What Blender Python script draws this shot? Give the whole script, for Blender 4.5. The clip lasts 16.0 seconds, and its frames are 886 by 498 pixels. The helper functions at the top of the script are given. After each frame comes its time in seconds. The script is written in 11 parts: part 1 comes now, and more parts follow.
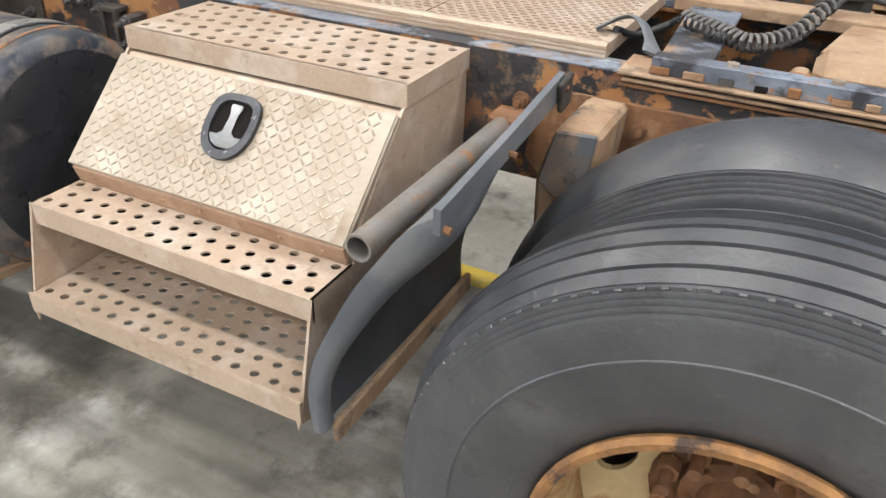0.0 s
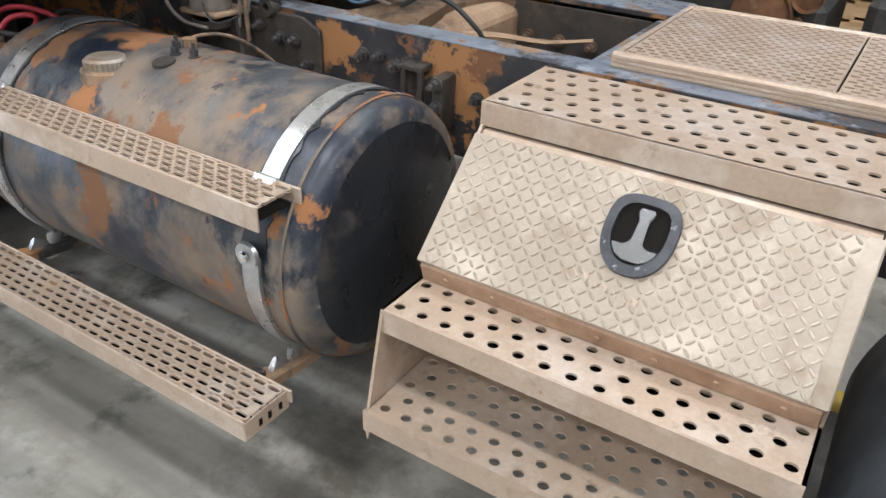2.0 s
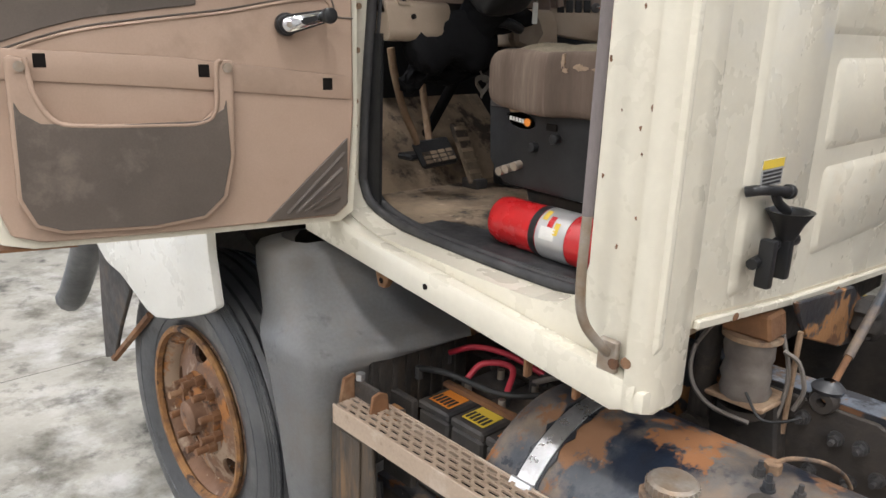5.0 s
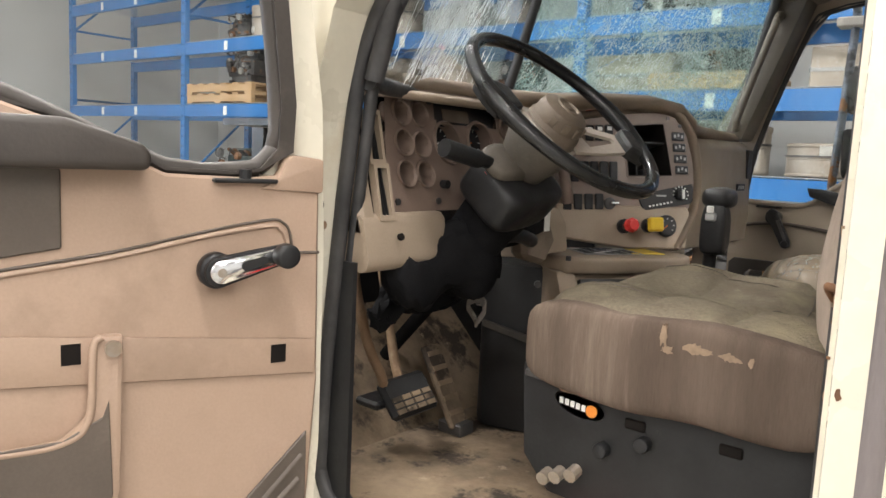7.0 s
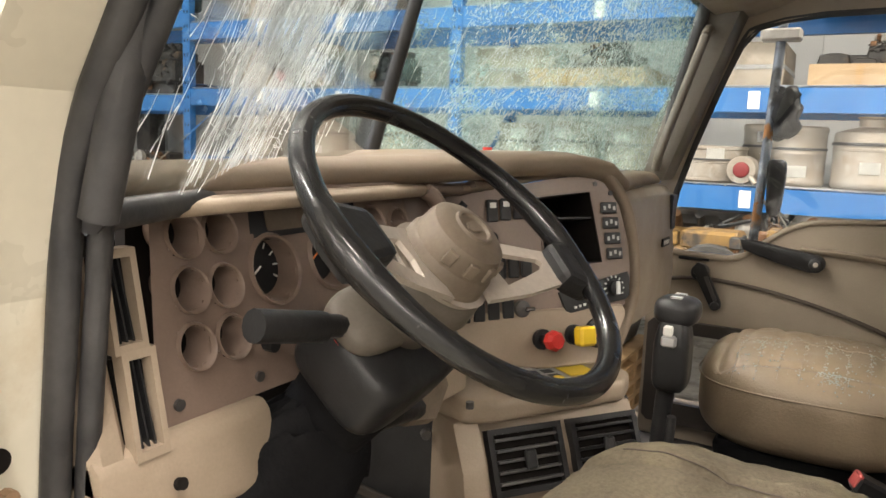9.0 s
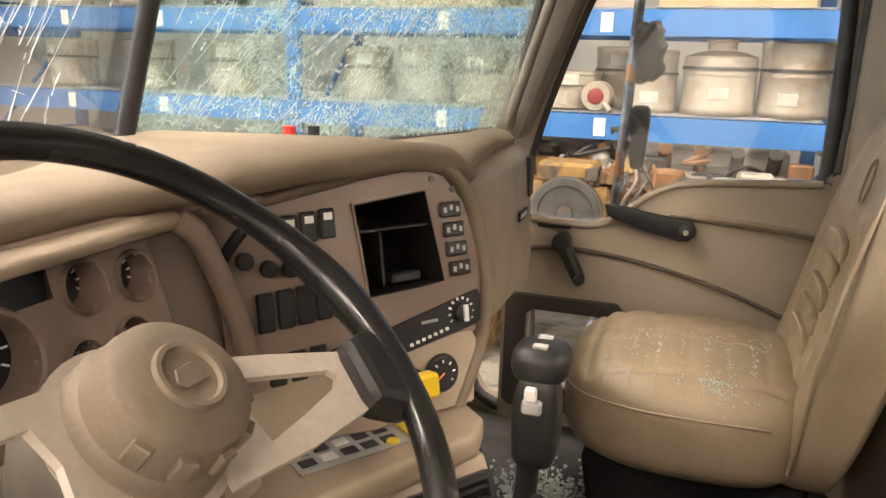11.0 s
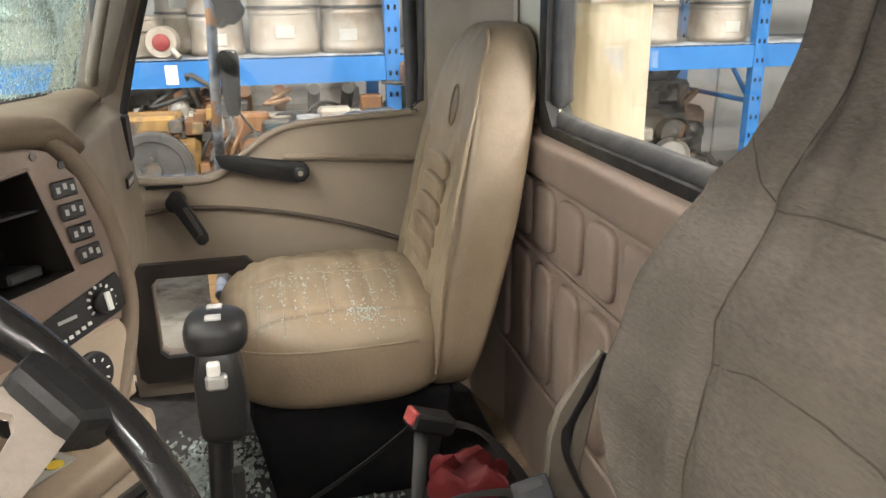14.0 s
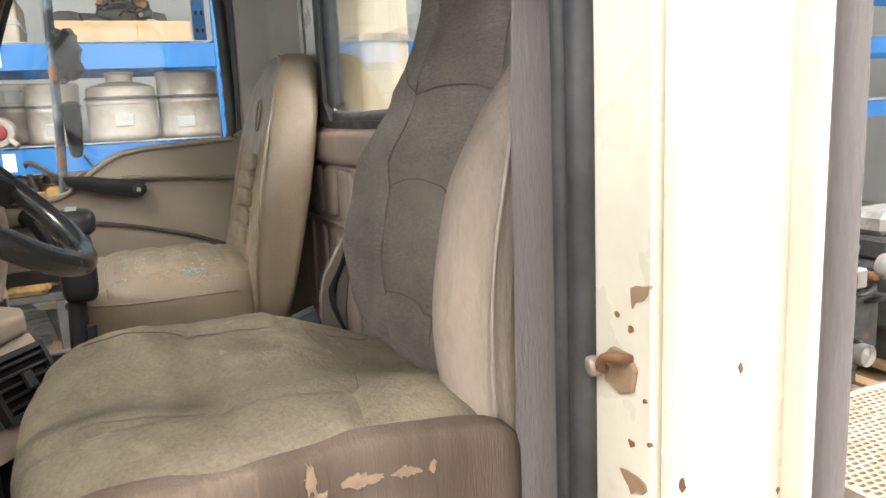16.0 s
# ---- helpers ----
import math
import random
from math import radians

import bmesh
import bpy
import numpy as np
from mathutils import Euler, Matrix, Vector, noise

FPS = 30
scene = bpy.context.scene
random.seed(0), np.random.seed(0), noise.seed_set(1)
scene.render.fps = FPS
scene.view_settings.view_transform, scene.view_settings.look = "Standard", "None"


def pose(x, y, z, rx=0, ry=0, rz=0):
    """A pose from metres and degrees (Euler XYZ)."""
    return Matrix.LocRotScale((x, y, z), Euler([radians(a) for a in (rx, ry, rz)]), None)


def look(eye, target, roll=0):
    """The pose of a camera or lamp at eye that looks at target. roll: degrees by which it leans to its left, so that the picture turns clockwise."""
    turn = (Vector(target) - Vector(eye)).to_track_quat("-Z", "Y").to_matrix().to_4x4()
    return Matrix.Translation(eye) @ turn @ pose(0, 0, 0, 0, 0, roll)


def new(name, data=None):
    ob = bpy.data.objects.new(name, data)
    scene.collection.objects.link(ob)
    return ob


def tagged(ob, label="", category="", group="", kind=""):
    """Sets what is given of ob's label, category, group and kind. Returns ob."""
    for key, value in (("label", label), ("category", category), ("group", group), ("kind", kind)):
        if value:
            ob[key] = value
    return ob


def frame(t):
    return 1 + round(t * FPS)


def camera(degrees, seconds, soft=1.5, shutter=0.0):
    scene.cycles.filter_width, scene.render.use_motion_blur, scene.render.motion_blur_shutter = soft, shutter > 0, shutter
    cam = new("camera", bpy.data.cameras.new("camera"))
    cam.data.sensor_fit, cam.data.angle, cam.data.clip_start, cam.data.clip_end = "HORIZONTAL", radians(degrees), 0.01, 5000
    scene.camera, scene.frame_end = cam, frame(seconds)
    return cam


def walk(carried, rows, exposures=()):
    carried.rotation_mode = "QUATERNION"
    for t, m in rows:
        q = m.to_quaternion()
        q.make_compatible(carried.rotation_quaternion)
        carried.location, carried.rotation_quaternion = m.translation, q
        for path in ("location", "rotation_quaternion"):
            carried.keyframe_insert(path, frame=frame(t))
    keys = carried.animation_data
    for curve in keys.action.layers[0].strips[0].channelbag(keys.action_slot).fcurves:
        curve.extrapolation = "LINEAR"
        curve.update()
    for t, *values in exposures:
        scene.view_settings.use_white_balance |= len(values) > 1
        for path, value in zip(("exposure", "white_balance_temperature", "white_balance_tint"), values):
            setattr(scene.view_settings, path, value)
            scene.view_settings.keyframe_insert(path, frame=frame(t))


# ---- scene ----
from mathutils.bvhtree import BVHTree

cam = camera(60.9, 16.0)
PATH = [
    (0, (-0.176, 1.753, 1.426), (-0.912, 3.288, 0.376), 2.3),
    (0.5, (-0.363, 1.705, 1.423), (-1.161, 3.213, 0.379), 2.3),
    (1, (-0.529, 1.699, 1.417), (-1.348, 3.2, 0.378), 2.3),
    (1.5, (-0.708, 1.743, 1.426), (-1.555, 3.229, 0.39), 2.2),
    (2, (-0.883, 1.742, 1.436), (-1.779, 3.205, 0.407), 2.2),
    (2.5, (-1.088, 1.701, 1.453), (-2.046, 3.132, 0.436), 2.1),
    (3, (-1.251, 1.628, 1.495), (-2.265, 3.03, 0.493), 2.0),
    (3.5, (-1.398, 1.598, 1.529), (-2.505, 2.961, 0.571), 2.0),
    (4, (-1.545, 1.631, 1.58), (-2.779, 2.94, 0.705), 2.0),
    (4.5, (-1.679, 1.652, 1.633), (-3.025, 2.947, 0.918), 1.9),
    (5, (-1.843, 1.624, 1.68), (-3.237, 2.943, 1.114), 1.9),
    (5.2, (-1.919, 1.619, 1.696), (-3.315, 2.954, 1.178), 1.9),
    (7.3, (-2.517, 2.003, 1.853), (-3.696, 3.604, 1.642), 2.5),
    (7.5, (-2.564, 2.042, 1.864), (-3.69, 3.682, 1.662), 2.2),
    (8, (-2.639, 2.157, 1.907), (-3.661, 3.862, 1.688), 1.8),
    (8.2, (-2.666, 2.217, 1.934), (-3.66, 3.937, 1.7), 1.9),
    (10.3, (-2.826, 2.646, 2.076), (-3.775, 4.363, 1.684), 2.0),
    (10.5, (-2.824, 2.686, 2.084), (-3.723, 4.422, 1.664), 2.0),
    (11, (-2.849, 2.759, 2.103), (-3.47, 4.595, 1.612), 1.5),
    (11.5, (-2.868, 2.784, 2.104), (-3.305, 4.66, 1.568), 1.4),
    (12, (-2.886, 2.789, 2.118), (-3.114, 4.693, 1.547), 0.8),
    (12.5, (-2.901, 2.801, 2.124), (-2.903, 4.706, 1.516), 0.2),
    (13, (-2.911, 2.807, 2.126), (-2.747, 4.699, 1.499), -0.2),
    (13.5, (-2.908, 2.809, 2.121), (-2.624, 4.684, 1.487), -0.4),
    (14, (-2.918, 2.773, 2.108), (-2.501, 4.626, 1.482), -0.8),
    (14.5, (-2.936, 2.694, 2.078), (-2.357, 4.516, 1.489), -1.4),
    (15, (-2.948, 2.563, 2.028), (-2.254, 4.362, 1.496), -1.9),
    (15.5, (-2.949, 2.418, 1.975), (-2.189, 4.21, 1.517), -2.2),
    (16, (-2.938, 2.271, 1.923), (-2.147, 4.071, 1.555), -2.7),
]
K = 1.15  # metres in one unit of the plan
walk(cam, [(t, look(Vector(eye) * K, Vector(target) * K, roll)) for t, eye, target, roll in PATH],
     exposures=[(0.0, -0.05, 6350, 10), (1.2, -0.30, 6000, 10), (2.5, -0.36, 6000, 10), (3.5, -0.20, 6200, 11), (5.0, -0.34, 6250, 12), (7.3, 0.28, 6650, 11), (8.2, 0.45, 6800, 11), (10.3, 0.75, 7900, 16), (11.5, 0.8, 8100, 17), (12.5, 0.85, 7400, 14), (14.0, 0.85, 6900, 11), (15.0, 0.9, 6750, 10), (16.0, 0.70, 6500, 10)])

# world: a dim closed hall, lit by its own ceiling lamps
world = bpy.data.worlds.new("hall_world")
world.use_nodes = True
world.node_tree.nodes["Background"].inputs[0].default_value = (0.8, 0.88, 1.0, 1)
world.node_tree.nodes["Background"].inputs[1].default_value = 0.015
scene.world = world

CEILING = 6.6
# unseen grid; y -6.0 and x 6.1 added to light low treads and back wall
LAMPS = [(x, y) for x in (-9.5, -5.6, -1.7, 2.2, 6.1) for y in (-6.0, -2.4, 1.2, 5.0)]
for lx, ly in LAMPS:
    ld = bpy.data.lights.new("high_bay_light", "AREA")
    ld.shape, ld.size, ld.size_y = "RECTANGLE", 1.5, 0.5
    ld.energy, ld.color = 178, (1.0, 0.975, 0.945)
    lo = new("high_bay_light", ld)
    lo.matrix_world = Matrix.Translation((lx * K, ly * K, (CEILING - 0.62) * K))
# bluish daylight lamp, added at an unseen open dock door ahead of the truck
ld = bpy.data.lights.new("dock_daylight", "AREA")
ld.shape, ld.size, ld.size_y, ld.energy, ld.color = "RECTANGLE", 3.4, 3.4, 600, (0.72, 0.83, 1.0)
lo = new("dock_daylight", ld)
lo.matrix_world = look(Vector((-15.75, -5.0, 1.85)) * K, Vector((0, 0.2, 0.8)) * K)

# ---------------------------------------------------------------- materials
def mat(name, c1, c2=None, scale=5.0, rough=0.5, metal=0.0, bump=0.1, fine=70.0, layers=(), stretch=None, grime=0.12, spec=0.5, coat=0.0):
    """Two colours mixed by a broad noise, a fine grain, then layers of (colour, scale, low, high, roughness, metal)."""
    m = bpy.data.materials.new(name)
    m.use_nodes = True
    nt = m.node_tree
    b = nt.nodes["Principled BSDF"]
    L = nt.links.new

    def node(kind, **inputs):
        n = nt.nodes.new(kind)
        for key, value in inputs.items():
            n.inputs[key].default_value = value
        return n

    co = nt.nodes.new("ShaderNodeTexCoord")
    info = nt.nodes.new("ShaderNodeObjectInfo")
    mp = nt.nodes.new("ShaderNodeMapping")
    if stretch:
        mp.inputs["Scale"].default_value = stretch
    shift = nt.nodes.new("ShaderNodeVectorMath")
    shift.operation = "ADD"
    L(co.outputs["Object"], shift.inputs[0])
    off = nt.nodes.new("ShaderNodeMath")
    off.operation = "MULTIPLY"
    off.inputs[1].default_value = 3.7
    L(info.outputs["Random"], off.inputs[0])
    L(off.outputs[0], shift.inputs[1])
    L(shift.outputs[0], mp.inputs["Vector"])

    def noise_tex(sc, detail=5.0, seed=0.0, r=0.6):
        n = node("ShaderNodeTexNoise", Scale=sc, Detail=detail, Roughness=r)
        if seed:
            a = nt.nodes.new("ShaderNodeVectorMath")
            a.operation = "ADD"
            a.inputs[1].default_value = (seed, seed * 0.7, -seed)
            L(mp.outputs[0], a.inputs[0])
            L(a.outputs[0], n.inputs["Vector"])
        else:
            L(mp.outputs[0], n.inputs["Vector"])
        return n.outputs["Fac"]

    def ranged(sock, lo, hi, a=0.0, c=1.0):
        n = node("ShaderNodeMapRange", **{"From Min": lo, "From Max": hi, "To Min": a, "To Max": c})
        L(sock, n.inputs["Value"])
        return n.outputs[0]

    def mix(fac, a, c):
        n = nt.nodes.new("ShaderNodeMix")
        n.data_type = "RGBA"
        L(fac, n.inputs[0])
        for sock, v in ((n.inputs[6], a), (n.inputs[7], c)):
            if isinstance(v, tuple):
                sock.default_value = (*v, 1)
            else:
                L(v, sock)
        return n.outputs[2]

    def mixf(fac, a, c):
        n = nt.nodes.new("ShaderNodeMix")
        L(fac, n.inputs[0])
        for sock, v in ((n.inputs[2], a), (n.inputs[3], c)):
            if isinstance(v, float):
                sock.default_value = v
            else:
                L(v, sock)
        return n.outputs[0]

    c2 = c2 or tuple(v * 0.72 for v in c1)
    col = mix(ranged(noise_tex(scale), 0.35, 0.68), c1, c2)
    grain = noise_tex(fine, 3.0, 5.0)
    dark = mix(ranged(grain, 0.3, 0.7), (1 - grime,) * 3, (1.0, 1.0, 1.0))
    mul = nt.nodes.new("ShaderNodeMix")
    mul.data_type, mul.blend_type = "RGBA", "MULTIPLY"
    mul.inputs[0].default_value = 1.0
    L(col, mul.inputs[6])
    L(dark, mul.inputs[7])
    col = mul.outputs[2]
    rr = ranged(noise_tex(scale * 3.0, 4.0, 9.0), 0.3, 0.7, max(rough - 0.1, 0.02), min(rough + 0.1, 1.0))
    mm = float(metal)
    for i, (lc, ls, lo, hi, lr, lm) in enumerate(layers):
        f = ranged(noise_tex(ls, 8.0, 13.0 + 6.1 * i, 0.66), lo, hi)
        col = mix(f, col, lc)
        rr = mixf(f, rr, float(lr))
        if lm != metal or not isinstance(mm, float):
            mm = mixf(f, mm, float(lm))
    L(col, b.inputs["Base Color"])
    L(rr, b.inputs["Roughness"])
    if isinstance(mm, float):
        b.inputs["Metallic"].default_value = mm
    else:
        L(mm, b.inputs["Metallic"])
    b.inputs["Specular IOR Level"].default_value = spec
    b.inputs["Coat Weight"].default_value = coat
    if bump:
        bp = node("ShaderNodeBump", Strength=bump, Distance=0.004)
        L(grain, bp.inputs["Height"])
        L(bp.outputs[0], b.inputs["Normal"])
    return m


def plain(name, color, rough=0.5, metal=0.0, trans=0.0, emit=0.0, alpha=1.0, spec=0.5):
    m = bpy.data.materials.new(name)
    m.use_nodes = True
    b = m.node_tree.nodes["Principled BSDF"]
    b.inputs["Base Color"].default_value = (*color, 1)
    b.inputs["Roughness"].default_value, b.inputs["Metallic"].default_value = rough, metal
    b.inputs["Transmission Weight"].default_value = trans
    b.inputs["Specular IOR Level"].default_value = spec
    b.inputs["Alpha"].default_value = alpha
    if emit:
        b.inputs["Emission Color"].default_value, b.inputs["Emission Strength"].default_value = (*color, 1), emit
    return m


RUST, MUD = (0.30, 0.115, 0.035), (0.24, 0.165, 0.10)
M = {}
M["step_tan"] = mat("tan_painted_aluminium", (0.485, 0.375, 0.283), (0.41, 0.31, 0.228), 4, 0.42, 0.2, 0.10, 110,
                    layers=[((0.60, 0.52, 0.44), 6, 0.50, 0.70, 0.34, 0.4), ((0.25, 0.175, 0.12), 14, 0.60, 0.74, 0.7, 0.1), ((0.16, 0.11, 0.08), 30, 0.68, 0.76, 0.8, 0.0)])
M["lid_tan"] = mat("tan_tread_plate", (0.385, 0.325, 0.255), (0.315, 0.262, 0.20), 5, 0.45, 0.15, 0.08, 120,
                   layers=[((0.53, 0.465, 0.385), 5, 0.5, 0.72, 0.32, 0.5), ((0.235, 0.17, 0.115), 7, 0.56, 0.74, 0.7, 0.1)])
M["hinge_tan"] = mat("muddy_tan_hinge", (0.45, 0.30, 0.20), (0.30, 0.18, 0.11), 12, 0.6, 0.1, 0.25, 90)
# near black: shade inside holes put into colour, also the black latch pan
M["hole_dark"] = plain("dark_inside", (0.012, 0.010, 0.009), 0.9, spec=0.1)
M["tank"] = mat("rusted_black_tank_paint", (0.020, 0.027, 0.040), (0.070, 0.076, 0.083), 5, 0.40, 0.0, 0.35, 60, spec=0.5, stretch=(1.15, 0.9, 0.9),
                layers=[((0.195, 0.148, 0.108), 2.4, 0.455, 0.60, 0.70, 0.0), ((0.13, 0.128, 0.125), 4, 0.56, 0.72, 0.45, 0.0), ((0.015, 0.021, 0.035), 2.7, 0.51, 0.565, 0.34, 0.0), ((0.20, 0.150, 0.108), 3.4, 0.51, 0.62, 0.88, 0.0), ((0.19, 0.095, 0.045), 2.6, 0.545, 0.575, 0.92, 0.0), ((0.28, 0.125, 0.05), 3.9, 0.58, 0.605, 0.92, 0.0), ((0.016, 0.020, 0.03), 9, 0.61, 0.65, 0.4, 0.0), ((0.25, 0.195, 0.15), 15, 0.63, 0.73, 0.88, 0.0)])
M["tank_end"] = mat("black_tank_end_paint", (0.011, 0.013, 0.017), (0.021, 0.024, 0.029), 6, 0.34, 0.0, 0.25, 45,
                    layers=[((0.10, 0.085, 0.07), 4, 0.56, 0.75, 0.7, 0.0), ((0.16, 0.12, 0.09), 18, 0.66, 0.74, 0.8, 0.0)])
M["rail"] = mat("rusted_black_frame_paint", (0.020, 0.022, 0.028), (0.055, 0.050, 0.048), 6, 0.42, 0.0, 0.45, 50,
                layers=[(MUD, 6, 0.56, 0.68, 0.9, 0.0), ((0.30, 0.145, 0.055), 3.2, 0.525, 0.545, 0.92, 0.0), ((0.16, 0.075, 0.035), 7, 0.56, 0.60, 0.9, 0.0), ((0.015, 0.016, 0.02), 11, 0.60, 0.63, 0.45, 0.0), ((0.38, 0.36, 0.34), 17, 0.70, 0.73, 0.6, 0.0)])
M["rail_top"] = mat("scuffed_blue_grey_steel", (0.27, 0.31, 0.37), (0.13, 0.145, 0.175), 5, 0.4, 0.3, 0.3, 60,
                    layers=[((0.035, 0.036, 0.042), 4, 0.50, 0.56, 0.6, 0.0), ((0.24, 0.16, 0.10), 6, 0.55, 0.62, 0.9, 0.0), ((0.30, 0.14, 0.055), 9, 0.60, 0.63, 0.9, 0.0), ((0.42, 0.46, 0.52), 8, 0.60, 0.70, 0.35, 0.5)])
M["rust"] = mat("heavy_brown_rust", (0.24, 0.115, 0.05), (0.12, 0.06, 0.032), 9, 0.88, 0.0, 0.6, 70,
                layers=[((0.34, 0.22, 0.13), 5, 0.55, 0.72, 0.9, 0.0)])
M["rust_tan"] = mat("tan_rusted_steel", (0.36, 0.25, 0.16), (0.23, 0.135, 0.075), 7, 0.8, 0.0, 0.6, 60,
                    layers=[((0.055, 0.045, 0.04), 6, 0.55, 0.68, 0.8, 0.0), ((0.42, 0.32, 0.22), 9, 0.60, 0.74, 0.85, 0.0)])
M["grime"] = mat("oily_black_grime", (0.026, 0.024, 0.022), (0.06, 0.047, 0.037), 7, 0.7, 0.0, 0.7, 45,
                 layers=[((0.13, 0.095, 0.065), 6, 0.56, 0.74, 0.9, 0.0)])
M["bracket"] = mat("oily_brown_rusted_plate", (0.085, 0.062, 0.042), (0.045, 0.036, 0.028), 7, 0.65, 0.0, 0.5, 60, stretch=(1.5, 1, 0.35),
                   layers=[((0.17, 0.105, 0.055), 6, 0.52, 0.66, 0.85, 0.0), ((0.26, 0.125, 0.05), 9, 0.60, 0.66, 0.9, 0.0), ((0.02, 0.019, 0.018), 11, 0.60, 0.70, 0.5, 0.0)])
M["mud"] = mat("dried_brown_mud", (0.15, 0.095, 0.06), (0.085, 0.055, 0.036), 6, 0.95, 0.0, 0.8, 40)
M["rubber"] = mat("dusty_black_rubber", (0.036, 0.038, 0.042), (0.060, 0.062, 0.066), 6, 0.40, 0.0, 0.25, 70, spec=0.7,
                  layers=[((0.125, 0.122, 0.117), 3, 0.54, 0.80, 0.62, 0.0), ((0.17, 0.165, 0.155), 19, 0.64, 0.78, 0.75, 0.0), ((0.026, 0.026, 0.026), 9, 0.58, 0.72, 0.6, 0.0)])
M["seal"] = mat("worn_black_door_seal", (0.026, 0.026, 0.028), (0.06, 0.058, 0.058), 12, 0.6, 0.0, 0.2, 60)
M["flap"] = mat("dusty_grey_black_plastic", (0.085, 0.094, 0.108), (0.14, 0.148, 0.16), 3.5, 0.42, 0.0, 0.08, 90,
                layers=[((0.20, 0.19, 0.18), 3, 0.54, 0.78, 0.75, 0.0)])
M["splash"] = mat("dusty_grey_splash_plastic", (0.26, 0.265, 0.275), (0.35, 0.345, 0.335), 2.6, 0.5, 0.0, 0.06, 90,
                  layers=[((0.30, 0.26, 0.215), 2.6, 0.50, 0.74, 0.85, 0.0), ((0.09, 0.088, 0.085), 5, 0.60, 0.76, 0.7, 0.0)])
M["pipe"] = mat("dusty_rust_spotted_pipe", (0.24, 0.235, 0.23), (0.20, 0.165, 0.13), 9, 0.5, 0.4, 0.25, 90, layers=[((0.27, 0.13, 0.06), 14, 0.58, 0.68, 0.85, 0.0)])
M["wire_coil"] = mat("dusty_black_air_line", (0.05, 0.05, 0.052), (0.13, 0.12, 0.11), 16, 0.5, 0.0, 0.1, 90)
M["galv"] = mat("galvanised_pipe", (0.40, 0.37, 0.33), (0.30, 0.22, 0.15), 14, 0.5, 0.5, 0.25, 90)
M["steel"] = mat("bright_strap_steel", (0.62, 0.63, 0.64), (0.48, 0.48, 0.48), 9, 0.32, 0.85, 0.12, 90,
                 layers=[((0.32, 0.27, 0.22), 9, 0.6, 0.8, 0.7, 0.1)])
M["chrome"] = plain("chrome", (0.82, 0.83, 0.85), 0.12, 1.0)
M["alu"] = mat("brushed_aluminium_spoke", (0.52, 0.46, 0.40), (0.43, 0.375, 0.32), 6, 0.5, 0.25, 0.08, 120, stretch=(1, 1, 1))
M["dark_metal"] = mat("worn_dark_metal", (0.07, 0.072, 0.078), (0.13, 0.12, 0.11), 14, 0.45, 0.5, 0.2, 80)
M["latch_black"] = mat("worn_black_latch_casting", (0.018, 0.020, 0.026), (0.05, 0.054, 0.062), 24, 0.38, 0.1, 0.3, 90, layers=[((0.24, 0.25, 0.26), 30, 0.62, 0.68, 0.5, 0.3)])
M["cab"] = mat("cream_cab_paint", (0.72, 0.68, 0.565), (0.665, 0.62, 0.505), 2.2, 0.30, 0.0, 0.02, 60, coat=0.25, grime=0.04,
               layers=[((0.50, 0.41, 0.28), 4.5, 0.60, 0.84, 0.6, 0.0), ((0.22, 0.10, 0.05), 26, 0.725, 0.75, 0.85, 0.0), ((0.33, 0.17, 0.08), 8, 0.735, 0.755, 0.85, 0.0)])
M["fender"] = mat("white_fender_paint", (0.76, 0.75, 0.70), (0.70, 0.68, 0.62), 2.5, 0.32, 0.0, 0.02, 60, coat=0.2, grime=0.05)
M["door_tan"] = mat("dirty_tan_door_vinyl", (0.42, 0.30, 0.225), (0.37, 0.26, 0.19), 2.6, 0.55, 0.0, 0.10, 220, grime=0.07,
                    layers=[((0.23, 0.16, 0.115), 3.1, 0.57, 0.82, 0.65, 0.0)])
M["armrest_dark"] = mat("dark_brown_armrest_vinyl", (0.052, 0.043, 0.037), (0.036, 0.030, 0.026), 6, 0.5, 0.0, 0.1, 160, layers=[((0.10, 0.084, 0.07), 7, 0.56, 0.72, 0.7, 0.0)])
M["door_brown"] = mat("grey_brown_pocket_plastic", (0.118, 0.093, 0.075), (0.085, 0.068, 0.055), 4, 0.5, 0.0, 0.1, 200,
                      layers=[((0.22, 0.175, 0.14), 5, 0.58, 0.8, 0.7, 0.0)])
M["dash_tan"] = mat("dusty_tan_dash_plastic", (0.355, 0.280, 0.210), (0.30, 0.234, 0.174), 3.4, 0.55, 0.0, 0.1, 240, grime=0.08,
                    layers=[((0.27, 0.20, 0.145), 5, 0.58, 0.8, 0.65, 0.0)])
M["dash_brown"] = mat("brown_instrument_panel", (0.225, 0.163, 0.130), (0.172, 0.123, 0.098), 5, 0.40, 0.0, 0.1, 240, grime=0.08,
                      layers=[((0.25, 0.185, 0.145), 6, 0.56, 0.8, 0.65, 0.0)])
M["trim_grey"] = mat("grey_beige_interior_plastic", (0.325, 0.268, 0.208), (0.28, 0.228, 0.175), 3, 0.5, 0.0, 0.08, 240, grime=0.06,
                     layers=[((0.24, 0.20, 0.155), 3.4, 0.6, 0.85, 0.6, 0.0)])
M["back_panel"] = mat("pinkish_grey_back_wall_vinyl", (0.33, 0.255, 0.215), (0.27, 0.205, 0.17), 3.4, 0.45, 0.0, 0.08, 200)
M["pillar_grey"] = mat("grey_brown_pillar_plastic", (0.175, 0.150, 0.120), (0.135, 0.115, 0.093), 4, 0.5, 0.0, 0.1, 200)
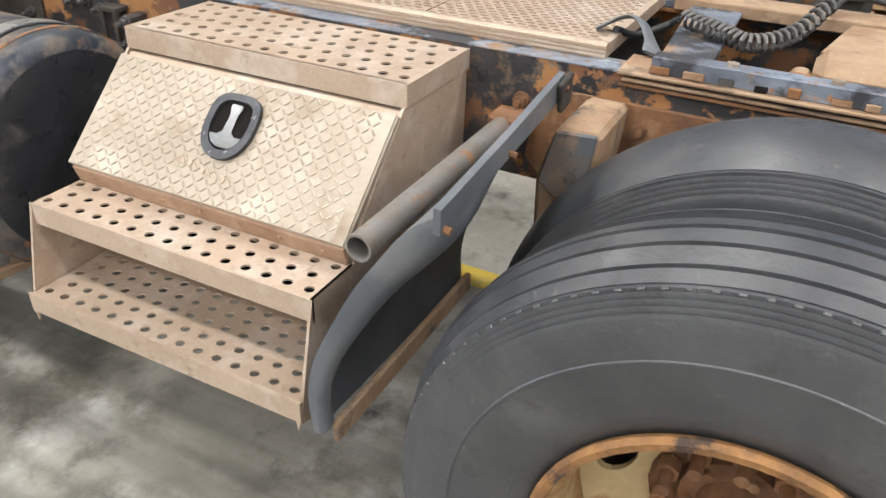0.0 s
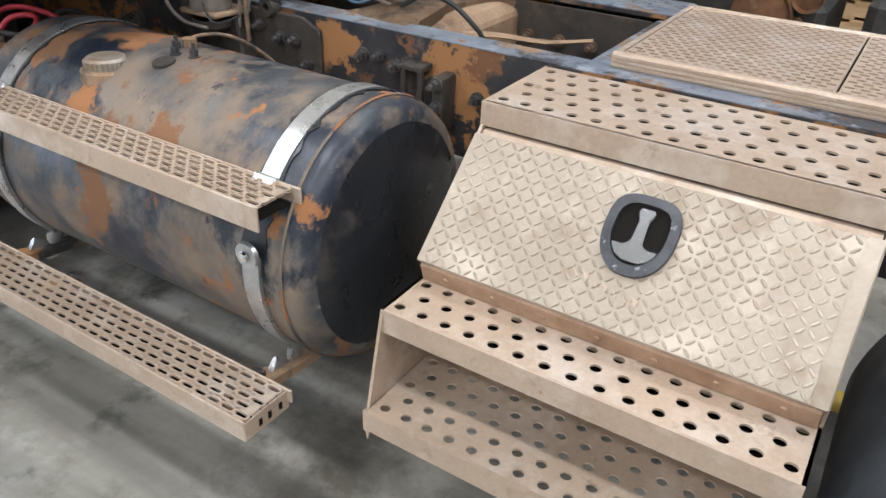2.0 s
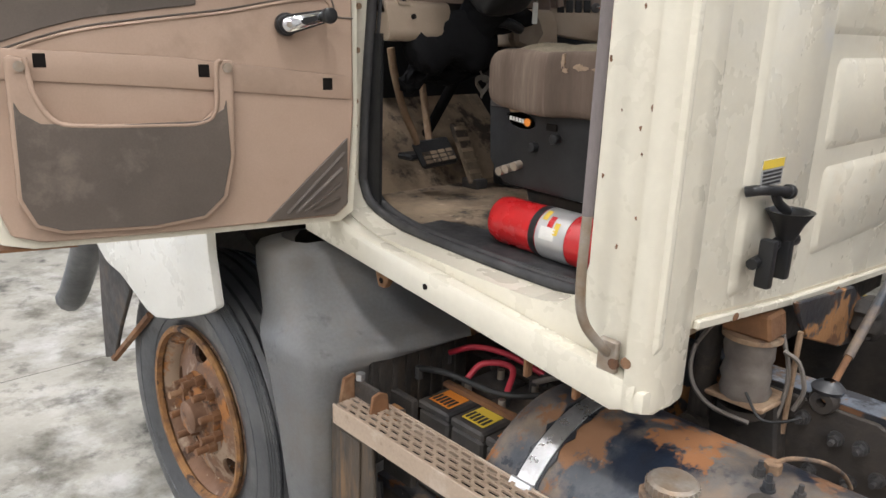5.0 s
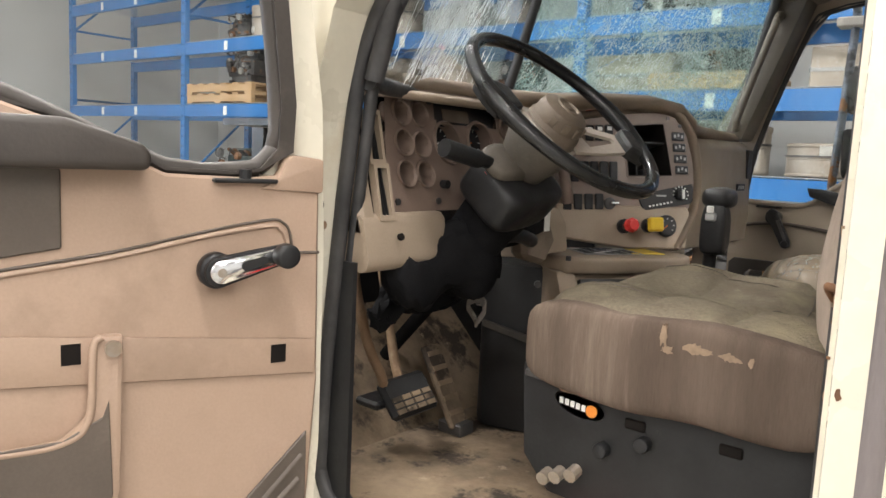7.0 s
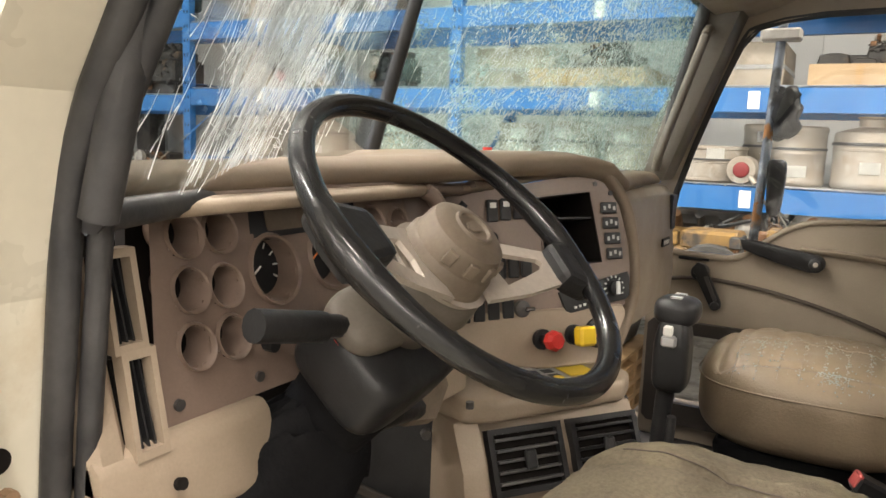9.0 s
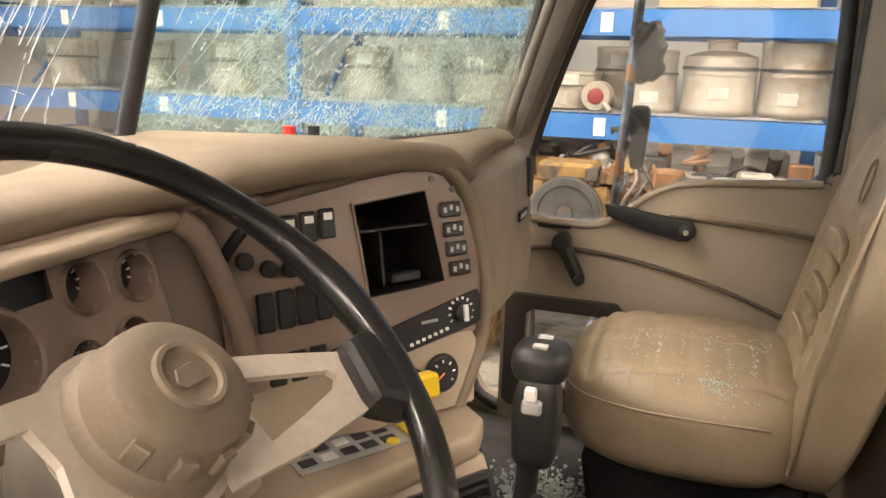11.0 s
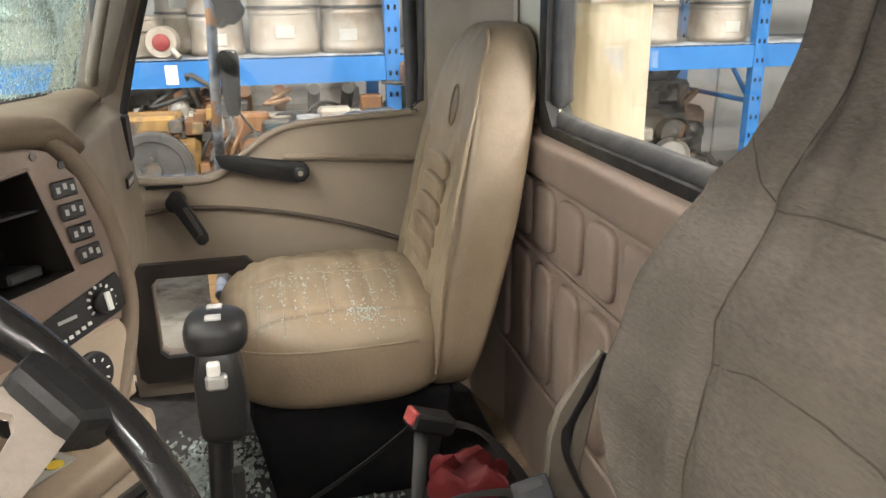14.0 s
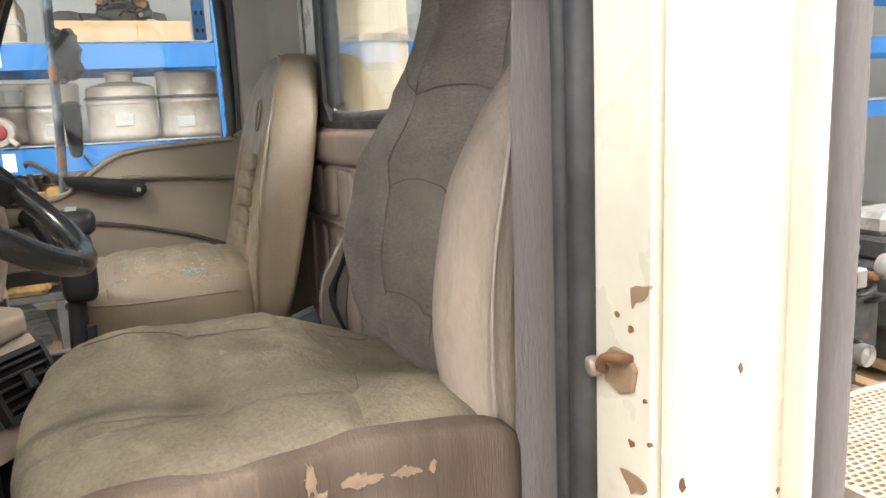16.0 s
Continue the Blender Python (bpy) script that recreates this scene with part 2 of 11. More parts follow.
M["vinyl"] = mat("tan_seat_vinyl", (0.29, 0.222, 0.153), (0.232, 0.177, 0.120), 4, 0.40, 0.0, 0.22, 160, grime=0.08,
                 layers=[((0.17, 0.122, 0.078), 3, 0.56, 0.8, 0.5, 0.0)])
M["fabric"] = mat("worn_grey_brown_velour", (0.235, 0.205, 0.177), (0.150, 0.129, 0.112), 4.2, 0.95, 0.0, 0.6, 180, spec=0.1, grime=0.25,
                  layers=[((0.19, 0.168, 0.14), 4.5, 0.54, 0.74, 0.92, 0.0), ((0.072, 0.061, 0.053), 3, 0.58, 0.80, 0.95, 0.0), ((0.20, 0.178, 0.148), 16, 0.62, 0.76, 0.95, 0.0)], stretch=(1, 0.5, 1.6))
M["fabric_seat"] = mat("dusty_olive_velour", (0.225, 0.190, 0.137), (0.130, 0.108, 0.080), 4.2, 0.95, 0.0, 0.6, 180, spec=0.1, grime=0.25,
                       layers=[((0.235, 0.200, 0.135), 4.5, 0.52, 0.70, 0.92, 0.0), ((0.065, 0.055, 0.044), 3, 0.58, 0.80, 0.95, 0.0), ((0.25, 0.215, 0.15), 16, 0.62, 0.74, 0.95, 0.0)])
# bolster copy of the ribbed side cloth, paler for the light on it
M["fabric_side_lit"] = mat("lit_pinkish_ribbed_velour", (0.40, 0.325, 0.270), (0.225, 0.182, 0.150), 6, 0.92, 0.0, 0.5, 180, spec=0.15, stretch=(1, 1, 0.25))
M["seam_dark"] = mat("dark_stitched_seam", (0.105, 0.090, 0.076), (0.14, 0.118, 0.10), 30, 0.95, 0.0, 0.2, 200, spec=0.1)
# cushion-side copy of that cloth, browner for the shade it lies in
M["fabric_side_shaded"] = mat("shaded_ribbed_cushion_side", (0.150, 0.113, 0.089), (0.094, 0.070, 0.055), 6, 0.95, 0.0, 0.5, 220, spec=0.1, stretch=(2.2, 1, 0.2), layers=[((0.205, 0.16, 0.125), 9, 0.56, 0.74, 0.95, 0.0)])
M["foam"] = mat("exposed_tan_foam", (0.30, 0.215, 0.145), (0.225, 0.158, 0.107), 60, 0.95, 0.0, 0.4, 120)
M["belt"] = mat("faded_purple_grey_webbing", (0.205, 0.178, 0.172), (0.155, 0.134, 0.130), 8, 0.85, 0.0, 0.3, 300, stretch=(1, 1, 0.15))
M["black"] = mat("scuffed_black_plastic", (0.013, 0.013, 0.014), (0.024, 0.024, 0.025), 9, 0.42, 0.0, 0.1, 150, spec=0.35,
                 layers=[((0.10, 0.09, 0.08), 9, 0.66, 0.85, 0.8, 0.0)])
M["black_gloss"] = mat("polished_black_wheel_rim", (0.012, 0.012, 0.013), (0.02, 0.02, 0.02), 9, 0.2, 0.0, 0.02, 150, grime=0.02)
M["black_cloth"] = mat("black_column_boot", (0.008, 0.008, 0.009), (0.014, 0.014, 0.015), 6, 0.85, 0.0, 0.5, 60, spec=0.08, grime=0.03)
M["shroud"] = mat("dusty_grey_brown_shroud", (0.135, 0.115, 0.093), (0.095, 0.081, 0.066), 7, 0.6, 0.0, 0.12, 190, layers=[((0.20, 0.17, 0.135), 5, 0.54, 0.74, 0.8, 0.0)])
M["piping"] = mat("pale_worn_piping", (0.36, 0.31, 0.26), (0.27, 0.225, 0.185), 14, 0.85, 0.0, 0.2, 120)
M["carton"] = mat("brown_grey_carton", (0.36, 0.31, 0.25), (0.28, 0.235, 0.185), 3, 0.7, 0.0, 0.1, 60, layers=[((0.16, 0.13, 0.10), 4, 0.58, 0.76, 0.8, 0.0)])
M["hub_brown"] = mat("worn_brown_horn_pad", (0.185, 0.145, 0.108), (0.13, 0.10, 0.073), 12, 0.55, 0.0, 0.12, 190)
M["mat_floor"] = mat("muddy_rubber_floor_mat", (0.35, 0.258, 0.17), (0.13, 0.096, 0.066), 6, 0.85, 0.0, 0.6, 50,
                     layers=[((0.34, 0.255, 0.175), 4, 0.52, 0.72, 0.95, 0.0), ((0.06, 0.045, 0.034), 7, 0.54, 0.62, 0.9, 0.0), ((0.44, 0.34, 0.24), 22, 0.62, 0.72, 0.95, 0.0)])
M["red"] = mat("red_extinguisher_paint", (0.55, 0.018, 0.02), (0.45, 0.012, 0.015), 5, 0.28, 0.0, 0.03, 60, coat=0.3, grime=0.05)
M["handset_blue"] = mat("dark_blue_grey_plastic", (0.026, 0.028, 0.038), (0.016, 0.017, 0.022), 9, 0.5, 0.0, 0.05, 150, spec=0.3)
M["button_red"] = plain("faded_red_button", (0.42, 0.075, 0.07), 0.5)
M["dull_red"] = plain("dull_red_plastic", (0.20, 0.022, 0.025), 0.6)
M["red_plastic"] = plain("red_knob_plastic", (0.55, 0.03, 0.025), 0.4)
M["yellow_plastic"] = plain("yellow_knob_plastic", (0.75, 0.50, 0.03), 0.4)
M["white_label"] = mat("white_paper_label", (0.78, 0.77, 0.73), (0.70, 0.69, 0.65), 9, 0.7, 0.0, 0.0, 60)
M["label_yellow"] = plain("yellow_label", (0.72, 0.52, 0.06), 0.6)
M["label_grey"] = plain("grey_label", (0.36, 0.36, 0.35), 0.6)
M["label_black"] = plain("black_label_print", (0.03, 0.03, 0.03), 0.6)
M["orange"] = plain("orange_label", (0.72, 0.24, 0.03), 0.6)
M["silver"] = plain("silver_label", (0.55, 0.55, 0.55), 0.35, 0.6)
M["dial"] = plain("dark_dial_face", (0.02, 0.02, 0.022), 0.35)
M["dial_mark"] = plain("white_dial_mark", (0.7, 0.7, 0.68), 0.5)
M["needle"] = plain("orange_needle", (0.8, 0.22, 0.05), 0.5)
M["screen"] = plain("dusty_windscreen_glass", (0.58, 0.62, 0.62), 0.0, trans=1.0)
M["glass"] = plain("window_glass", (0.95, 0.98, 0.97), 0.0, trans=1.0)
M["crack"] = plain("broken_glass_edges", (0.66, 0.76, 0.74), 0.12, 0.0, trans=0.35, spec=0.8)
def crazed():
    """Laminated glass broken into small grains: clear grains, some painted pale as glints, pale edges that come and go.
    """
    m = plain("crazed_glass", (0.66, 0.86, 0.83), 0.03, trans=1.0)
    nt = m.node_tree
    L = nt.links.new
    co = nt.nodes.new("ShaderNodeTexCoord")
    vo = nt.nodes.new("ShaderNodeTexVoronoi")
    vo.feature = "DISTANCE_TO_EDGE"
    vo.inputs["Scale"].default_value = 85
    no = nt.nodes.new("ShaderNodeTexNoise")
    no.inputs["Scale"].default_value, no.inputs["Detail"].default_value = 7, 5
    for n in (vo, no):
        L(co.outputs["Object"], n.inputs["Vector"])
    edge = nt.nodes.new("ShaderNodeMapRange")
    edge.inputs["From Min"].default_value, edge.inputs["From Max"].default_value = 0.10, 0.02
    L(vo.outputs["Distance"], edge.inputs["Value"])
    where = nt.nodes.new("ShaderNodeMapRange")
    where.inputs["From Min"].default_value, where.inputs["From Max"].default_value, where.inputs["To Max"].default_value = 0.40, 0.66, 0.7
    L(no.outputs["Fac"], where.inputs["Value"])
    mul = nt.nodes.new("ShaderNodeMath")
    mul.operation = "MULTIPLY"
    L(edge.outputs[0], mul.inputs[0])
    L(where.outputs[0], mul.inputs[1])
    cell = nt.nodes.new("ShaderNodeTexVoronoi")
    cell.inputs["Scale"].default_value = 85
    L(co.outputs["Object"], cell.inputs["Vector"])
    # random cells turn pale, a painted sparkle
    glint = nt.nodes.new("ShaderNodeMapRange")
    glint.inputs["From Min"].default_value, glint.inputs["From Max"].default_value = 0.72, 0.95
    L(cell.outputs["Color"], glint.inputs["Value"])
    spark = nt.nodes.new("ShaderNodeMath")
    spark.operation = "MULTIPLY"
    L(glint.outputs[0], spark.inputs[0])
    L(where.outputs[0], spark.inputs[1])
    both = nt.nodes.new("ShaderNodeMath")
    both.operation = "MAXIMUM"
    L(spark.outputs[0], both.inputs[0])
    L(mul.outputs[0], both.inputs[1])
    white = nt.nodes.new("ShaderNodeBsdfPrincipled")
    white.inputs["Base Color"].default_value, white.inputs["Roughness"].default_value = (0.50, 0.66, 0.64, 1), 0.18
    mixs = nt.nodes.new("ShaderNodeMixShader")
    L(both.outputs[0], mixs.inputs[0])
    L(nt.nodes["Principled BSDF"].outputs[0], mixs.inputs[1])
    L(white.outputs[0], mixs.inputs[2])
    L(mixs.outputs[0], nt.nodes["Material Output"].inputs[0])
    return m


M["crazed"] = crazed()
# opaque white, carries the glare of the cracks in its colour
M["crack_bright"] = plain("glare_white_broken_glass", (0.92, 0.95, 0.95), 0.3, spec=1.0)
M["hanger"] = mat("scuffed_hanger_paint", (0.10, 0.115, 0.13), (0.16, 0.11, 0.075), 9, 0.55, 0.1, 0.4, 60, layers=[((0.30, 0.18, 0.10), 6, 0.52, 0.64, 0.85, 0.0), ((0.03, 0.03, 0.032), 12, 0.58, 0.7, 0.6, 0.0)])
M["crumb"] = plain("glass_crumbs", (0.80, 0.90, 0.86), 0.14, 0.0, trans=0.5, spec=1.0)
M["concrete"] = mat("stained_concrete_floor", (0.43, 0.41, 0.36), (0.27, 0.255, 0.215), 1.1, 0.45, 0.0, 0.12, 30, spec=0.4,
                    layers=[((0.50, 0.49, 0.47), 2.3, 0.50, 0.68, 0.40, 0.0), ((0.11, 0.102, 0.08), 2.0, 0.50, 0.66, 0.5, 0.0), ((0.46, 0.44, 0.41), 5.5, 0.60, 0.74, 0.4, 0.0), ((0.05, 0.048, 0.042), 4.6, 0.56, 0.72, 0.55, 0.0), ((0.06, 0.058, 0.052), 26, 0.70, 0.76, 0.6, 0.0)])


def tracks_and_shade(m):
    """Dark rubber streaks along the bay with the truck's floor shade painted in, broken up by noise and fading towards
    its front end.
    """
    nt = m.node_tree
    L = nt.links.new
    b = nt.nodes["Principled BSDF"]
    old = b.inputs["Base Color"].links[0].from_socket
    co = nt.nodes.new("ShaderNodeTexCoord")
    streak = nt.nodes.new("ShaderNodeMapping")
    streak.inputs["Scale"].default_value = (0.30, 3.4, 1.0)
    n1 = nt.nodes.new("ShaderNodeTexNoise")
    n1.inputs["Scale"].default_value, n1.inputs["Detail"].default_value = 2.2, 6.0
    L(co.outputs["Object"], streak.inputs["Vector"])
    L(streak.outputs["Vector"], n1.inputs["Vector"])
    xyz = nt.nodes.new("ShaderNodeSeparateXYZ")
    n2 = nt.nodes.new("ShaderNodeTexNoise")
    n2.inputs["Scale"].default_value, n2.inputs["Detail"].default_value = 1.3, 3.0
    L(co.outputs["Object"], n2.inputs["Vector"])
    L(co.outputs["Object"], xyz.inputs["Vector"])
    wob = nt.nodes.new("ShaderNodeMath")
    wob.operation = "MULTIPLY_ADD"
    wob.inputs[1].default_value = 2.2
    L(n2.outputs["Fac"], wob.inputs[0])
    L(xyz.outputs["X"], wob.inputs[2])
    bay = nt.nodes.new("ShaderNodeMapRange")
    for key, value in (("From Min", -3.1), ("From Max", -1.9), ("To Min", 0.0), ("To Max", 1.0)):
        bay.inputs[key].default_value = value
    bay.interpolation_type = "SMOOTHSTEP"
    L(wob.outputs[0], bay.inputs["Value"])
    dark = nt.nodes.new("ShaderNodeMapRange")
    for key, value in (("From Min", 0.30), ("From Max", 0.62), ("To Min", 0.0), ("To Max", 0.62)):
        dark.inputs[key].default_value = value
    L(n1.outputs["Fac"], dark.inputs["Value"])
    both = nt.nodes.new("ShaderNodeMath")
    both.operation = "MULTIPLY"
    aisle = nt.nodes.new("ShaderNodeMapRange")
    for key, value in (("From Min", 3.3), ("From Max", 4.8), ("To Min", 1.0), ("To Max", 0.0)):
        aisle.inputs[key].default_value = value
    L(xyz.outputs["Y"], aisle.inputs["Value"])
    lane = nt.nodes.new("ShaderNodeMath")
    lane.operation = "MULTIPLY"
    L(bay.outputs[0], lane.inputs[0])
    L(aisle.outputs[0], lane.inputs[1])
    L(lane.outputs[0], both.inputs[0])
    L(dark.outputs[0], both.inputs[1])
    mix = nt.nodes.new("ShaderNodeMix")
    mix.data_type = "RGBA"
    L(both.outputs[0], mix.inputs["Factor"])
    L(old, mix.inputs[6])
    mix.inputs[7].default_value = (0.085, 0.080, 0.068, 1)
    L(mix.outputs[2], b.inputs["Base Color"])


tracks_and_shade(M["concrete"])
M["yellow_line"] = mat("worn_yellow_floor_paint", (0.62, 0.44, 0.06), (0.5, 0.36, 0.07), 6, 0.55, 0.0, 0.1, 60, layers=[((0.30, 0.28, 0.22), 7, 0.6, 0.7, 0.7, 0.0)])
M["wall"] = mat("white_hall_wall_panel", (0.52, 0.52, 0.51), (0.46, 0.46, 0.45), 0.5, 0.6, 0.0, 0.04, 30, grime=0.05)
M["ceiling"] = mat("white_roof_deck", (0.62, 0.62, 0.61), (0.54, 0.54, 0.53), 0.6, 0.7, 0.0, 0.03, 20)
M["blue"] = mat("blue_rack_paint", (0.020, 0.155, 0.42), (0.016, 0.12, 0.34), 2.2, 0.38, 0.0, 0.05, 60, grime=0.06,
                layers=[((0.10, 0.20, 0.36), 7, 0.62, 0.8, 0.6, 0.0)])
M["wire"] = plain("zinc_wire_deck", (0.5, 0.52, 0.54), 0.4, 0.7)
M["wood"] = mat("new_pallet_wood", (0.48, 0.315, 0.165), (0.40, 0.25, 0.12), 5, 0.75, 0.0, 0.2, 60, stretch=(0.3, 1, 2.5))
M["ply"] = mat("plywood_board", (0.46, 0.33, 0.20), (0.38, 0.26, 0.15), 4, 0.75, 0.0, 0.2, 50, stretch=(0.3, 1, 1))
M["stained_cream"] = mat("rain_stained_cream_steel", (0.60, 0.53, 0.40), (0.50, 0.43, 0.31), 4, 0.5, 0.0, 0.1, 60, stretch=(1, 1, 0.2), layers=[((0.34, 0.27, 0.17), 6, 0.55, 0.75, 0.7, 0.0)])
M["muffler"] = mat("dull_stained_stainless", (0.38, 0.345, 0.30), (0.28, 0.235, 0.19), 5, 0.55, 0.2, 0.2, 50,
                   layers=[((0.23, 0.16, 0.11), 3.0, 0.54, 0.74, 0.65, 0.2), ((0.46, 0.44, 0.40), 6, 0.6, 0.8, 0.35, 0.6)])
M["cast"] = mat("dark_cast_iron_parts", (0.085, 0.08, 0.075), (0.045, 0.043, 0.042), 8, 0.6, 0.3, 0.4, 40, layers=[((0.22, 0.13, 0.07), 6, 0.6, 0.75, 0.85, 0.0)])
M["eng_yellow"] = mat("dirty_yellow_engine_paint", (0.34, 0.19, 0.05), (0.20, 0.115, 0.04), 9, 0.6, 0.0, 0.5, 40, layers=[((0.05, 0.04, 0.033), 7, 0.48, 0.62, 0.7, 0.0), ((0.16, 0.11, 0.06), 18, 0.52, 0.7, 0.8, 0.0)])
M["eng_teal"] = mat("dark_green_engine_paint", (0.055, 0.085, 0.085), (0.03, 0.045, 0.046), 7, 0.5, 0.1, 0.3, 40)
M["light_metal"] = mat("light_cast_aluminium", (0.52, 0.50, 0.47), (0.36, 0.33, 0.29), 8, 0.45, 0.5, 0.3, 40)
M["glow"] = plain("lamp_diffuser", (1.0, 0.97, 0.92), 0.5, emit=9.0)
M["door_glow"] = plain("daylight_in_door", (0.75, 0.85, 1.0), 0.5, emit=2.2)
M["plastic_film"] = plain("clear_wrapping_film", (0.8, 0.83, 0.84), 0.25, trans=0.75)
M["battery"] = mat("dusty_battery_case", (0.03, 0.03, 0.032), (0.08, 0.07, 0.06), 8, 0.6, 0.0, 0.3, 60, layers=[((0.20, 0.15, 0.11), 6, 0.58, 0.76, 0.9, 0.0)])
M["bag"] = mat("dusty_air_spring_rubber", (0.19, 0.165, 0.14), (0.12, 0.10, 0.085), 8, 0.8, 0.0, 0.3, 70)
M["wheel_tan"] = mat("rusted_cream_wheel_paint", (0.50, 0.40, 0.22), (0.36, 0.25, 0.12), 5, 0.6, 0.0, 0.3, 60,
                     layers=[((0.26, 0.11, 0.035), 4.2, 0.5, 0.6, 0.9, 0.0)])
M["wheel_rust"] = mat("brown_rusted_wheel", (0.22, 0.12, 0.07), (0.14, 0.075, 0.042), 6, 0.8, 0.0, 0.4, 60,
                      layers=[((0.34, 0.245, 0.17), 5, 0.52, 0.60, 0.6, 0.0), ((0.36, 0.15, 0.045), 5, 0.56, 0.62, 0.9, 0.0), ((0.06, 0.034, 0.022), 9, 0.58, 0.64, 0.9, 0.0), ((0.52, 0.42, 0.30), 26, 0.64, 0.70, 0.7, 0.0)])
M["rust_lip"] = mat("orange_rusted_rim_lip", (0.36, 0.18, 0.06), (0.13, 0.062, 0.03), 14, 0.75, 0.1, 0.5, 90, layers=[((0.05, 0.032, 0.024), 10, 0.57, 0.62, 0.9, 0.0), ((0.50, 0.36, 0.2), 21, 0.62, 0.68, 0.8, 0.0)])
M["wire_red"] = plain("red_battery_cable", (0.45, 0.03, 0.05), 0.5)
M["wire_blue"] = plain("blue_grey_air_hose", (0.09, 0.15, 0.24), 0.5)
M["wire_black"] = plain("black_cable", (0.02, 0.02, 0.02), 0.6)
M["wire_grey"] = plain("grey_wire", (0.17, 0.15, 0.13), 0.6)


# ---------------------------------------------------------------- mesh tools (plan units; part() turns them into metres)
def part(name, bm, material, parent=None, label="", smooth=None, recalc=True):
    if recalc:
        bmesh.ops.recalc_face_normals(bm, faces=bm.faces)
    for v in bm.verts:
        v.co *= K
    me = bpy.data.meshes.new(name)
    bm.to_mesh(me)
    bm.free()
    me.materials.append(M[material])
    if smooth:
        me.polygons.foreach_set("use_smooth", [True] * len(me.polygons))
        me.set_sharp_from_angle(angle=radians(smooth))
    ob = new(name, me)
    if parent is not None:
        ob.parent = parent
        if parent.type == "EMPTY":
            ob.matrix_parent_inverse = Matrix.Translation(-parent.location)
    if label:
        ob["label"] = label
    return ob


def thing(name, at, label, category, group="", kind=""):
    e = new(name)
    e.empty_display_size = 0.1
    e.location = Vector(at) * K
    return tagged(e, label, category, group, kind)


def solid(name, bm, material, label, category="", kind="", group="", smooth=None):
    return tagged(part(name, bm, material, None, "", smooth), label, category, group, kind)


def box(x0, x1, y0, y1, z0, z1, bevel=0.0, bm=None, m=None, seg=1):
    own = bmesh.new()
    bmesh.ops.create_cube(own, size=1.0)
    for v in own.verts:
        v.co = Vector((x0 + (v.co.x + 0.5) * (x1 - x0), y0 + (v.co.y + 0.5) * (y1 - y0), z0 + (v.co.z + 0.5) * (z1 - z0)))
    if bevel:
        bmesh.ops.bevel(own, geom=own.edges[:], offset=bevel, segments=seg, affect="EDGES", profile=0.6)
    if m is not None:
        own.transform(m)
    return join(bm, own)


def join(bm, own):
    if bm is None:
        return own
    me = bpy.data.meshes.new("tmp")
    own.to_mesh(me)
    bm.from_mesh(me)
    own.free()
    bpy.data.meshes.remove(me)
    return bm


def rod(a, b, r, r2=None, seg=12, bm=None, bevel=0.0):
    a, b = Vector(a), Vector(b)
    d = b - a
    own = bmesh.new()
    bmesh.ops.create_cone(own, cap_ends=True, segments=seg, radius1=r, radius2=r if r2 is None else r2, depth=d.length)
    if bevel:
        bmesh.ops.bevel(own, geom=[e for e in own.edges if len(e.link_faces) == 2 and any(len(f.verts) > 4 for f in e.link_faces)],
                        offset=bevel, segments=2, affect="EDGES", profile=0.5)
    own.transform(Matrix.Translation((a + b) / 2) @ d.to_track_quat("Z", "Y").to_matrix().to_4x4())
    return join(bm, own)


def smooth_path(pts, n=6):
    pts = [Vector(p) for p in pts]
    if len(pts) < 3:
        return pts
    out = []
    ext = [pts[0] * 2 - pts[1]] + pts + [pts[-1] * 2 - pts[-2]]
    for i in range(1, len(ext) - 2):
        p0, p1, p2, p3 = ext[i - 1:i + 3]
        for k in range(n):
            t = k / n
            out.append(0.5 * ((2 * p1) + (p2 - p0) * t + (2 * p0 - 5 * p1 + 4 * p2 - p3) * t * t + (3 * p1 - p0 - 3 * p2 + p3) * t ** 3))
    return out + [pts[-1]]


def tube(pts, r, seg=8, n=6, bm=None, closed=False, flat=1.0, up=None):
    """A tube along a smooth path; flat squeezes it along the second axis."""
    pts = smooth_path(pts, n)
    bm = bm or bmesh.new()
    rings = []
    ref = Vector(up) if up else Vector((0.31, 0.22, 0.92))
    for i, p in enumerate(pts):
        d = (pts[min(i + 1, len(pts) - 1)] - pts[max(i - 1, 0)])
        d = d.normalized() if d.length > 1e-9 else Vector((0, 0, 1))
        s = d.cross(ref)
        s = s.normalized() if s.length > 1e-4 else Vector((1, 0, 0))
        q = s.cross(d).normalized()
        rings.append([bm.verts.new(p + r * (math.cos(a) * s + flat * math.sin(a) * q)) for a in [2 * math.pi * k / seg for k in range(seg)]])
    for a, b in zip(rings, rings[1:]):
        for k in range(seg):
            bm.faces.new((a[k], a[(k + 1) % seg], b[(k + 1) % seg], b[k]))
    for ring in (rings[0], rings[-1]):
        bm.faces.new(ring)
    return bm


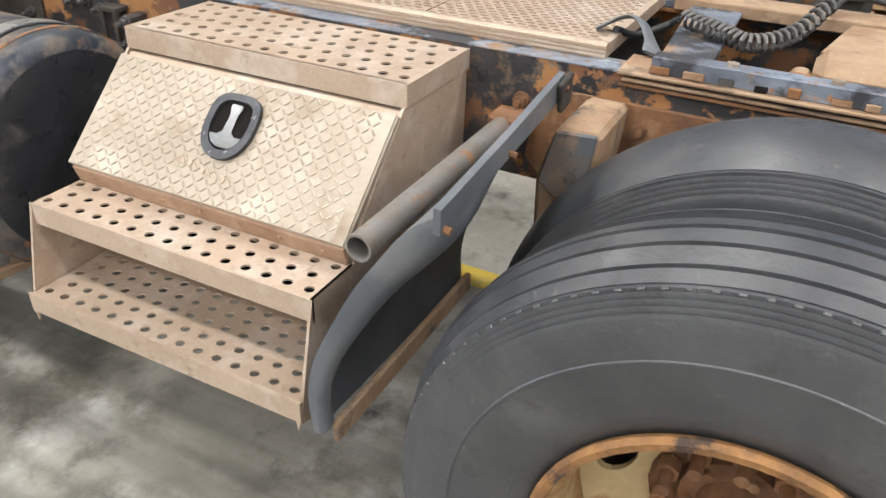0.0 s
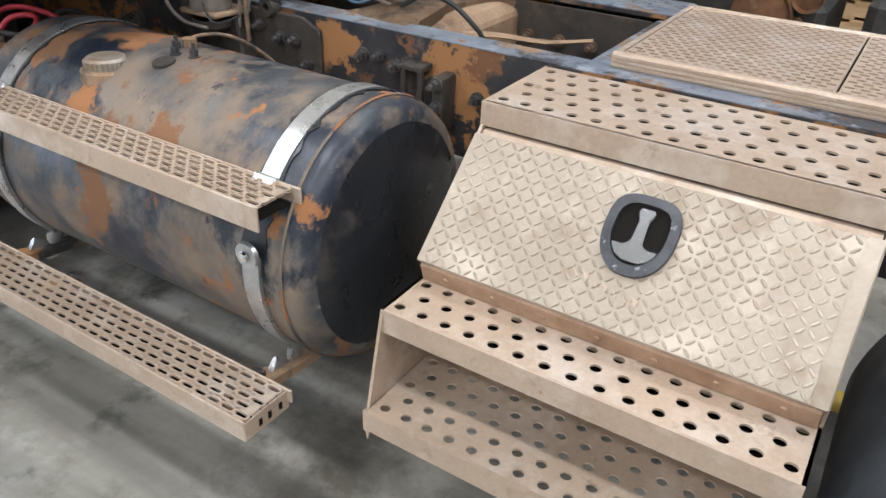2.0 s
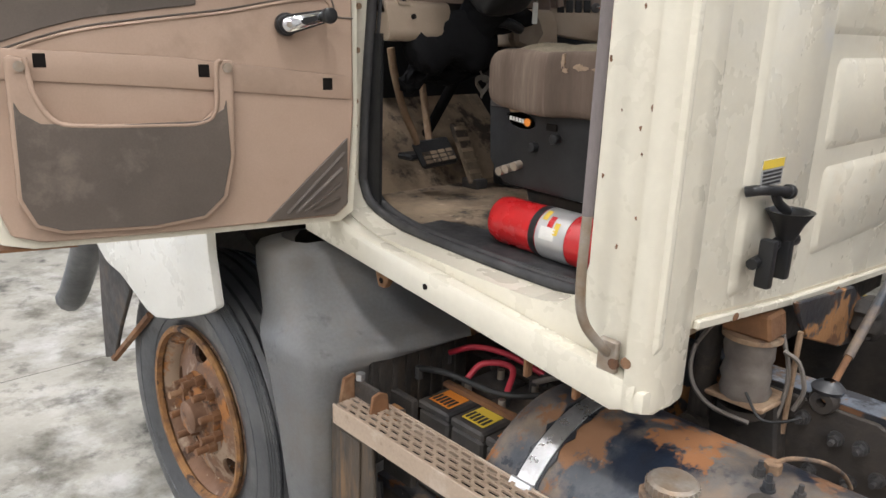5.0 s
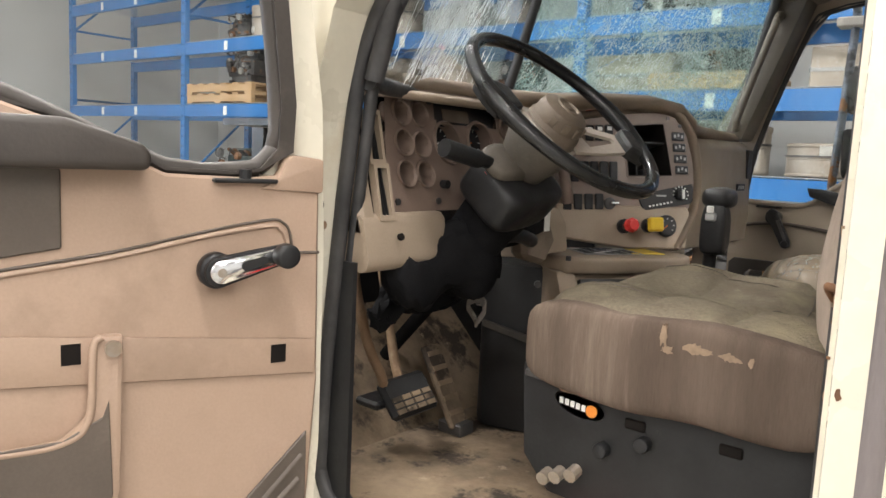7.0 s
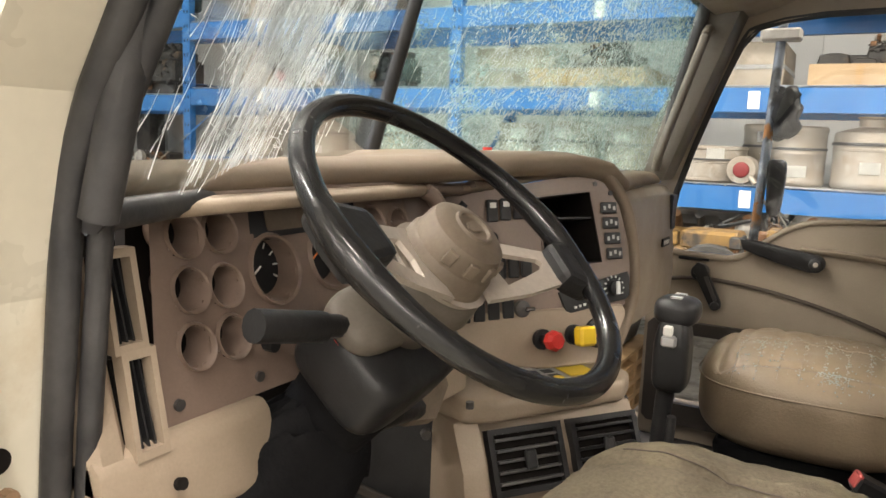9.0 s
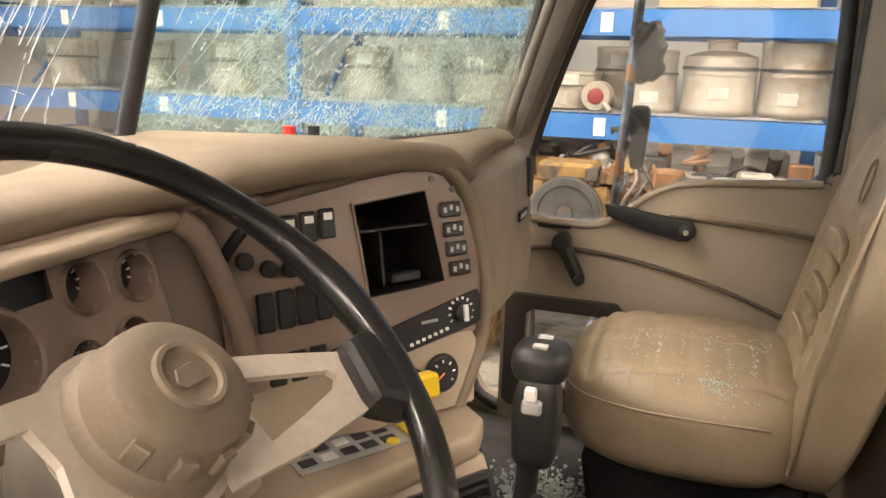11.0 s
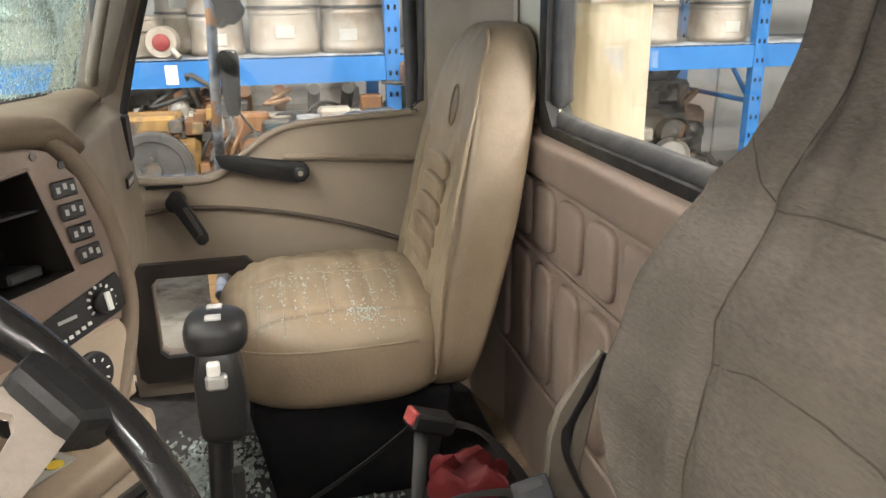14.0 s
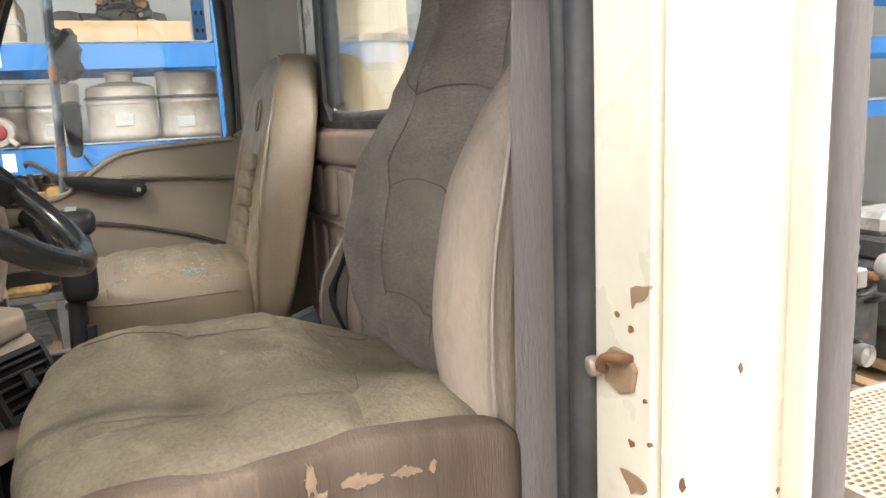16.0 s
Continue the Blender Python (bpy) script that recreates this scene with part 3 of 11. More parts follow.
def lathe(prof, at, axis="y", seg=64, bm=None, close=False, scale2=1.0):
    """Turns a profile of (radius, place along the axis) about an axis through a point."""
    bm = bm or bmesh.new()
    at = Vector(at)
    u, v, w = {"y": ((1, 0, 0), (0, 0, 1), (0, 1, 0)), "x": ((0, 1, 0), (0, 0, 1), (1, 0, 0)), "z": ((1, 0, 0), (0, 1, 0), (0, 0, 1))}[axis]
    u, v, w = Vector(u), Vector(v), Vector(w)
    rings = [[bm.verts.new(at + r * (math.cos(2 * math.pi * k / seg) * u + scale2 * math.sin(2 * math.pi * k / seg) * v) + s * w) for k in range(seg)] for r, s in prof]
    pairs = list(zip(rings, rings[1:])) + ([(rings[-1], rings[0])] if close else [])
    for a, b in pairs:
        for k in range(seg):
            bm.faces.new((a[k], a[(k + 1) % seg], b[(k + 1) % seg], b[k]))
    return bm


def cap_ends(bm):
    bmesh.ops.holes_fill(bm, edges=[e for e in bm.edges if e.is_boundary], sides=0)
    return bm


def prism(pts, axis, a0, a1, bevel=0.0, bm=None, m=None, seg=1):
    """A polygon, given in the two other axes, drawn out along an axis."""
    own = bmesh.new()
    put = {"x": lambda p, a: (a, p[0], p[1]), "y": lambda p, a: (p[0], a, p[1]), "z": lambda p, a: (p[0], p[1], a)}[axis]
    lo = [own.verts.new(put(p, a0)) for p in pts]
    hi = [own.verts.new(put(p, a1)) for p in pts]
    own.faces.new(lo)
    own.faces.new(hi)
    for i in range(len(pts)):
        j = (i + 1) % len(pts)
        own.faces.new((lo[i], lo[j], hi[j], hi[i]))
    bmesh.ops.recalc_face_normals(own, faces=own.faces)
    if bevel:
        bmesh.ops.bevel(own, geom=own.edges[:], offset=bevel, segments=seg, affect="EDGES", profile=0.6)
    if m is not None:
        own.transform(m)
    return join(bm, own)


def ring_prism(outer, inner, axis, a0, a1, bm=None, m=None):
    """A plate with one opening; both loops have the same number of points."""
    own = bmesh.new()
    put = {"x": lambda p, a: (a, p[0], p[1]), "y": lambda p, a: (p[0], a, p[1]), "z": lambda p, a: (p[0], p[1], a)}[axis]
    loops = [[own.verts.new(put(p, a)) for p in loop] for a in (a0, a1) for loop in (outer, inner)]
    n = len(outer)
    for i in range(n):
        j = (i + 1) % n
        for a, b in ((0, 1), (2, 3), (0, 2), (1, 3)):
            own.faces.new((loops[a][i], loops[a][j], loops[b][j], loops[b][i]))
    bmesh.ops.recalc_face_normals(own, faces=own.faces)
    if m is not None:
        own.transform(m)
    return join(bm, own)


def rounded(x0, x1, z0, z1, r, n=4):
    """A rounded rectangle as a loop of points."""
    out = []
    for cx, cz, a in ((x1 - r, z1 - r, 0), (x0 + r, z1 - r, 90), (x0 + r, z0 + r, 180), (x1 - r, z0 + r, 270)):
        out += [(cx + r * math.cos(radians(a + 90 * k / n)), cz + r * math.sin(radians(a + 90 * k / n))) for k in range(n + 1)]
    return out


def cushion(c, s, p=3.5, n=10, shape=None, bm=None, m=None):
    """A soft block: a cube drawn towards a rounded block of half sizes s, then shaped point by point."""
    own = bmesh.new()
    bmesh.ops.create_cube(own, size=2.0)
    bmesh.ops.subdivide_edges(own, edges=own.edges[:], cuts=n, use_grid_fill=True)
    for v in own.verts:
        q = v.co
        k = (abs(q.x) ** p + abs(q.y) ** p + abs(q.z) ** p) ** (1 / p)
        q = q / k * max(abs(q.x), abs(q.y), abs(q.z)) if k else q
        if shape:
            q = Vector(shape(q))
        v.co = Vector((c[0] + q.x * s[0], c[1] + q.y * s[1], c[2] + q.z * s[2]))
    if m is not None:
        own.transform(m)
    return join(bm, own)


def wrinkle(q, f, a):
    return a * noise.noise(Vector((q.x * f, q.y * f, q.z * f * 0.5)))


def perforated(u0, u1, v0, v1, nu, nv, ru, rv, place, depth=0.006, stagger=True, seg=16, square=1.0, bm=None):
    """A plate with rows of holes that go through; place(u, v, w) sets it into the plan."""
    bm = bm or bmesh.new()
    du, dv = (u1 - u0) / nu, (v1 - v0) / nv
    sg = lambda t: math.copysign(abs(t) ** square, t)

    def quad(a, b, c, d):
        for w in (0.0, -depth):
            bm.faces.new([bm.verts.new(place(*q, w)) for q in (a, b, c, d)])

    for j in range(nv):
        cv = v0 + (j + 0.5) * dv
        odd = stagger and j % 2
        if odd:
            for a, b in ((u0, u0 + du / 2), (u1 - du / 2, u1)):
                quad((a, cv - dv / 2), (b, cv - dv / 2), (b, cv + dv / 2), (a, cv + dv / 2))
        for i in range(nu - 1 if odd else nu):
            cu = u0 + (i + (1.0 if odd else 0.5)) * du
            rings = []
            for w, kind in ((0.0, 0), (0.0, 1), (-depth, 1), (-depth, 0)):
                ring = []
                for k in range(seg):
                    a = 2 * math.pi * k / seg
                    c, s = math.cos(a), math.sin(a)
                    if kind == 0:
                        f = 1 / max(abs(c), abs(s))
                        p = (cu + c * f * du / 2, cv + s * f * dv / 2)
                    else:
                        p = (cu + sg(c) * ru, cv + sg(s) * rv)
                    ring.append(bm.verts.new(place(*p, w)))
                rings.append(ring)
            for ra, rb in zip(rings, rings[1:]):
                for k in range(seg):
                    bm.faces.new((ra[k], ra[(k + 1) % seg], rb[(k + 1) % seg], rb[k]))
    return bm


def rods(rows, r, seg=6):
    bm = bmesh.new()
    for a, b in rows:
        rod(a, b, r, seg=seg, bm=bm)
    return bm

# ---------------------------------------------------------------- the hall
X0, X1, Y0, Y1 = -16.0, 9.0, -7.0, 11.2
solid("floor", box(X0, X1, Y0, Y1, -0.2, 0.0), "concrete", "grey stained concrete hall floor with dark tyre marks and painted truck shade", "floor", "structure")
solid("floor_joint", rods([((X0, 1.42, -0.0045), (X1, 1.42, -0.0045)), ((-5.6, Y0, -0.0045), (-5.6, Y1, -0.0045))], 0.006, 4), "cast", "dark saw-cut joints in the concrete floor", "joint", "structure")
for nm, b in (("wall_north", (X0, X1, Y1, Y1 + 0.2, 0, CEILING)), ("wall_south", (X0, X1, Y0 - 0.2, Y0, 0, CEILING)),
              ("wall_east", (X1, X1 + 0.2, Y0 - 0.2, Y1 + 0.2, 0, CEILING))):
    solid(nm, box(*b), "wall", "white panelled hall wall", "wall", "structure")
# door opening and the glowing sheet behind it are unseen, added for daylight
solid("wall_west", ring_prism([(Y0 - 0.2, 0), (Y1 + 0.2, 0), (Y1 + 0.2, CEILING), (Y0 - 0.2, CEILING)], [(-6.6, 0.02), (-3.4, 0.02), (-3.4, 3.6), (-6.6, 3.6)], "x", X0 - 0.2, X0),
      "wall", "white panelled hall wall with a dock door opening", "wall", "structure")
solid("backdrop", box(X0 - 0.6, X0 - 0.55, -7.2, -2.8, -0.1, 4.2), "door_glow", "bright glowing sheet added as daylight outside the unseen dock door", "backdrop", "structure")
solid("ceiling", box(X0 - 0.2, X1 + 0.2, Y0 - 0.2, Y1 + 0.2, CEILING, CEILING + 0.2), "ceiling", "white metal roof deck of the hall", "ceiling", "structure")
bm = bmesh.new()
for i in range(13):
    x = X0 + 0.9 + i * 1.95
    box(x, x + 0.05, Y1 - 0.04, Y1, 0.0, CEILING, bm=bm)
solid("trim", bm, "wall", "upright ribs of the white wall panels", "trim", "structure")
bm = bmesh.new()
box(X0 + 0.3, X1 - 0.3, 7.02, 7.12, 0.0, 0.003, bm=bm)
solid("floor_line", bm, "yellow_line", "worn yellow aisle line painted on concrete", "floor line", "structure")
solid("floor_line", box(-5.2, 3.0, 6.98, 7.09, 0.0, 0.003), "yellow_line", "worn yellow line painted along the rack", "floor line", "structure")
solid("floor_line", box(-2.15, -0.2, 3.68, 3.78, 0.0, 0.003), "yellow_line", "worn yellow line painted on the floor under the truck", "floor line", "structure")

for lx, ly in LAMPS:
    lamp = thing("high_bay_lamp", (lx, ly, CEILING), "bright white rectangular high-bay ceiling lamp", "lamp", "hall ceiling lamps")
    part("housing", box(lx - 0.7, lx + 0.7, ly - 0.26, ly + 0.26, CEILING - 0.58, CEILING - 0.5, 0.01), "light_metal", lamp)
    part("diffuser", box(lx - 0.66, lx + 0.66, ly - 0.22, ly + 0.22, CEILING - 0.6, CEILING - 0.582), "glow", lamp)
    for dx in (-0.5, 0.5):
        part("cable", rod((lx + dx, ly, CEILING - 0.5), (lx + dx, ly, CEILING), 0.006, seg=6), "dark_metal", lamp)

# ---------------------------------------------------------------- pallet racks
YF, YB = 7.55, 8.55          # front and back posts
POSTS = [-14.5, -11.4, -8.5, -5.6, -2.15, 0.42, 3.95, 7.0]


def rack_post(parent, x, y, top=4.6):
    bm = bmesh.new()
    pts = [(x - 0.045, y - 0.035), (x + 0.045, y - 0.035), (x + 0.045, y + 0.035), (x + 0.018, y + 0.035), (x + 0.018, y + 0.02), (x + 0.032, y + 0.02), (x + 0.032, y - 0.02),
           (x - 0.032, y - 0.02), (x - 0.032, y + 0.02), (x - 0.018, y + 0.02), (x - 0.018, y + 0.035), (x - 0.045, y + 0.035)]
    prism(pts, "z", 0.008, top, bm=bm)
    post = part("post", bm, "blue", parent)
    part("foot_plate", box(x - 0.08, x + 0.08, y - 0.07, y + 0.07, 0.0, 0.01), "blue", post)
    bm = bmesh.new()
    for i in range(28):
        z = 0.5 + i * 0.13
        for dx in (-0.02, 0.02):
            box(x + dx - 0.008, x + dx + 0.008, y - 0.0362, y - 0.0345, z, z + 0.03, bm=bm)
    tagged(part("slot_pattern", bm, "hole_dark", post), kind="stuff")


def rack_bay(xa, xb, levels):
    r = thing("pallet_rack", ((xa + xb) / 2, (YF + YB) / 2, 0), "blue steel pallet rack bay with loaded shelves", "rack", "pallet racks")
    for y in (YF, YB):
        rack_post(r, xa, y)
    if xb == POSTS[-1]:
        for y in (YF, YB):
            rack_post(r, xb, y)
    for i in range(4):
        z = 0.35 + i * 1.05
        part("brace", rods([((xa, YF + 0.03, z), (xa, YB - 0.03, z + (0.85 if i % 2 else -0.0))), ((xa, YF + 0.03, z), (xa, YB - 0.03, z))], 0.018, 6), "blue", r)
    for z0 in levels:
        for y in (YF, YB):
            beam = part("beam", prism([(y - 0.03, z0), (y + 0.03, z0), (y + 0.03, z0 + 0.115), (y + 0.012, z0 + 0.15), (y - 0.03, z0 + 0.15)], "x", xa + 0.048, xb - 0.048), "blue", r)
            if y == YF:
                for q in (0.32, 0.62):
                    x = xa + (xb - xa) * q
                    part("shelf_tag", box(x - 0.035, x + 0.035, y - 0.034, y - 0.0305, z0 + 0.02, z0 + 0.13), "white_label", beam, "white paper shelf tag")
        rows = [((xa + 0.1 + k * (xb - xa - 0.2) / 34, YF - 0.03, z0 + 0.156), (xa + 0.1 + k * (xb - xa - 0.2) / 34, YB + 0.03, z0 + 0.156)) for k in range(35)]
        rows += [((xa + 0.06, YF - 0.02 + k * (YB - YF + 0.04) / 9, z0 + 0.162), (xb - 0.06, YF - 0.02 + k * (YB - YF + 0.04) / 9, z0 + 0.162)) for k in range(10)]
        part("wire_deck", rods(rows, 0.004, 4), "wire", r, "zinc wire mesh deck")


LEVELS = (1.64, 2.26, 2.86, 3.46)
for xa, xb in zip(POSTS, POSTS[1:]):
    rack_bay(xa, xb, (1.05, 2.20, 2.98, 3.7) if xb <= -8.5 else LEVELS)


# ---- goods on the racks
def canister(x, y, z, r, h, neck=0.0, kind="muffler"):
    """A round exhaust filter can with seams, lid rim and paper label."""
    c = thing("exhaust_canister", (x, y, z), "dull stained steel exhaust canister with a white paper tag" if neck == 0 else "stained steel exhaust canister with a short neck and tag", "canister", "canisters on the racks")
    prof = [(0.0, 0.0), (r * 0.96, 0.0), (r, h * 0.03), (r * 1.02, h * 0.05), (r * 1.02, h * 0.1), (r, h * 0.12), (r, h * 0.52), (r * 1.015, h * 0.53), (r * 1.015, h * 0.56), (r, h * 0.57), (r, h * 0.88),
            (r * 1.03, h * 0.9), (r * 1.03, h * 0.97), (r * 0.97, h)]
    if neck:
        prof = prof[:-3] + [(r, h * 0.72), (r * 0.97, h * 0.78), (r * 0.6, h * 0.84), (neck, h * 0.86), (neck, h * 0.97), (neck * 1.12, h * 0.98), (neck * 1.12, h), (0.0, h)]
        prof = [p for i, p in enumerate(prof) if not (p[1] > h * 0.72 and i < 11)]
    else:
        prof += [(0.0, h)]
    part("body", lathe(prof, (x, y, z), "z", 40), kind, c, smooth=35)
    a = random.uniform(-0.35, 0.35)
    bm = bmesh.new()
    zc, w, hh = z + h * random.choice((0.25, 0.78 if not neck else 0.3)), 0.055, 0.035
    cols = [[bm.verts.new((x + (r * 1.03) * math.sin(a + t), y - (r * 1.03) * math.cos(a + t), zc + s * hh)) for s in (-1, 1)] for t in [(-1 + k / 3) * w / r for k in range(7)]]
    for p, q in zip(cols, cols[1:]):
        bm.faces.new((p[0], q[0], q[1], p[1]))
    bmesh.ops.solidify(bm, geom=bm.faces[:], thickness=0.001)
    part("paper_tag", bm, "white_label", c, "white paper tag")
    part("clamp", lathe([(r * 1.025, h * 0.6), (r * 1.05, h * 0.605), (r * 1.05, h * 0.64), (r * 1.025, h * 0.645)], (x, y, z), "z", 40), "dark_metal", c, smooth=35)
    return c


def engine(x, y, z, s, paint, seed):
    """An old engine or gearbox: block, head, sump, pulleys, pipes."""
    rnd = random.Random(seed)
    e = thing("used_engine", (x, y, z), {"eng_yellow": "dirty yellow used engine standing on a rack", "cast": "dark greasy used engine standing on a rack", "eng_teal": "dark green used engine with pulleys on a rack"}.get(paint, "used pale aluminium gearbox standing on a rack"), "engine", "used engines")
    w, d, h = 0.42 * s, 0.30 * s, 0.34 * s
    part("block", box(x - w, x + w, y - d, y + d, z + 0.18 * s, z + 0.18 * s + h, 0.03 * s), paint, e)
    part("sump", prism([(x - w * 0.8, z), (x + w * 0.8, z), (x + w * 0.92, z + 0.2 * s), (x - w * 0.92, z + 0.2 * s)], "y", y - d * 0.8, y + d * 0.8, 0.02 * s), "cast", e)
    part("head", box(x - w * 0.92, x + w * 0.92, y - d * 0.6, y + d * 0.7, z + 0.18 * s + h, z + 0.3 * s + h, 0.02 * s), paint, e)
    part("rocker_cover", box(x - w * 0.85, x + w * 0.85, y - d * 0.45, y + d * 0.5, z + 0.3 * s + h, z + 0.42 * s + h, 0.03 * s), "cast" if rnd.random() < 0.5 else "light_metal", e)
    front = y - d
    for k in range(7):
        px, pz, pr = x + rnd.uniform(-w, w) * 0.9, z + rnd.uniform(0.2, 0.72) * s, rnd.uniform(0.03, 0.10) * s
        part("pulley", lathe([(0, 0), (pr * 0.4, 0), (pr * 0.45, 0.02 * s), (pr * 0.9, 0.02 * s), (pr, 0.0), (pr, -0.05 * s), (pr * 0.85, -0.03 * s), (pr * 0.3, -0.04 * s), (0, -0.05 * s)], (px, front - 0.02 * s - 0.06 * rnd.random() * s, pz), "y", 20),
             rnd.choice(("cast", "rust", paint, "light_metal")), e, smooth=35)
    for k in range(9):
        px, pz = x + rnd.uniform(-w, w), z + rnd.uniform(0.25, 0.75) * s
        part("pipe", tube([(px, front + 0.03, pz), (px + 0.02 * s, front - 0.05 * s, pz + 0.02 * s), (px + rnd.uniform(-0.15, 0.15) * s, front - 0.06 * s, pz + rnd.uniform(-0.08, 0.1) * s), (px + rnd.uniform(-0.2, 0.2) * s, front + 0.02, pz + rnd.uniform(-0.1, 0.1) * s)], rnd.uniform(0.006, 0.018) * s, 6, 4),
             rnd.choice(("cast", "cast", "rust", paint, "wire_black")), e, smooth=50)
    for k in range(12):
        px, pz, q = x + rnd.uniform(-w, w) * 0.95, z + rnd.uniform(0.05, 0.7) * s, rnd.uniform(0.02, 0.07) * s
        part("bracket", box(px - q, px + q, front - rnd.uniform(0.02, 0.09) * s, front + 0.02, pz - q * rnd.uniform(0.4, 1.2), pz + q * rnd.uniform(0.4, 1.2), 0.008 * s), rnd.choice(("cast", paint, paint, "rust", "light_metal")), e)
    for k in range(5):
        px = x - w * 0.7 + k * w * 0.35
        part("port", rod((px, y - d * 0.3, z + 0.3 * s + h), (px, y - d * 0.75, z + 0.40 * s + h), 0.028 * s, seg=12), rnd.choice(("cast", "rust")), e, smooth=40)
    return e


def pallet(x, y, z, w=1.1, d=0.9):
    p = thing("wooden_pallet", (x, y, z), "pale new wooden pallet on a rack beam", "pallet", "pallets")
    for i in range(3):
        part("runner", box(x - w / 2, x + w / 2, y - d / 2 + i * (d - 0.06) / 2, y - d / 2 + i * (d - 0.06) / 2 + 0.06, z + 0.02, z + 0.10), "wood", p)
    for i in range(6):
        part("deck_board", box(x - w / 2 + i * (w - 0.12) / 5, x - w / 2 + i * (w - 0.12) / 5 + 0.12, y - d / 2 - 0.01, y + d / 2 + 0.01, z + 0.10, z + 0.122), "wood", p)
    for i in range(3):
        part("bottom_board", box(x - w / 2 + i * (w - 0.12) / 2, x - w / 2 + i * (w - 0.12) / 2 + 0.12, y - d / 2, y + d / 2, z, z + 0.02), "wood", p)


def crate(x, y, z, w, d, h):
    c = thing("open_crate", (x, y, z), "low open plywood crate with greasy parts on a rack", "crate", "crates")
    for a in ((x - w / 2, x + w / 2, y - d / 2, y - d / 2 + 0.02, z, z + h), (x - w / 2, x + w / 2, y + d / 2 - 0.02, y + d / 2, z, z + h),
              (x - w / 2, x - w / 2 + 0.02, y - d / 2 + 0.022, y + d / 2 - 0.022, z, z + h), (x + w / 2 - 0.02, x + w / 2, y - d / 2 + 0.022, y + d / 2 - 0.022, z, z + h), (x - w / 2 + 0.022, x + w / 2 - 0.022, y - d / 2 + 0.022, y + d / 2 - 0.022, z, z + 0.02)):
        part("side_board", box(*a), "ply", c)
    for k in (0.3, 0.62):
        part("batten", box(x - w / 2 + w * k, x - w / 2 + w * k + 0.04, y - d / 2 - 0.018, y - d / 2 - 0.001, z + 0.01, z + h - 0.01), "wood", c)
    bm = bmesh.new()
    rnd = random.Random(int(x * 100))
    for k in range(9):
        q = rnd.uniform(0.05, 0.12)
        cushion((x + rnd.uniform(-0.4, 0.4) * w, y + rnd.uniform(-0.3, 0.3) * d, z + 0.05 + q * 0.8), (q, q * 0.8, q), 5, 2, bm=bm)
    part("loose_parts", bm, "cast", c, "dark greasy loose parts")


def wrapped_box(x, y, z, w, d, h):
    b = thing("wrapped_carton", (x, y, z), "pale plastic-wrapped carton on a rack shelf", "carton", "cartons")
    part("carton", box(x - w / 2, x + w / 2, y - d / 2, y + d / 2, z, z + h, 0.01), "carton", b)
    part("wrap_band", box(x - w / 2 - 0.004, x + w / 2 + 0.004, y - d / 2 - 0.004, y + d / 2 + 0.004, z + h * 0.4, z + h * 0.5), "plastic_film", b)


DECK = 0.167
rg = random.Random(4)
z1, z2, z3 = LEVELS[0] + DECK, LEVELS[1] + DECK, LEVELS[2] + DECK
for x, r, h, neck in ((-5.15, 0.17, 0.36, 0), (-4.72, 0.19, 0.38, 0), (-4.30, 0.18, 0.36, 0), (-3.75, 0.24, 0.24, 0), (-3.2, 0.16, 0.38, 0), (-2.79, 0.215, 0.445, 0.085), (-2.36, 0.20, 0.44, 0),
                      (-1.75, 0.17, 0.37, 0), (-1.3, 0.20, 0.40, 0.07), (-0.75, 0.2, 0.42, 0), (-0.28, 0.19, 0.40, 0), (0.25, 0.2, 0.42, 0), (1.4, 0.2, 0.42, 0), (1.95, 0.22, 0.4, 0.08), (2.6, 0.2, 0.4, 0)):
    canister(x, YF + 0.26, z1, r, h, neck)
canister(-3.42, YF + 0.62, z1, 0.17, 0.40)
rc = thing("capped_filter", (-3.50, YF + 0.02, z1), "small steel filter can lying with a red plastic cap", "canister")
part("body", lathe([(0.0, 0.0), (0.085, 0.0), (0.09, 0.01), (0.09, 0.20), (0.07, 0.22), (0.0, 0.22)], (-3.50, YF - 0.02, z1 + 0.092), "y", 28), "muffler", rc, smooth=40)
part("cap", lathe([(0.0, -0.02), (0.030, -0.02), (0.045, -0.014), (0.050, 0.0), (0.0, 0.001)], (-3.50, YF - 0.021, z1 + 0.092), "y", 28), "dull_red", rc, "dull red plastic cap", smooth=40)
part("spout", rod((-3.44, YF - 0.03, z1 + 0.05), (-3.40, YF - 0.06, z1 + 0.006), 0.018, seg=12), "galv", rc, smooth=40)
for x, y, s, paint, seed in ((-4.75, 8.05, 0.95, "cast", 2), (-2.85, 8.05, 0.95, "light_metal", 5), (-2.30, 8.1, 0.7, "cast", 6), (-1.35, 8.0, 1.15, "eng_teal", 8),
                             (-0.2, 8.6, 1.1, "cast", 9), (1.7, 8.05, 1.1, "cast", 12), (3.1, 8.05, 1.1, "eng_yellow", 13), (-6.6, 8.05, 1.2, "cast", 14), (-7.7, 8.05, 1.1, "eng_teal", 15), (-9.6, 8.05, 1.2, "cast", 22)):
    high = 4 if -5.0 < x < 0.0 else 1
    for k in range(high):
        pallet(x, y, 0.123 * k)
    part_z = 0.123 * high + 0.001
    engine(x, y, part_z, s * 1.55 if paint != "cast" else s * 1.4, paint, seed)
engine(-3.62, 8.0, 0.80, 1.05, "eng_yellow", 3)
es = thing("engine_stand", (-3.62, 8.0, 0), "dark steel stand carrying a used engine", "stand")
part("stand_top", box(-4.0, -3.24, 7.72, 8.28, 0.76, 0.799, 0.004), "dark_metal", es)
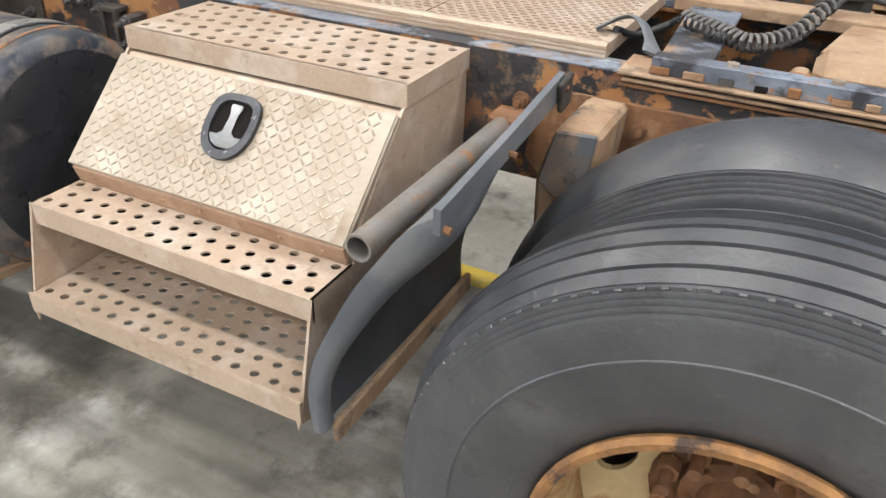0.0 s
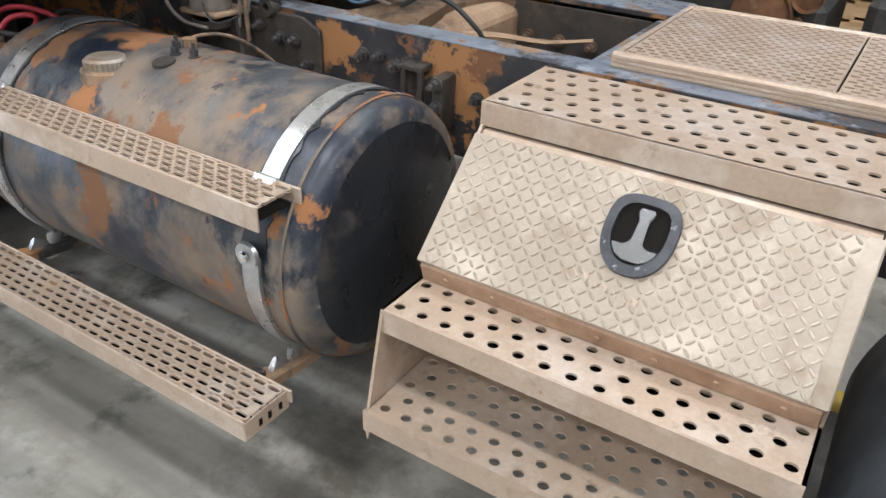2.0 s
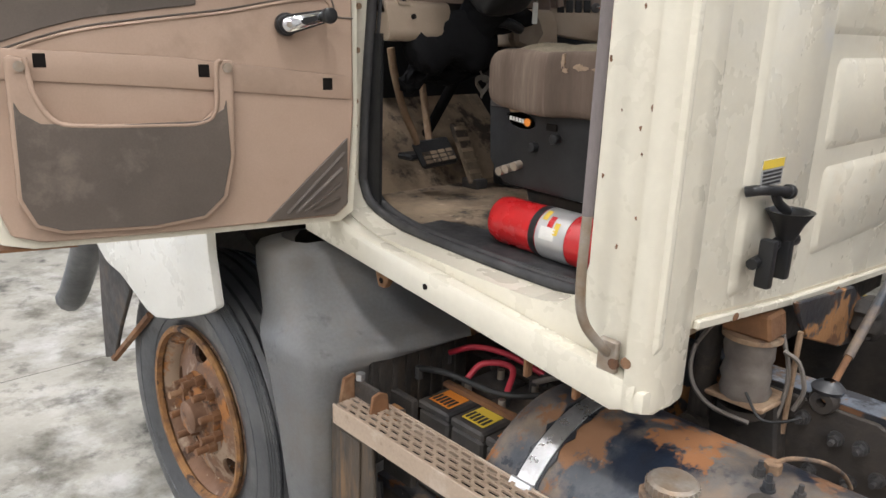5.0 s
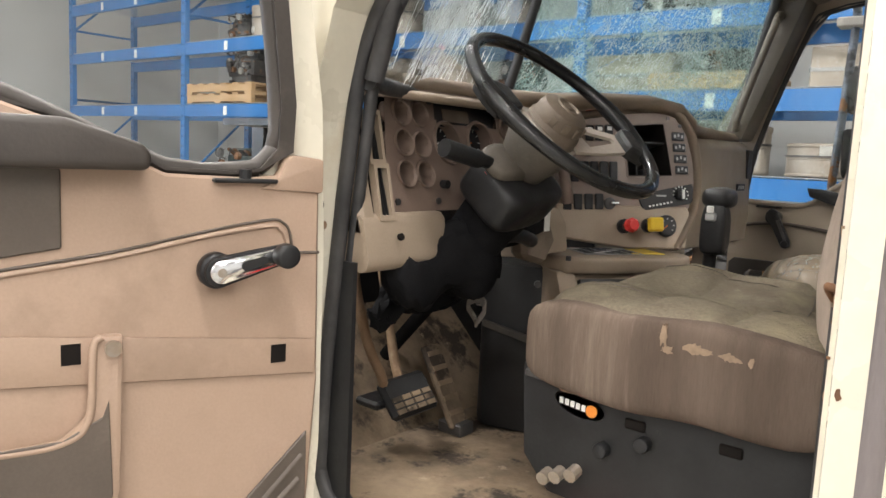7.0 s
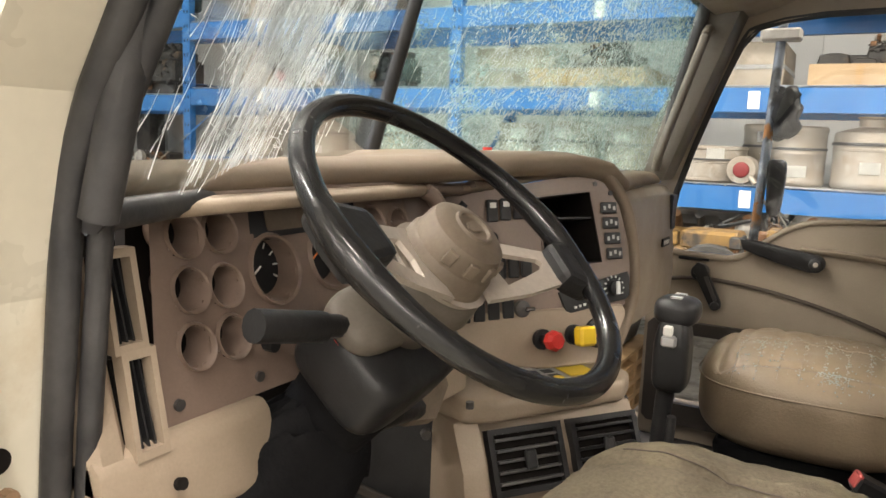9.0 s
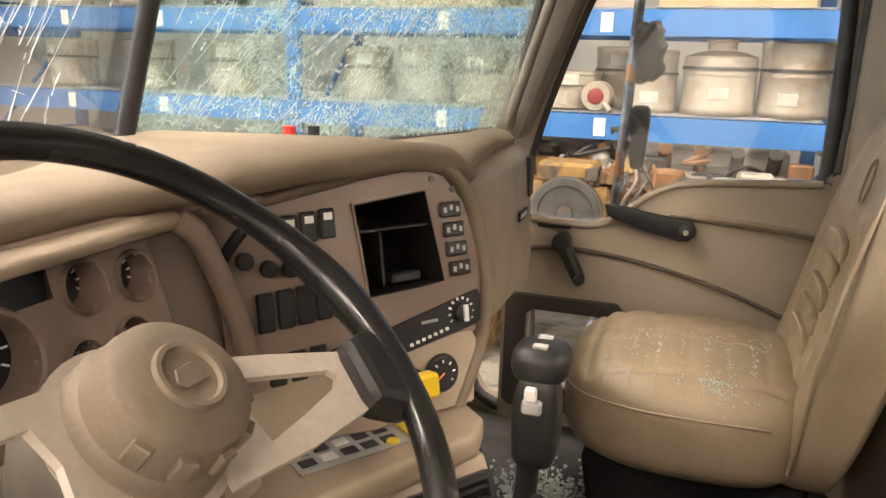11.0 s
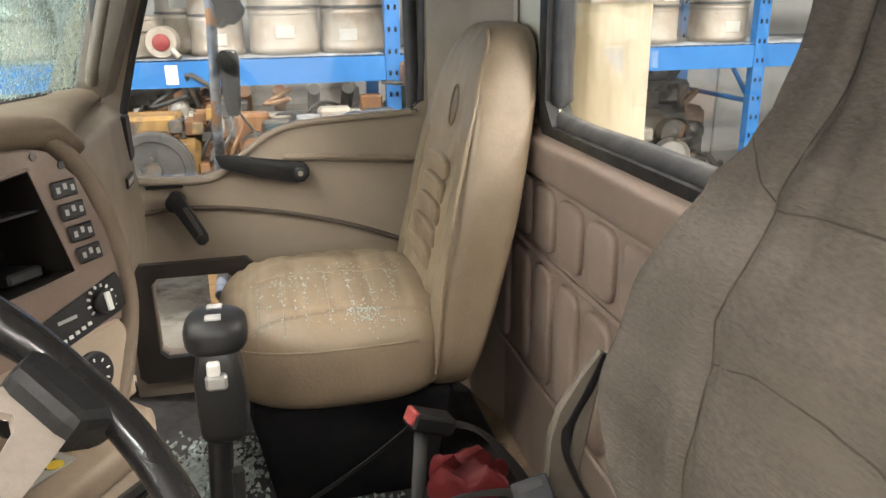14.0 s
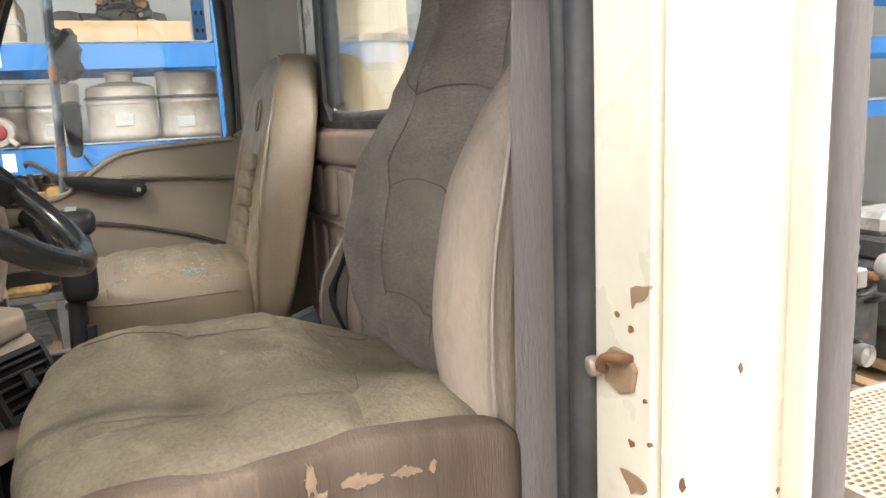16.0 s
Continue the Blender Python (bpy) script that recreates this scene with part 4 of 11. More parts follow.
for x in (-3.97, -3.27):
    for y in (7.75, 8.25):
        part("stand_leg", box(x - 0.025, x + 0.025, y - 0.025, y + 0.025, 0.0, 0.759), "dark_metal", es)
for x in (-2.75, -4.6, 1.9):
    crate(x, YF + 0.45, z2, 0.85, 0.8, 0.13)
    engine(x + 0.05, YF + 0.45, z2 + 0.022, 0.42, "cast", int(x * 7))
for x in (-3.6, -1.2, 0.0, 3.2, -5.2):
    wrapped_box(x, YF + 0.5, z2, rg.uniform(0.5, 0.7), 0.7, rg.uniform(0.28, 0.36))
for x in (-5.0, -4.1, -3.1, -2.6, -1.4, -0.4, 1.6, 2.6):
    engine(x, YF + 0.5, z3, rg.uniform(0.5, 0.62), rg.choice(("cast", "eng_teal", "light_metal", "cast")), int(x * 13))
for xa, xb in ((-11.4, -8.5), (-8.5, -5.6)):
    lv = (1.05, 2.20, 2.98, 3.7) if xb <= -8.5 else LEVELS
    for i, z in enumerate(lv[:3]):
        if xb == -8.5 and i == 1:
            for k in range(2):
                pallet(-10.65, YF + 0.46, z + DECK + 0.123 * k, 1.35, 0.95)
            engine(-10.6, YF + 0.46, z + DECK + 0.247, 0.62, "cast", 31)
            engine(-9.3, YF + 0.46, z + DECK, 0.7, "cast", 32)
            continue
        if xb == -8.5 and i == 0:
            engine(-10.6, YF + 0.46, z + DECK, 0.8, "eng_teal", 41)
            engine(-9.5, YF + 0.46, z + DECK, 0.75, "cast", 43)
            continue
        x = xa + 0.65
        while x < xb - 0.5:
            if rg.random() < 0.45:
                canister(x, YF + 0.3, z + DECK, 0.19, 0.38)
            else:
                engine(x, YF + 0.5, z + DECK, rg.uniform(0.42, 0.55), rg.choice(("cast", "eng_teal", "light_metal")), int(x * 17) + i)
            x += rg.uniform(0.6, 0.85)

# a yellow bollard and a small vehicle ladder stand seen past the door glass
bol = thing("bollard", (-9.9, 6.6, 0), "yellow painted steel bollard on the hall floor", "bollard")
part("tube", rod((-9.9, 6.6, 0.0), (-9.9, 6.6, 1.0), 0.075, seg=20, bevel=0.02), "yellow_line", bol, smooth=40)
part("base_plate", rod((-9.9, 6.6, 0.0), (-9.9, 6.6, 0.012), 0.13, seg=20), "yellow_line", bol)
col = thing("steel_column", (-12.9, 10.7, 0), "grey steel building column against the wall", "column")
for a in ((-13.05, -12.75, 10.55, 10.57), (-13.05, -12.75, 10.83, 10.85), (-12.91, -12.89, 10.572, 10.828)):
    part("flange", box(*a, 0.0, CEILING), "dark_metal", col)

# flywheel on its engine block before the rack, as seen over the passenger sill
fw = thing("flywheel_engine", (-3.55, 7.2, 0), "dirty yellow engine with a dark flywheel disc standing before the rack", "engine")
part("disc", lathe([(0.0, -0.03), (0.04, -0.03), (0.045, -0.012), (0.155, -0.012), (0.16, -0.025), (0.195, -0.025), (0.20, -0.012), (0.20, 0.02), (0.0, 0.02)], (-3.545, 6.98, 1.265), "y", 48), "cast", fw, "dark greasy flywheel disc", smooth=35)
part("ring_gear", lathe([(0.195, -0.02), (0.21, -0.018), (0.21, 0.008), (0.195, 0.01)], (-3.545, 6.98, 1.265), "y", 64), "dark_metal", fw, smooth=30)
part("block", box(-3.80, -3.30, 7.02, 7.32, 0.981, 1.42, 0.03), "eng_yellow", fw)
part("head", box(-3.74, -3.40, 7.05, 7.30, 1.421, 1.54, 0.02), "eng_yellow", fw)
for x in (-3.82, -3.26):
    part("stand_leg", box(x - 0.03, x + 0.03, 7.06, 7.30, 0.0, 0.93, 0.006), "cast", fw, "dark steel stand leg")
part("stand_bar", box(-3.85, -3.23, 7.06, 7.30, 0.931, 0.98, 0.006), "cast", fw)
rnd = random.Random(61)
for k in range(8):
    a = 2 * math.pi * k / 8
    part("bolt", rod((-3.545 + 0.07 * math.cos(a), 6.968, 1.265 + 0.07 * math.sin(a)), (-3.545 + 0.07 * math.cos(a), 6.95, 1.265 + 0.07 * math.sin(a)), 0.010, seg=6), "dark_metal", fw)
for k in range(22):
    x, z, q = rnd.uniform(-3.85, -3.15), rnd.uniform(1.25, 1.56), rnd.uniform(0.015, 0.045)
    part("fitting", box(x - q, x + q, 6.99 + rnd.uniform(0, 0.05), 7.2, z - q, z + q, 0.006), rnd.choice(("eng_yellow", "eng_yellow", "cast", "rust")), fw)
for k in range(4):
    x = -3.3 + k * 0.05
    part("hose", tube([(x, 7.02, 1.30), (x + 0.03, 6.95, 1.38), (x + 0.08, 6.96, 1.48), (x + 0.06, 7.05, 1.56)], 0.010, 6), ("wire_black", "wire_grey", "cast", "rust")[k], fw, smooth=50)
# small clutter on a trolley beside it
tr = thing("parts_trolley", (-2.75, 7.1, 0), "steel trolley heaped with dark greasy parts before the rack", "trolley")
part("top", box(-3.12, -2.22, 6.95, 7.45, 1.26, 1.29, 0.004), "dark_metal", tr)
for x in (-3.08, -2.26):
    for y in (6.99, 7.41):
        part("leg", box(x - 0.02, x + 0.02, y - 0.02, y + 0.02, 0.0, 1.259), "dark_metal", tr)
for k in range(38):
    x, y, q = rnd.uniform(-3.05, -2.28), rnd.uniform(7.0, 7.4), rnd.uniform(0.04, 0.10)
    kind = k % 3
    if kind == 0:
        bm = lathe([(0, 0), (q, 0), (q, q * 1.2), (q * 0.7, q * 1.3), (q * 0.7, q * 2.2), (0, q * 2.2)], (x, y, 1.291), "z", 16)
    elif kind == 1:
        bm = box(x - q, x + q, y - q * 0.7, y + q * 0.7, 1.291, 1.291 + q * 2.4, q * 0.2)
    else:
        bm = lathe([(q * 0.5, -q * 0.4), (q * 1.3, -q * 0.4), (q * 1.3, q * 0.4), (q * 0.5, q * 0.4), (q * 0.5, -q * 0.4)], (x, y, 1.291 + q * 1.3), "y", 20)
    part("loose_part", bm, rnd.choice(("cast", "cast", "rust", "light_metal", "eng_teal", "muffler")), tr, smooth=35)

# dark greasy engines parked on pallets beyond the truck
for x, y, s_, seed in ((-1.75, 5.55, 1.25, 71), (-0.55, 5.7, 1.3, 72), (0.75, 5.6, 1.2, 73), (2.1, 5.7, 1.3, 74)):
    pallet(x, y, 0.0)
    engine(x, y, 0.124, s_, "cast", seed)

# ---------------------------------------------------------------- truck: chassis frame
RL, RR, RT = 3.205, 3.865, 0.955     # outer faces of both rails, top of the rails
fr = thing("chassis", (-1.4, 3.53, 0.66), "rusted black steel truck chassis frame with bolted crossmembers", "truck frame")


def channel(y, side):
    """A C-section rail: web outside, flanges inwards, ragged top edge."""
    t, w, h = 0.010, 0.075, 0.27
    s = side
    pts = [(y, RT), (y + s * w, RT), (y + s * w, RT - t), (y + s * t, RT - t), (y + s * t, RT - h + t), (y + s * w, RT - h + t), (y + s * w, RT - h), (y, RT - h)]
    return prism(pts, "x", -4.35, 3.2)


left_rail = part("left_rail", channel(RL, 1), "rail", fr)
right_rail = part("right_rail", channel(RR, -1), "rail", fr)
for ry, side in ((RL, 1), (RR, -1)):
    part("top_flange_wear", box(-2.62, 1.6, *sorted((ry - side * 0.002, ry + side * 0.0755)), RT + 0.0005, RT + 0.003), "rail_top", fr, "worn blue-grey flange top")


def bolt(x, y, z, r=0.016, axis=(0, -1, 0), parent=None, material="rust", name="bolt"):
    a = Vector((x, y, z))
    d = Vector(axis)
    bm = rod(a, a + d * 0.008, r * 1.35, seg=14)
    rod(a + d * 0.008, a + d * 0.022, r, seg=6, bm=bm)
    rod(a + d * 0.022, a + d * 0.036, r * 0.5, seg=8, bm=bm)
    return part(name, bm, material, parent)


# splice plate with bolts on the left rail, hose brackets
part("splice_plate", prism([(-2.47, 0.70), (-2.20, 0.70), (-2.16, 0.75), (-2.16, 0.92), (-2.22, 0.945), (-2.47, 0.945)], "y", RL - 0.014, RL - 0.001, 0.003), "grime", fr, "black bolted splice plate")
for x, z in ((-2.43, 0.90), (-2.36, 0.905), (-2.289, 0.885), (-2.24, 0.885), (-2.42, 0.80), (-2.33, 0.79), (-2.25, 0.80), (-2.20, 0.83)):
    bolt(x, RL - 0.014, z, 0.012, parent=fr, material="dark_metal")
for x, z in ((-2.03, 0.885), (-1.98, 0.89), (-1.93, 0.875), (-1.90, 0.885), (-1.70, 0.84), (-1.60, 0.86), (-1.64, 0.77)):
    bolt(x, RL, z, 0.012, parent=fr, material="dark_metal")
for x, z in ((-0.70, 0.86), (-0.64, 0.88), (-0.60, 0.83), (-0.68, 0.80), (-0.55, 0.86), (-0.50, 0.80), (-0.44, 0.85), (-0.40, 0.79), (-0.57, 0.77), (-0.30, 0.84), (-0.2, 0.82)):
    bolt(x, RL, z, 0.014, parent=fr)
br = part("hose_bracket", box(-1.885, -1.825, RL - 0.05, RL - 0.001, 0.885, 0.90, 0.003), "grime", fr)
part("bracket_leg", box(-1.885, -1.872, RL - 0.05, RL - 0.036, 0.79, 0.886, 0.002), "grime", br)
part("bracket_leg", box(-1.838, -1.825, RL - 0.05, RL - 0.036, 0.79, 0.886, 0.002), "grime", br)
br = part("hose_bracket", box(-1.79, -1.76, RL - 0.06, RL - 0.001, 0.76, 0.89, 0.004), "grime", fr)
for z in (0.875, 0.82, 0.775):
    bolt(-1.775, RL - 0.06, z, 0.012, parent=br, material="dark_metal")

# crossmembers between the rails
part("crossmember", box(-1.50, -1.40, RL + 0.012, RR - 0.012, 0.80, 0.94, 0.012), "rail_top", fr, "blue-grey tubular crossmember")
part("crossmember", prism([(-2.10, 0.90), (-2.02, 0.93), (-1.94, 0.93), (-1.90, 0.90), (-1.90, 0.72), (-2.10, 0.72)], "y", RL + 0.012, RR - 0.012, 0.008), "rust_tan", fr, "tan rusted pressed crossmember")
arc = [(-2.02 + 0.02 * math.sin(i * 0.8), RL + 0.045 + 0.066 * i, 0.955 + 0.012 * math.sin(i * 0.7)) for i in range(9)]
bm = bmesh.new()
edge = []
for i, (x, y, z) in enumerate(arc):
    w = 0.035 + 0.045 * abs(i - 4) / 4 + (0.03 if i in (0, 8) else 0)
    edge.append([bm.verts.new(p) for p in ((x - 0.06 - w, y, z - 0.012), (x - 0.055 - w * 0.8, y, z), (x + w * 0.7, y, z + 0.004), (x + w, y, z - 0.004), (x + w * 0.9, y, z - 0.06))])
for p, q in zip(edge, edge[1:]):
    for j in range(4):
        bm.faces.new((p[j], p[j + 1], q[j + 1], q[j]))
bmesh.ops.solidify(bm, geom=bm.faces[:], thickness=0.007)
part("gusset_plate", bm, "rust_tan", fr, "curved tan rusted gusset with a folded edge", smooth=40)
part("mud_tray", box(-1.9, -1.5, RL + 0.08, RR - 0.08, 0.70, 0.715), "mud", fr, "mud-caked tray between the rails")
part("mud_wall", box(-2.6, -1.5, RR - 0.088, RR - 0.078, 0.70, 0.935), "grime", fr, "oily mud-caked inner side of the rail")
part("mud_tray", box(-4.2, -2.1, RL + 0.08, RR - 0.08, 0.66, 0.68), "grime", fr)
part("cab_support_beam", box(-2.68, -2.58, RL + 0.08, 4.36, 0.88, 1.10, 0.012), "grime", fr, "oily black cab support beam")
for i in range(8):
    bolt(-1.86 + (i % 4) * 0.1, RR - 0.09, 0.76 + (i // 4) * 0.08, 0.014, parent=fr, material="mud")
part("curved_strap", tube([(-1.98, RL + 0.18, 0.90), (-1.85, RL + 0.3, 0.90), (-1.72, RL + 0.38, 0.885), (-1.60, RL + 0.42, 0.90)], 0.022, 8, flat=0.25), "rust_tan", fr, "curved flat rusted strap", smooth=50)
# right side: tank top and shiny deck strip beyond the right rail
part("side_strip", box(-2.75, -1.45, RR + 0.003, RR + 0.16, 0.925, 0.94, 0.003), "rail_top", fr, "scuffed blue-grey steel strip beside the rail")
part("tread_strip", box(-2.02, -1.45, RR + 0.03, RR + 0.15, 0.941, 0.95, 0.003), "steel", fr, "bright worn tread strip")

# spring hanger and shock bracket ahead of the rear wheel
part("spring_hanger", prism([(-0.552, 0.905), (-0.468, 0.905), (-0.475, 0.80), (-0.50, 0.70), (-0.525, 0.65), (-0.575, 0.64), (-0.583, 0.795)], "y", 2.99, 3.19, 0.010), "rust_tan", fr, "rusted cast spring hanger")
part("hanger_face", prism([(-0.549, 0.902), (-0.472, 0.908), (-0.482, 0.80), (-0.536, 0.768), (-0.574, 0.800)], "y", 2.978, 2.988, 0.003), "hanger", fr, "scuffed blue-grey hanger face")
part("hanger_arm", prism([(2.93, 0.66), (2.985, 0.70), (2.985, 0.56), (2.94, 0.54)], "x", -0.578, -0.555, 0.006), "rust", fr)
part("hanger_pad", cushion((-0.49, 3.06, 0.60), (0.05, 0.07, 0.06), 3, 5), "grime", fr, smooth=40)
for x, z in ((-0.43, 0.72), (-0.40, 0.83), (-0.385, 0.77), (-0.36, 0.68), (-0.42, 0.66), (-0.34, 0.75), (-0.61, 0.80), (-0.62, 0.74)):
    bolt(x, RL - 0.002, z, 0.018, parent=fr)
part("hanger_plate", prism([(-0.66, 0.90), (-0.28, 0.90), (-0.24, 0.72), (-0.34, 0.66), (-0.60, 0.66), (-0.68, 0.74)], "y", RL - 0.012, RL - 0.001, 0.002), "rust", fr, "flaking orange rust hanger plate")
part("leaf_spring", prism([(-0.5, 0.60), (0.1, 0.72), (0.7, 0.62), (0.7, 0.52), (0.1, 0.62), (-0.5, 0.52)], "y", 3.05, 3.13, 0.01), "rust", fr)
part("rear_axle", rod((-0.105, 2.75, 0.50), (-0.105, 4.35, 0.50), 0.085, seg=18), "grime", fr, smooth=40)

# fifth-wheel slide rail with rusty blocks behind the deck plate
sl = part("slide_rail", box(-0.505, 1.6, RL - 0.018, RL + 0.11, 0.9575, 0.964, 0.0015), "rust_tan", fr, "layered rusted tan slide rail plate")
part("slide_layer", box(-0.495, 1.6, RL - 0.014, RL - 0.001, 0.944, 0.9505, 0.0015), "rust_tan", sl)
part("slide_layer", box(-0.50, 1.6, RL - 0.010, RL - 0.001, 0.932, 0.939, 0.0015), "rust", sl)
part("slide_angle", prism([(RL + 0.0, 0.9645), (RL + 0.010, 0.9645), (RL + 0.010, 0.990), (RL + 0.045, 0.990), (RL + 0.045, 0.997), (RL + 0.0, 0.997)], "x", -0.445, 1.6, 0.001), "rail_top", sl, "scuffed blue-grey slide angle")
rnd = random.Random(21)
for i in range(16):
    x = -0.44 + i * 0.062 + rnd.uniform(-0.008, 0.008)
    w = rnd.uniform(0.022, 0.044)
    part("rack_tooth", box(x, x + w, RL - 0.003 - rnd.uniform(0, 0.004), RL - 0.0005, 0.9655, 0.980 + rnd.uniform(-0.006, 0.008), 0.002), ("rust", "rust_tan", "dark_metal", "hole_dark", "rust")[i % 5], sl)
for x in (-0.30, -0.12, 0.06, 0.24):
    part("angle_bolt", rod((x, RL + 0.022, 0.997), (x, RL + 0.022, 1.004), 0.012, seg=6), "galv", sl)
part("slide_rail", box(-0.52, 1.6, RR - 0.10, RR + 0.01, 0.958, 0.99, 0.003), "rust_tan", fr)
part("cross_plate", prism([(-0.445, RL + 0.05), (-0.345, RL + 0.05), (-0.352, RR - 0.105), (-0.475, RR - 0.105)], "z", 0.965, 0.976, 0.002), "rail_top", fr, "scuffed blue-grey cross plate")
part("cross_plate", prism([(-0.16, RL + 0.28), (0.75, RL + 0.28), (0.75, RR - 0.105), (-0.11, RR - 0.105)], "z", 0.965, 0.982, 0.002), "rust_tan", fr, "tan rusted top plate")
part("pivot_block", box(-0.165, 0.30, RL + 0.13, RL + 0.275, 0.80, 0.995, 0.02), "rust_tan", fr, "rusted pivot block")
part("pivot_pin", rod((-0.205, RL + 0.16, 0.945), (-0.166, RL + 0.16, 0.945), 0.022, seg=14), "rust", fr, smooth=40)
part("block_lug", cushion((-0.185, RL + 0.20, 0.93), (0.022, 0.03, 0.035), 3, 4), "rust_tan", fr, smooth=40)
part("tray", box(-0.5, 1.6, RL + 0.08, RR - 0.08, 0.70, 0.72), "grime", fr)

# coiled air line
cl = thing("coiled_air_line", (-0.35, 3.45, 0.98), "black coiled air line lying across the chassis", "air line")
pts = []
axis_ = smooth_path([(-0.445, 3.50, 1.005), (-0.36, 3.45, 1.0), (-0.29, 3.435, 0.99), (-0.22, 3.55, 0.995), (-0.165, 3.78, 1.02)], 60)
for i in range(len(axis_) - 1):
    a = i * 2 * math.pi * 24 / len(axis_)
    d = (axis_[i + 1] - axis_[i]).normalized()
    s = d.cross(Vector((0, 0, 1))).normalized()
    pts.append(axis_[i] + 0.017 * (math.cos(a) * s + math.sin(a) * s.cross(d)))
part("coil", tube(pts, 0.0048, 6, 1), "wire_coil", cl, smooth=60)
part("end_hose", tube([pts[0], (-0.48, 3.50, 0.985), (-0.53, 3.44, 0.97), (-0.56, 3.36, 0.995)], 0.008), "wire_black", cl, smooth=60)
part("end_hose", tube([pts[-1], (-0.13, 3.83, 1.03), (-0.05, 3.86, 1.02), (0.05, 3.84, 1.0)], 0.008), "wire_black", cl, smooth=60)
rflap = thing("rubber_flap", (-0.53, 3.35, 0.965), "torn black rubber flap curled on the frame", "flap")
part("flap", tube([(-0.60, 3.36, 0.992), (-0.55, 3.37, 1.02), (-0.51, 3.36, 1.02), (-0.475, 3.33, 0.985), (-0.465, 3.30, 0.972)], 0.022, 8, flat=0.2), "flap", rflap, smooth=50)

# ---------------------------------------------------------------- deck plate between the rails
dk = thing("deck_plate", (-1.0, 3.55, 0.95), "tan painted perforated deck plate lying on the frame rails", "deck plate")
flat = lambda z: (lambda u, v, w: (u, v, z + w))
bm = bmesh.new()
for x0, x1 in ((-1.40, -0.985), (-0.98, -0.565)):
    perforated(x0, x1, 3.285, 3.79, 15, 24, 0.0100, 0.0066, flat(0.986), 0.012, True, 8, 0.45, bm=bm)
bmesh.ops.remove_doubles(bm, verts=bm.verts, dist=0.00005)
part("plate", bm, "step_tan", dk)
for y0, y1 in ((3.262, 3.285), (3.79, 3.812)):
    part("edge_bar", prism([(y0, 0.958), (y1, 0.958), (y1, 0.984), (y1 - 0.004, 0.990), (y0 + 0.004, 0.990), (y0, 0.984)], "x", -1.415, -0.55, 0.0), "step_tan", dk)
for i in range(3):
    part("edge_ridge", box(-1.415, -0.55, 3.2585, 3.262, 0.962 + i * 0.009, 0.967 + i * 0.009), "step_tan", dk)
for x0, x1 in ((-1.415, -1.402), (-0.563, -0.55)):
    part("end_bar", box(x0, x1, 3.2855, 3.7895, 0.958, 0.988), "step_tan", dk)

# ---------------------------------------------------------------- step toolbox
tb = thing("step_toolbox", (-1.18, 2.9, 0.42), "tan aluminium step toolbox with a tread-plate lid and perforated steps", "toolbox")
BX0, BX1 = -1.535, -0.830
part("body", prism([(2.76, 0.47), (3.195, 0.47), (3.195, 0.897), (2.925, 0.897), (2.755, 0.70)], "x", BX0 + 0.008, BX1 - 0.008), "step_tan", tb)
for x0, x1 in ((BX0, BX0 + 0.006), (BX1 - 0.006, BX1)):
    part("side_panel", prism([(2.548, 0.420), (2.60, 0.400), (3.20, 0.43), (3.20, 0.905), (2.925, 0.905), (2.735, 0.70), (2.74, 0.663), (2.605, 0.663)], "x", x0, x1), "step_tan", tb)
# sloping lid with raised lugs
la, lb = Vector((0, 2.712, 0.712)), Vector((0, 2.905, 0.898))
ln = (lb - la)
ll = ln.length
ln.normalize()
lnorm = Vector((0, -ln.z, ln.y))
lid = part("lid", prism([(la.y, la.z), (lb.y, lb.z), (lb.y + 0.010, lb.z - 0.010), (la.y + 0.010, la.z - 0.010)], "x", BX0 + 0.001, BX1 - 0.001, 0.002), "lid_tan", tb, "tan tread-plate lid")
bm = bmesh.new()
nu, nv = 40, 15
for i in range(nu):
    for j in range(nv):
        u = BX0 + 0.012 + (i + 0.5) * (BX1 - BX0 - 0.024) / nu
        v = (j + 0.5) * ll / nv
        a = radians(45 if (i + j) % 2 else -45)
        c, s = math.cos(a), math.sin(a)
        base = [(-0.0092, 0), (-0.0052, -0.0026), (0.0052, -0.0026), (0.0092, 0), (0.0052, 0.0026), (-0.0052, 0.0026)]
        lo = [bm.verts.new(Vector((u + p * c - q * s, 0, 0)) + la + ln * (v + p * s + q * c) + lnorm * 0.0003 - Vector((0, 0, 0))) for p, q in base]
        hi = [bm.verts.new(Vector((u + 0.72 * (p * c - q * s * 0.6), 0, 0)) + la + ln * (v + 0.72 * (p * s + q * c * 0.6)) + lnorm * 0.0020) for p, q in base]
        bm.faces.new(hi)
        for k in range(6):
            bm.faces.new((lo[k], lo[(k + 1) % 6], hi[(k + 1) % 6], hi[k]))
tagged(part("tread_pattern", bm, "lid_tan", lid), kind="stuff")
part("lid_end", box(BX1 - 0.028, BX1 - 0.004, 0, ll, 0.001, 0.004, m=Matrix.Translation(la) @ Matrix(((1, 0, 0, 0), (0, ln.y, lnorm.y, 0), (0, ln.z, lnorm.z, 0), (0, 0, 0, 1)))), "lid_tan", lid)
part("hinge", prism([(2.738, 0.664), (2.728, 0.664), (2.716, 0.70), (2.725, 0.708)], "x", BX0 + 0.008, BX1 - 0.008), "hinge_tan", tb, "muddy tan piano hinge")
for i in range(7):
    part("rivet", rod((BX0 + 0.06 + i * 0.098, 2.7235, 0.684), (BX0 + 0.06 + i * 0.098, 2.7185, 0.682), 0.005, seg=10), "hinge_tan", tb)
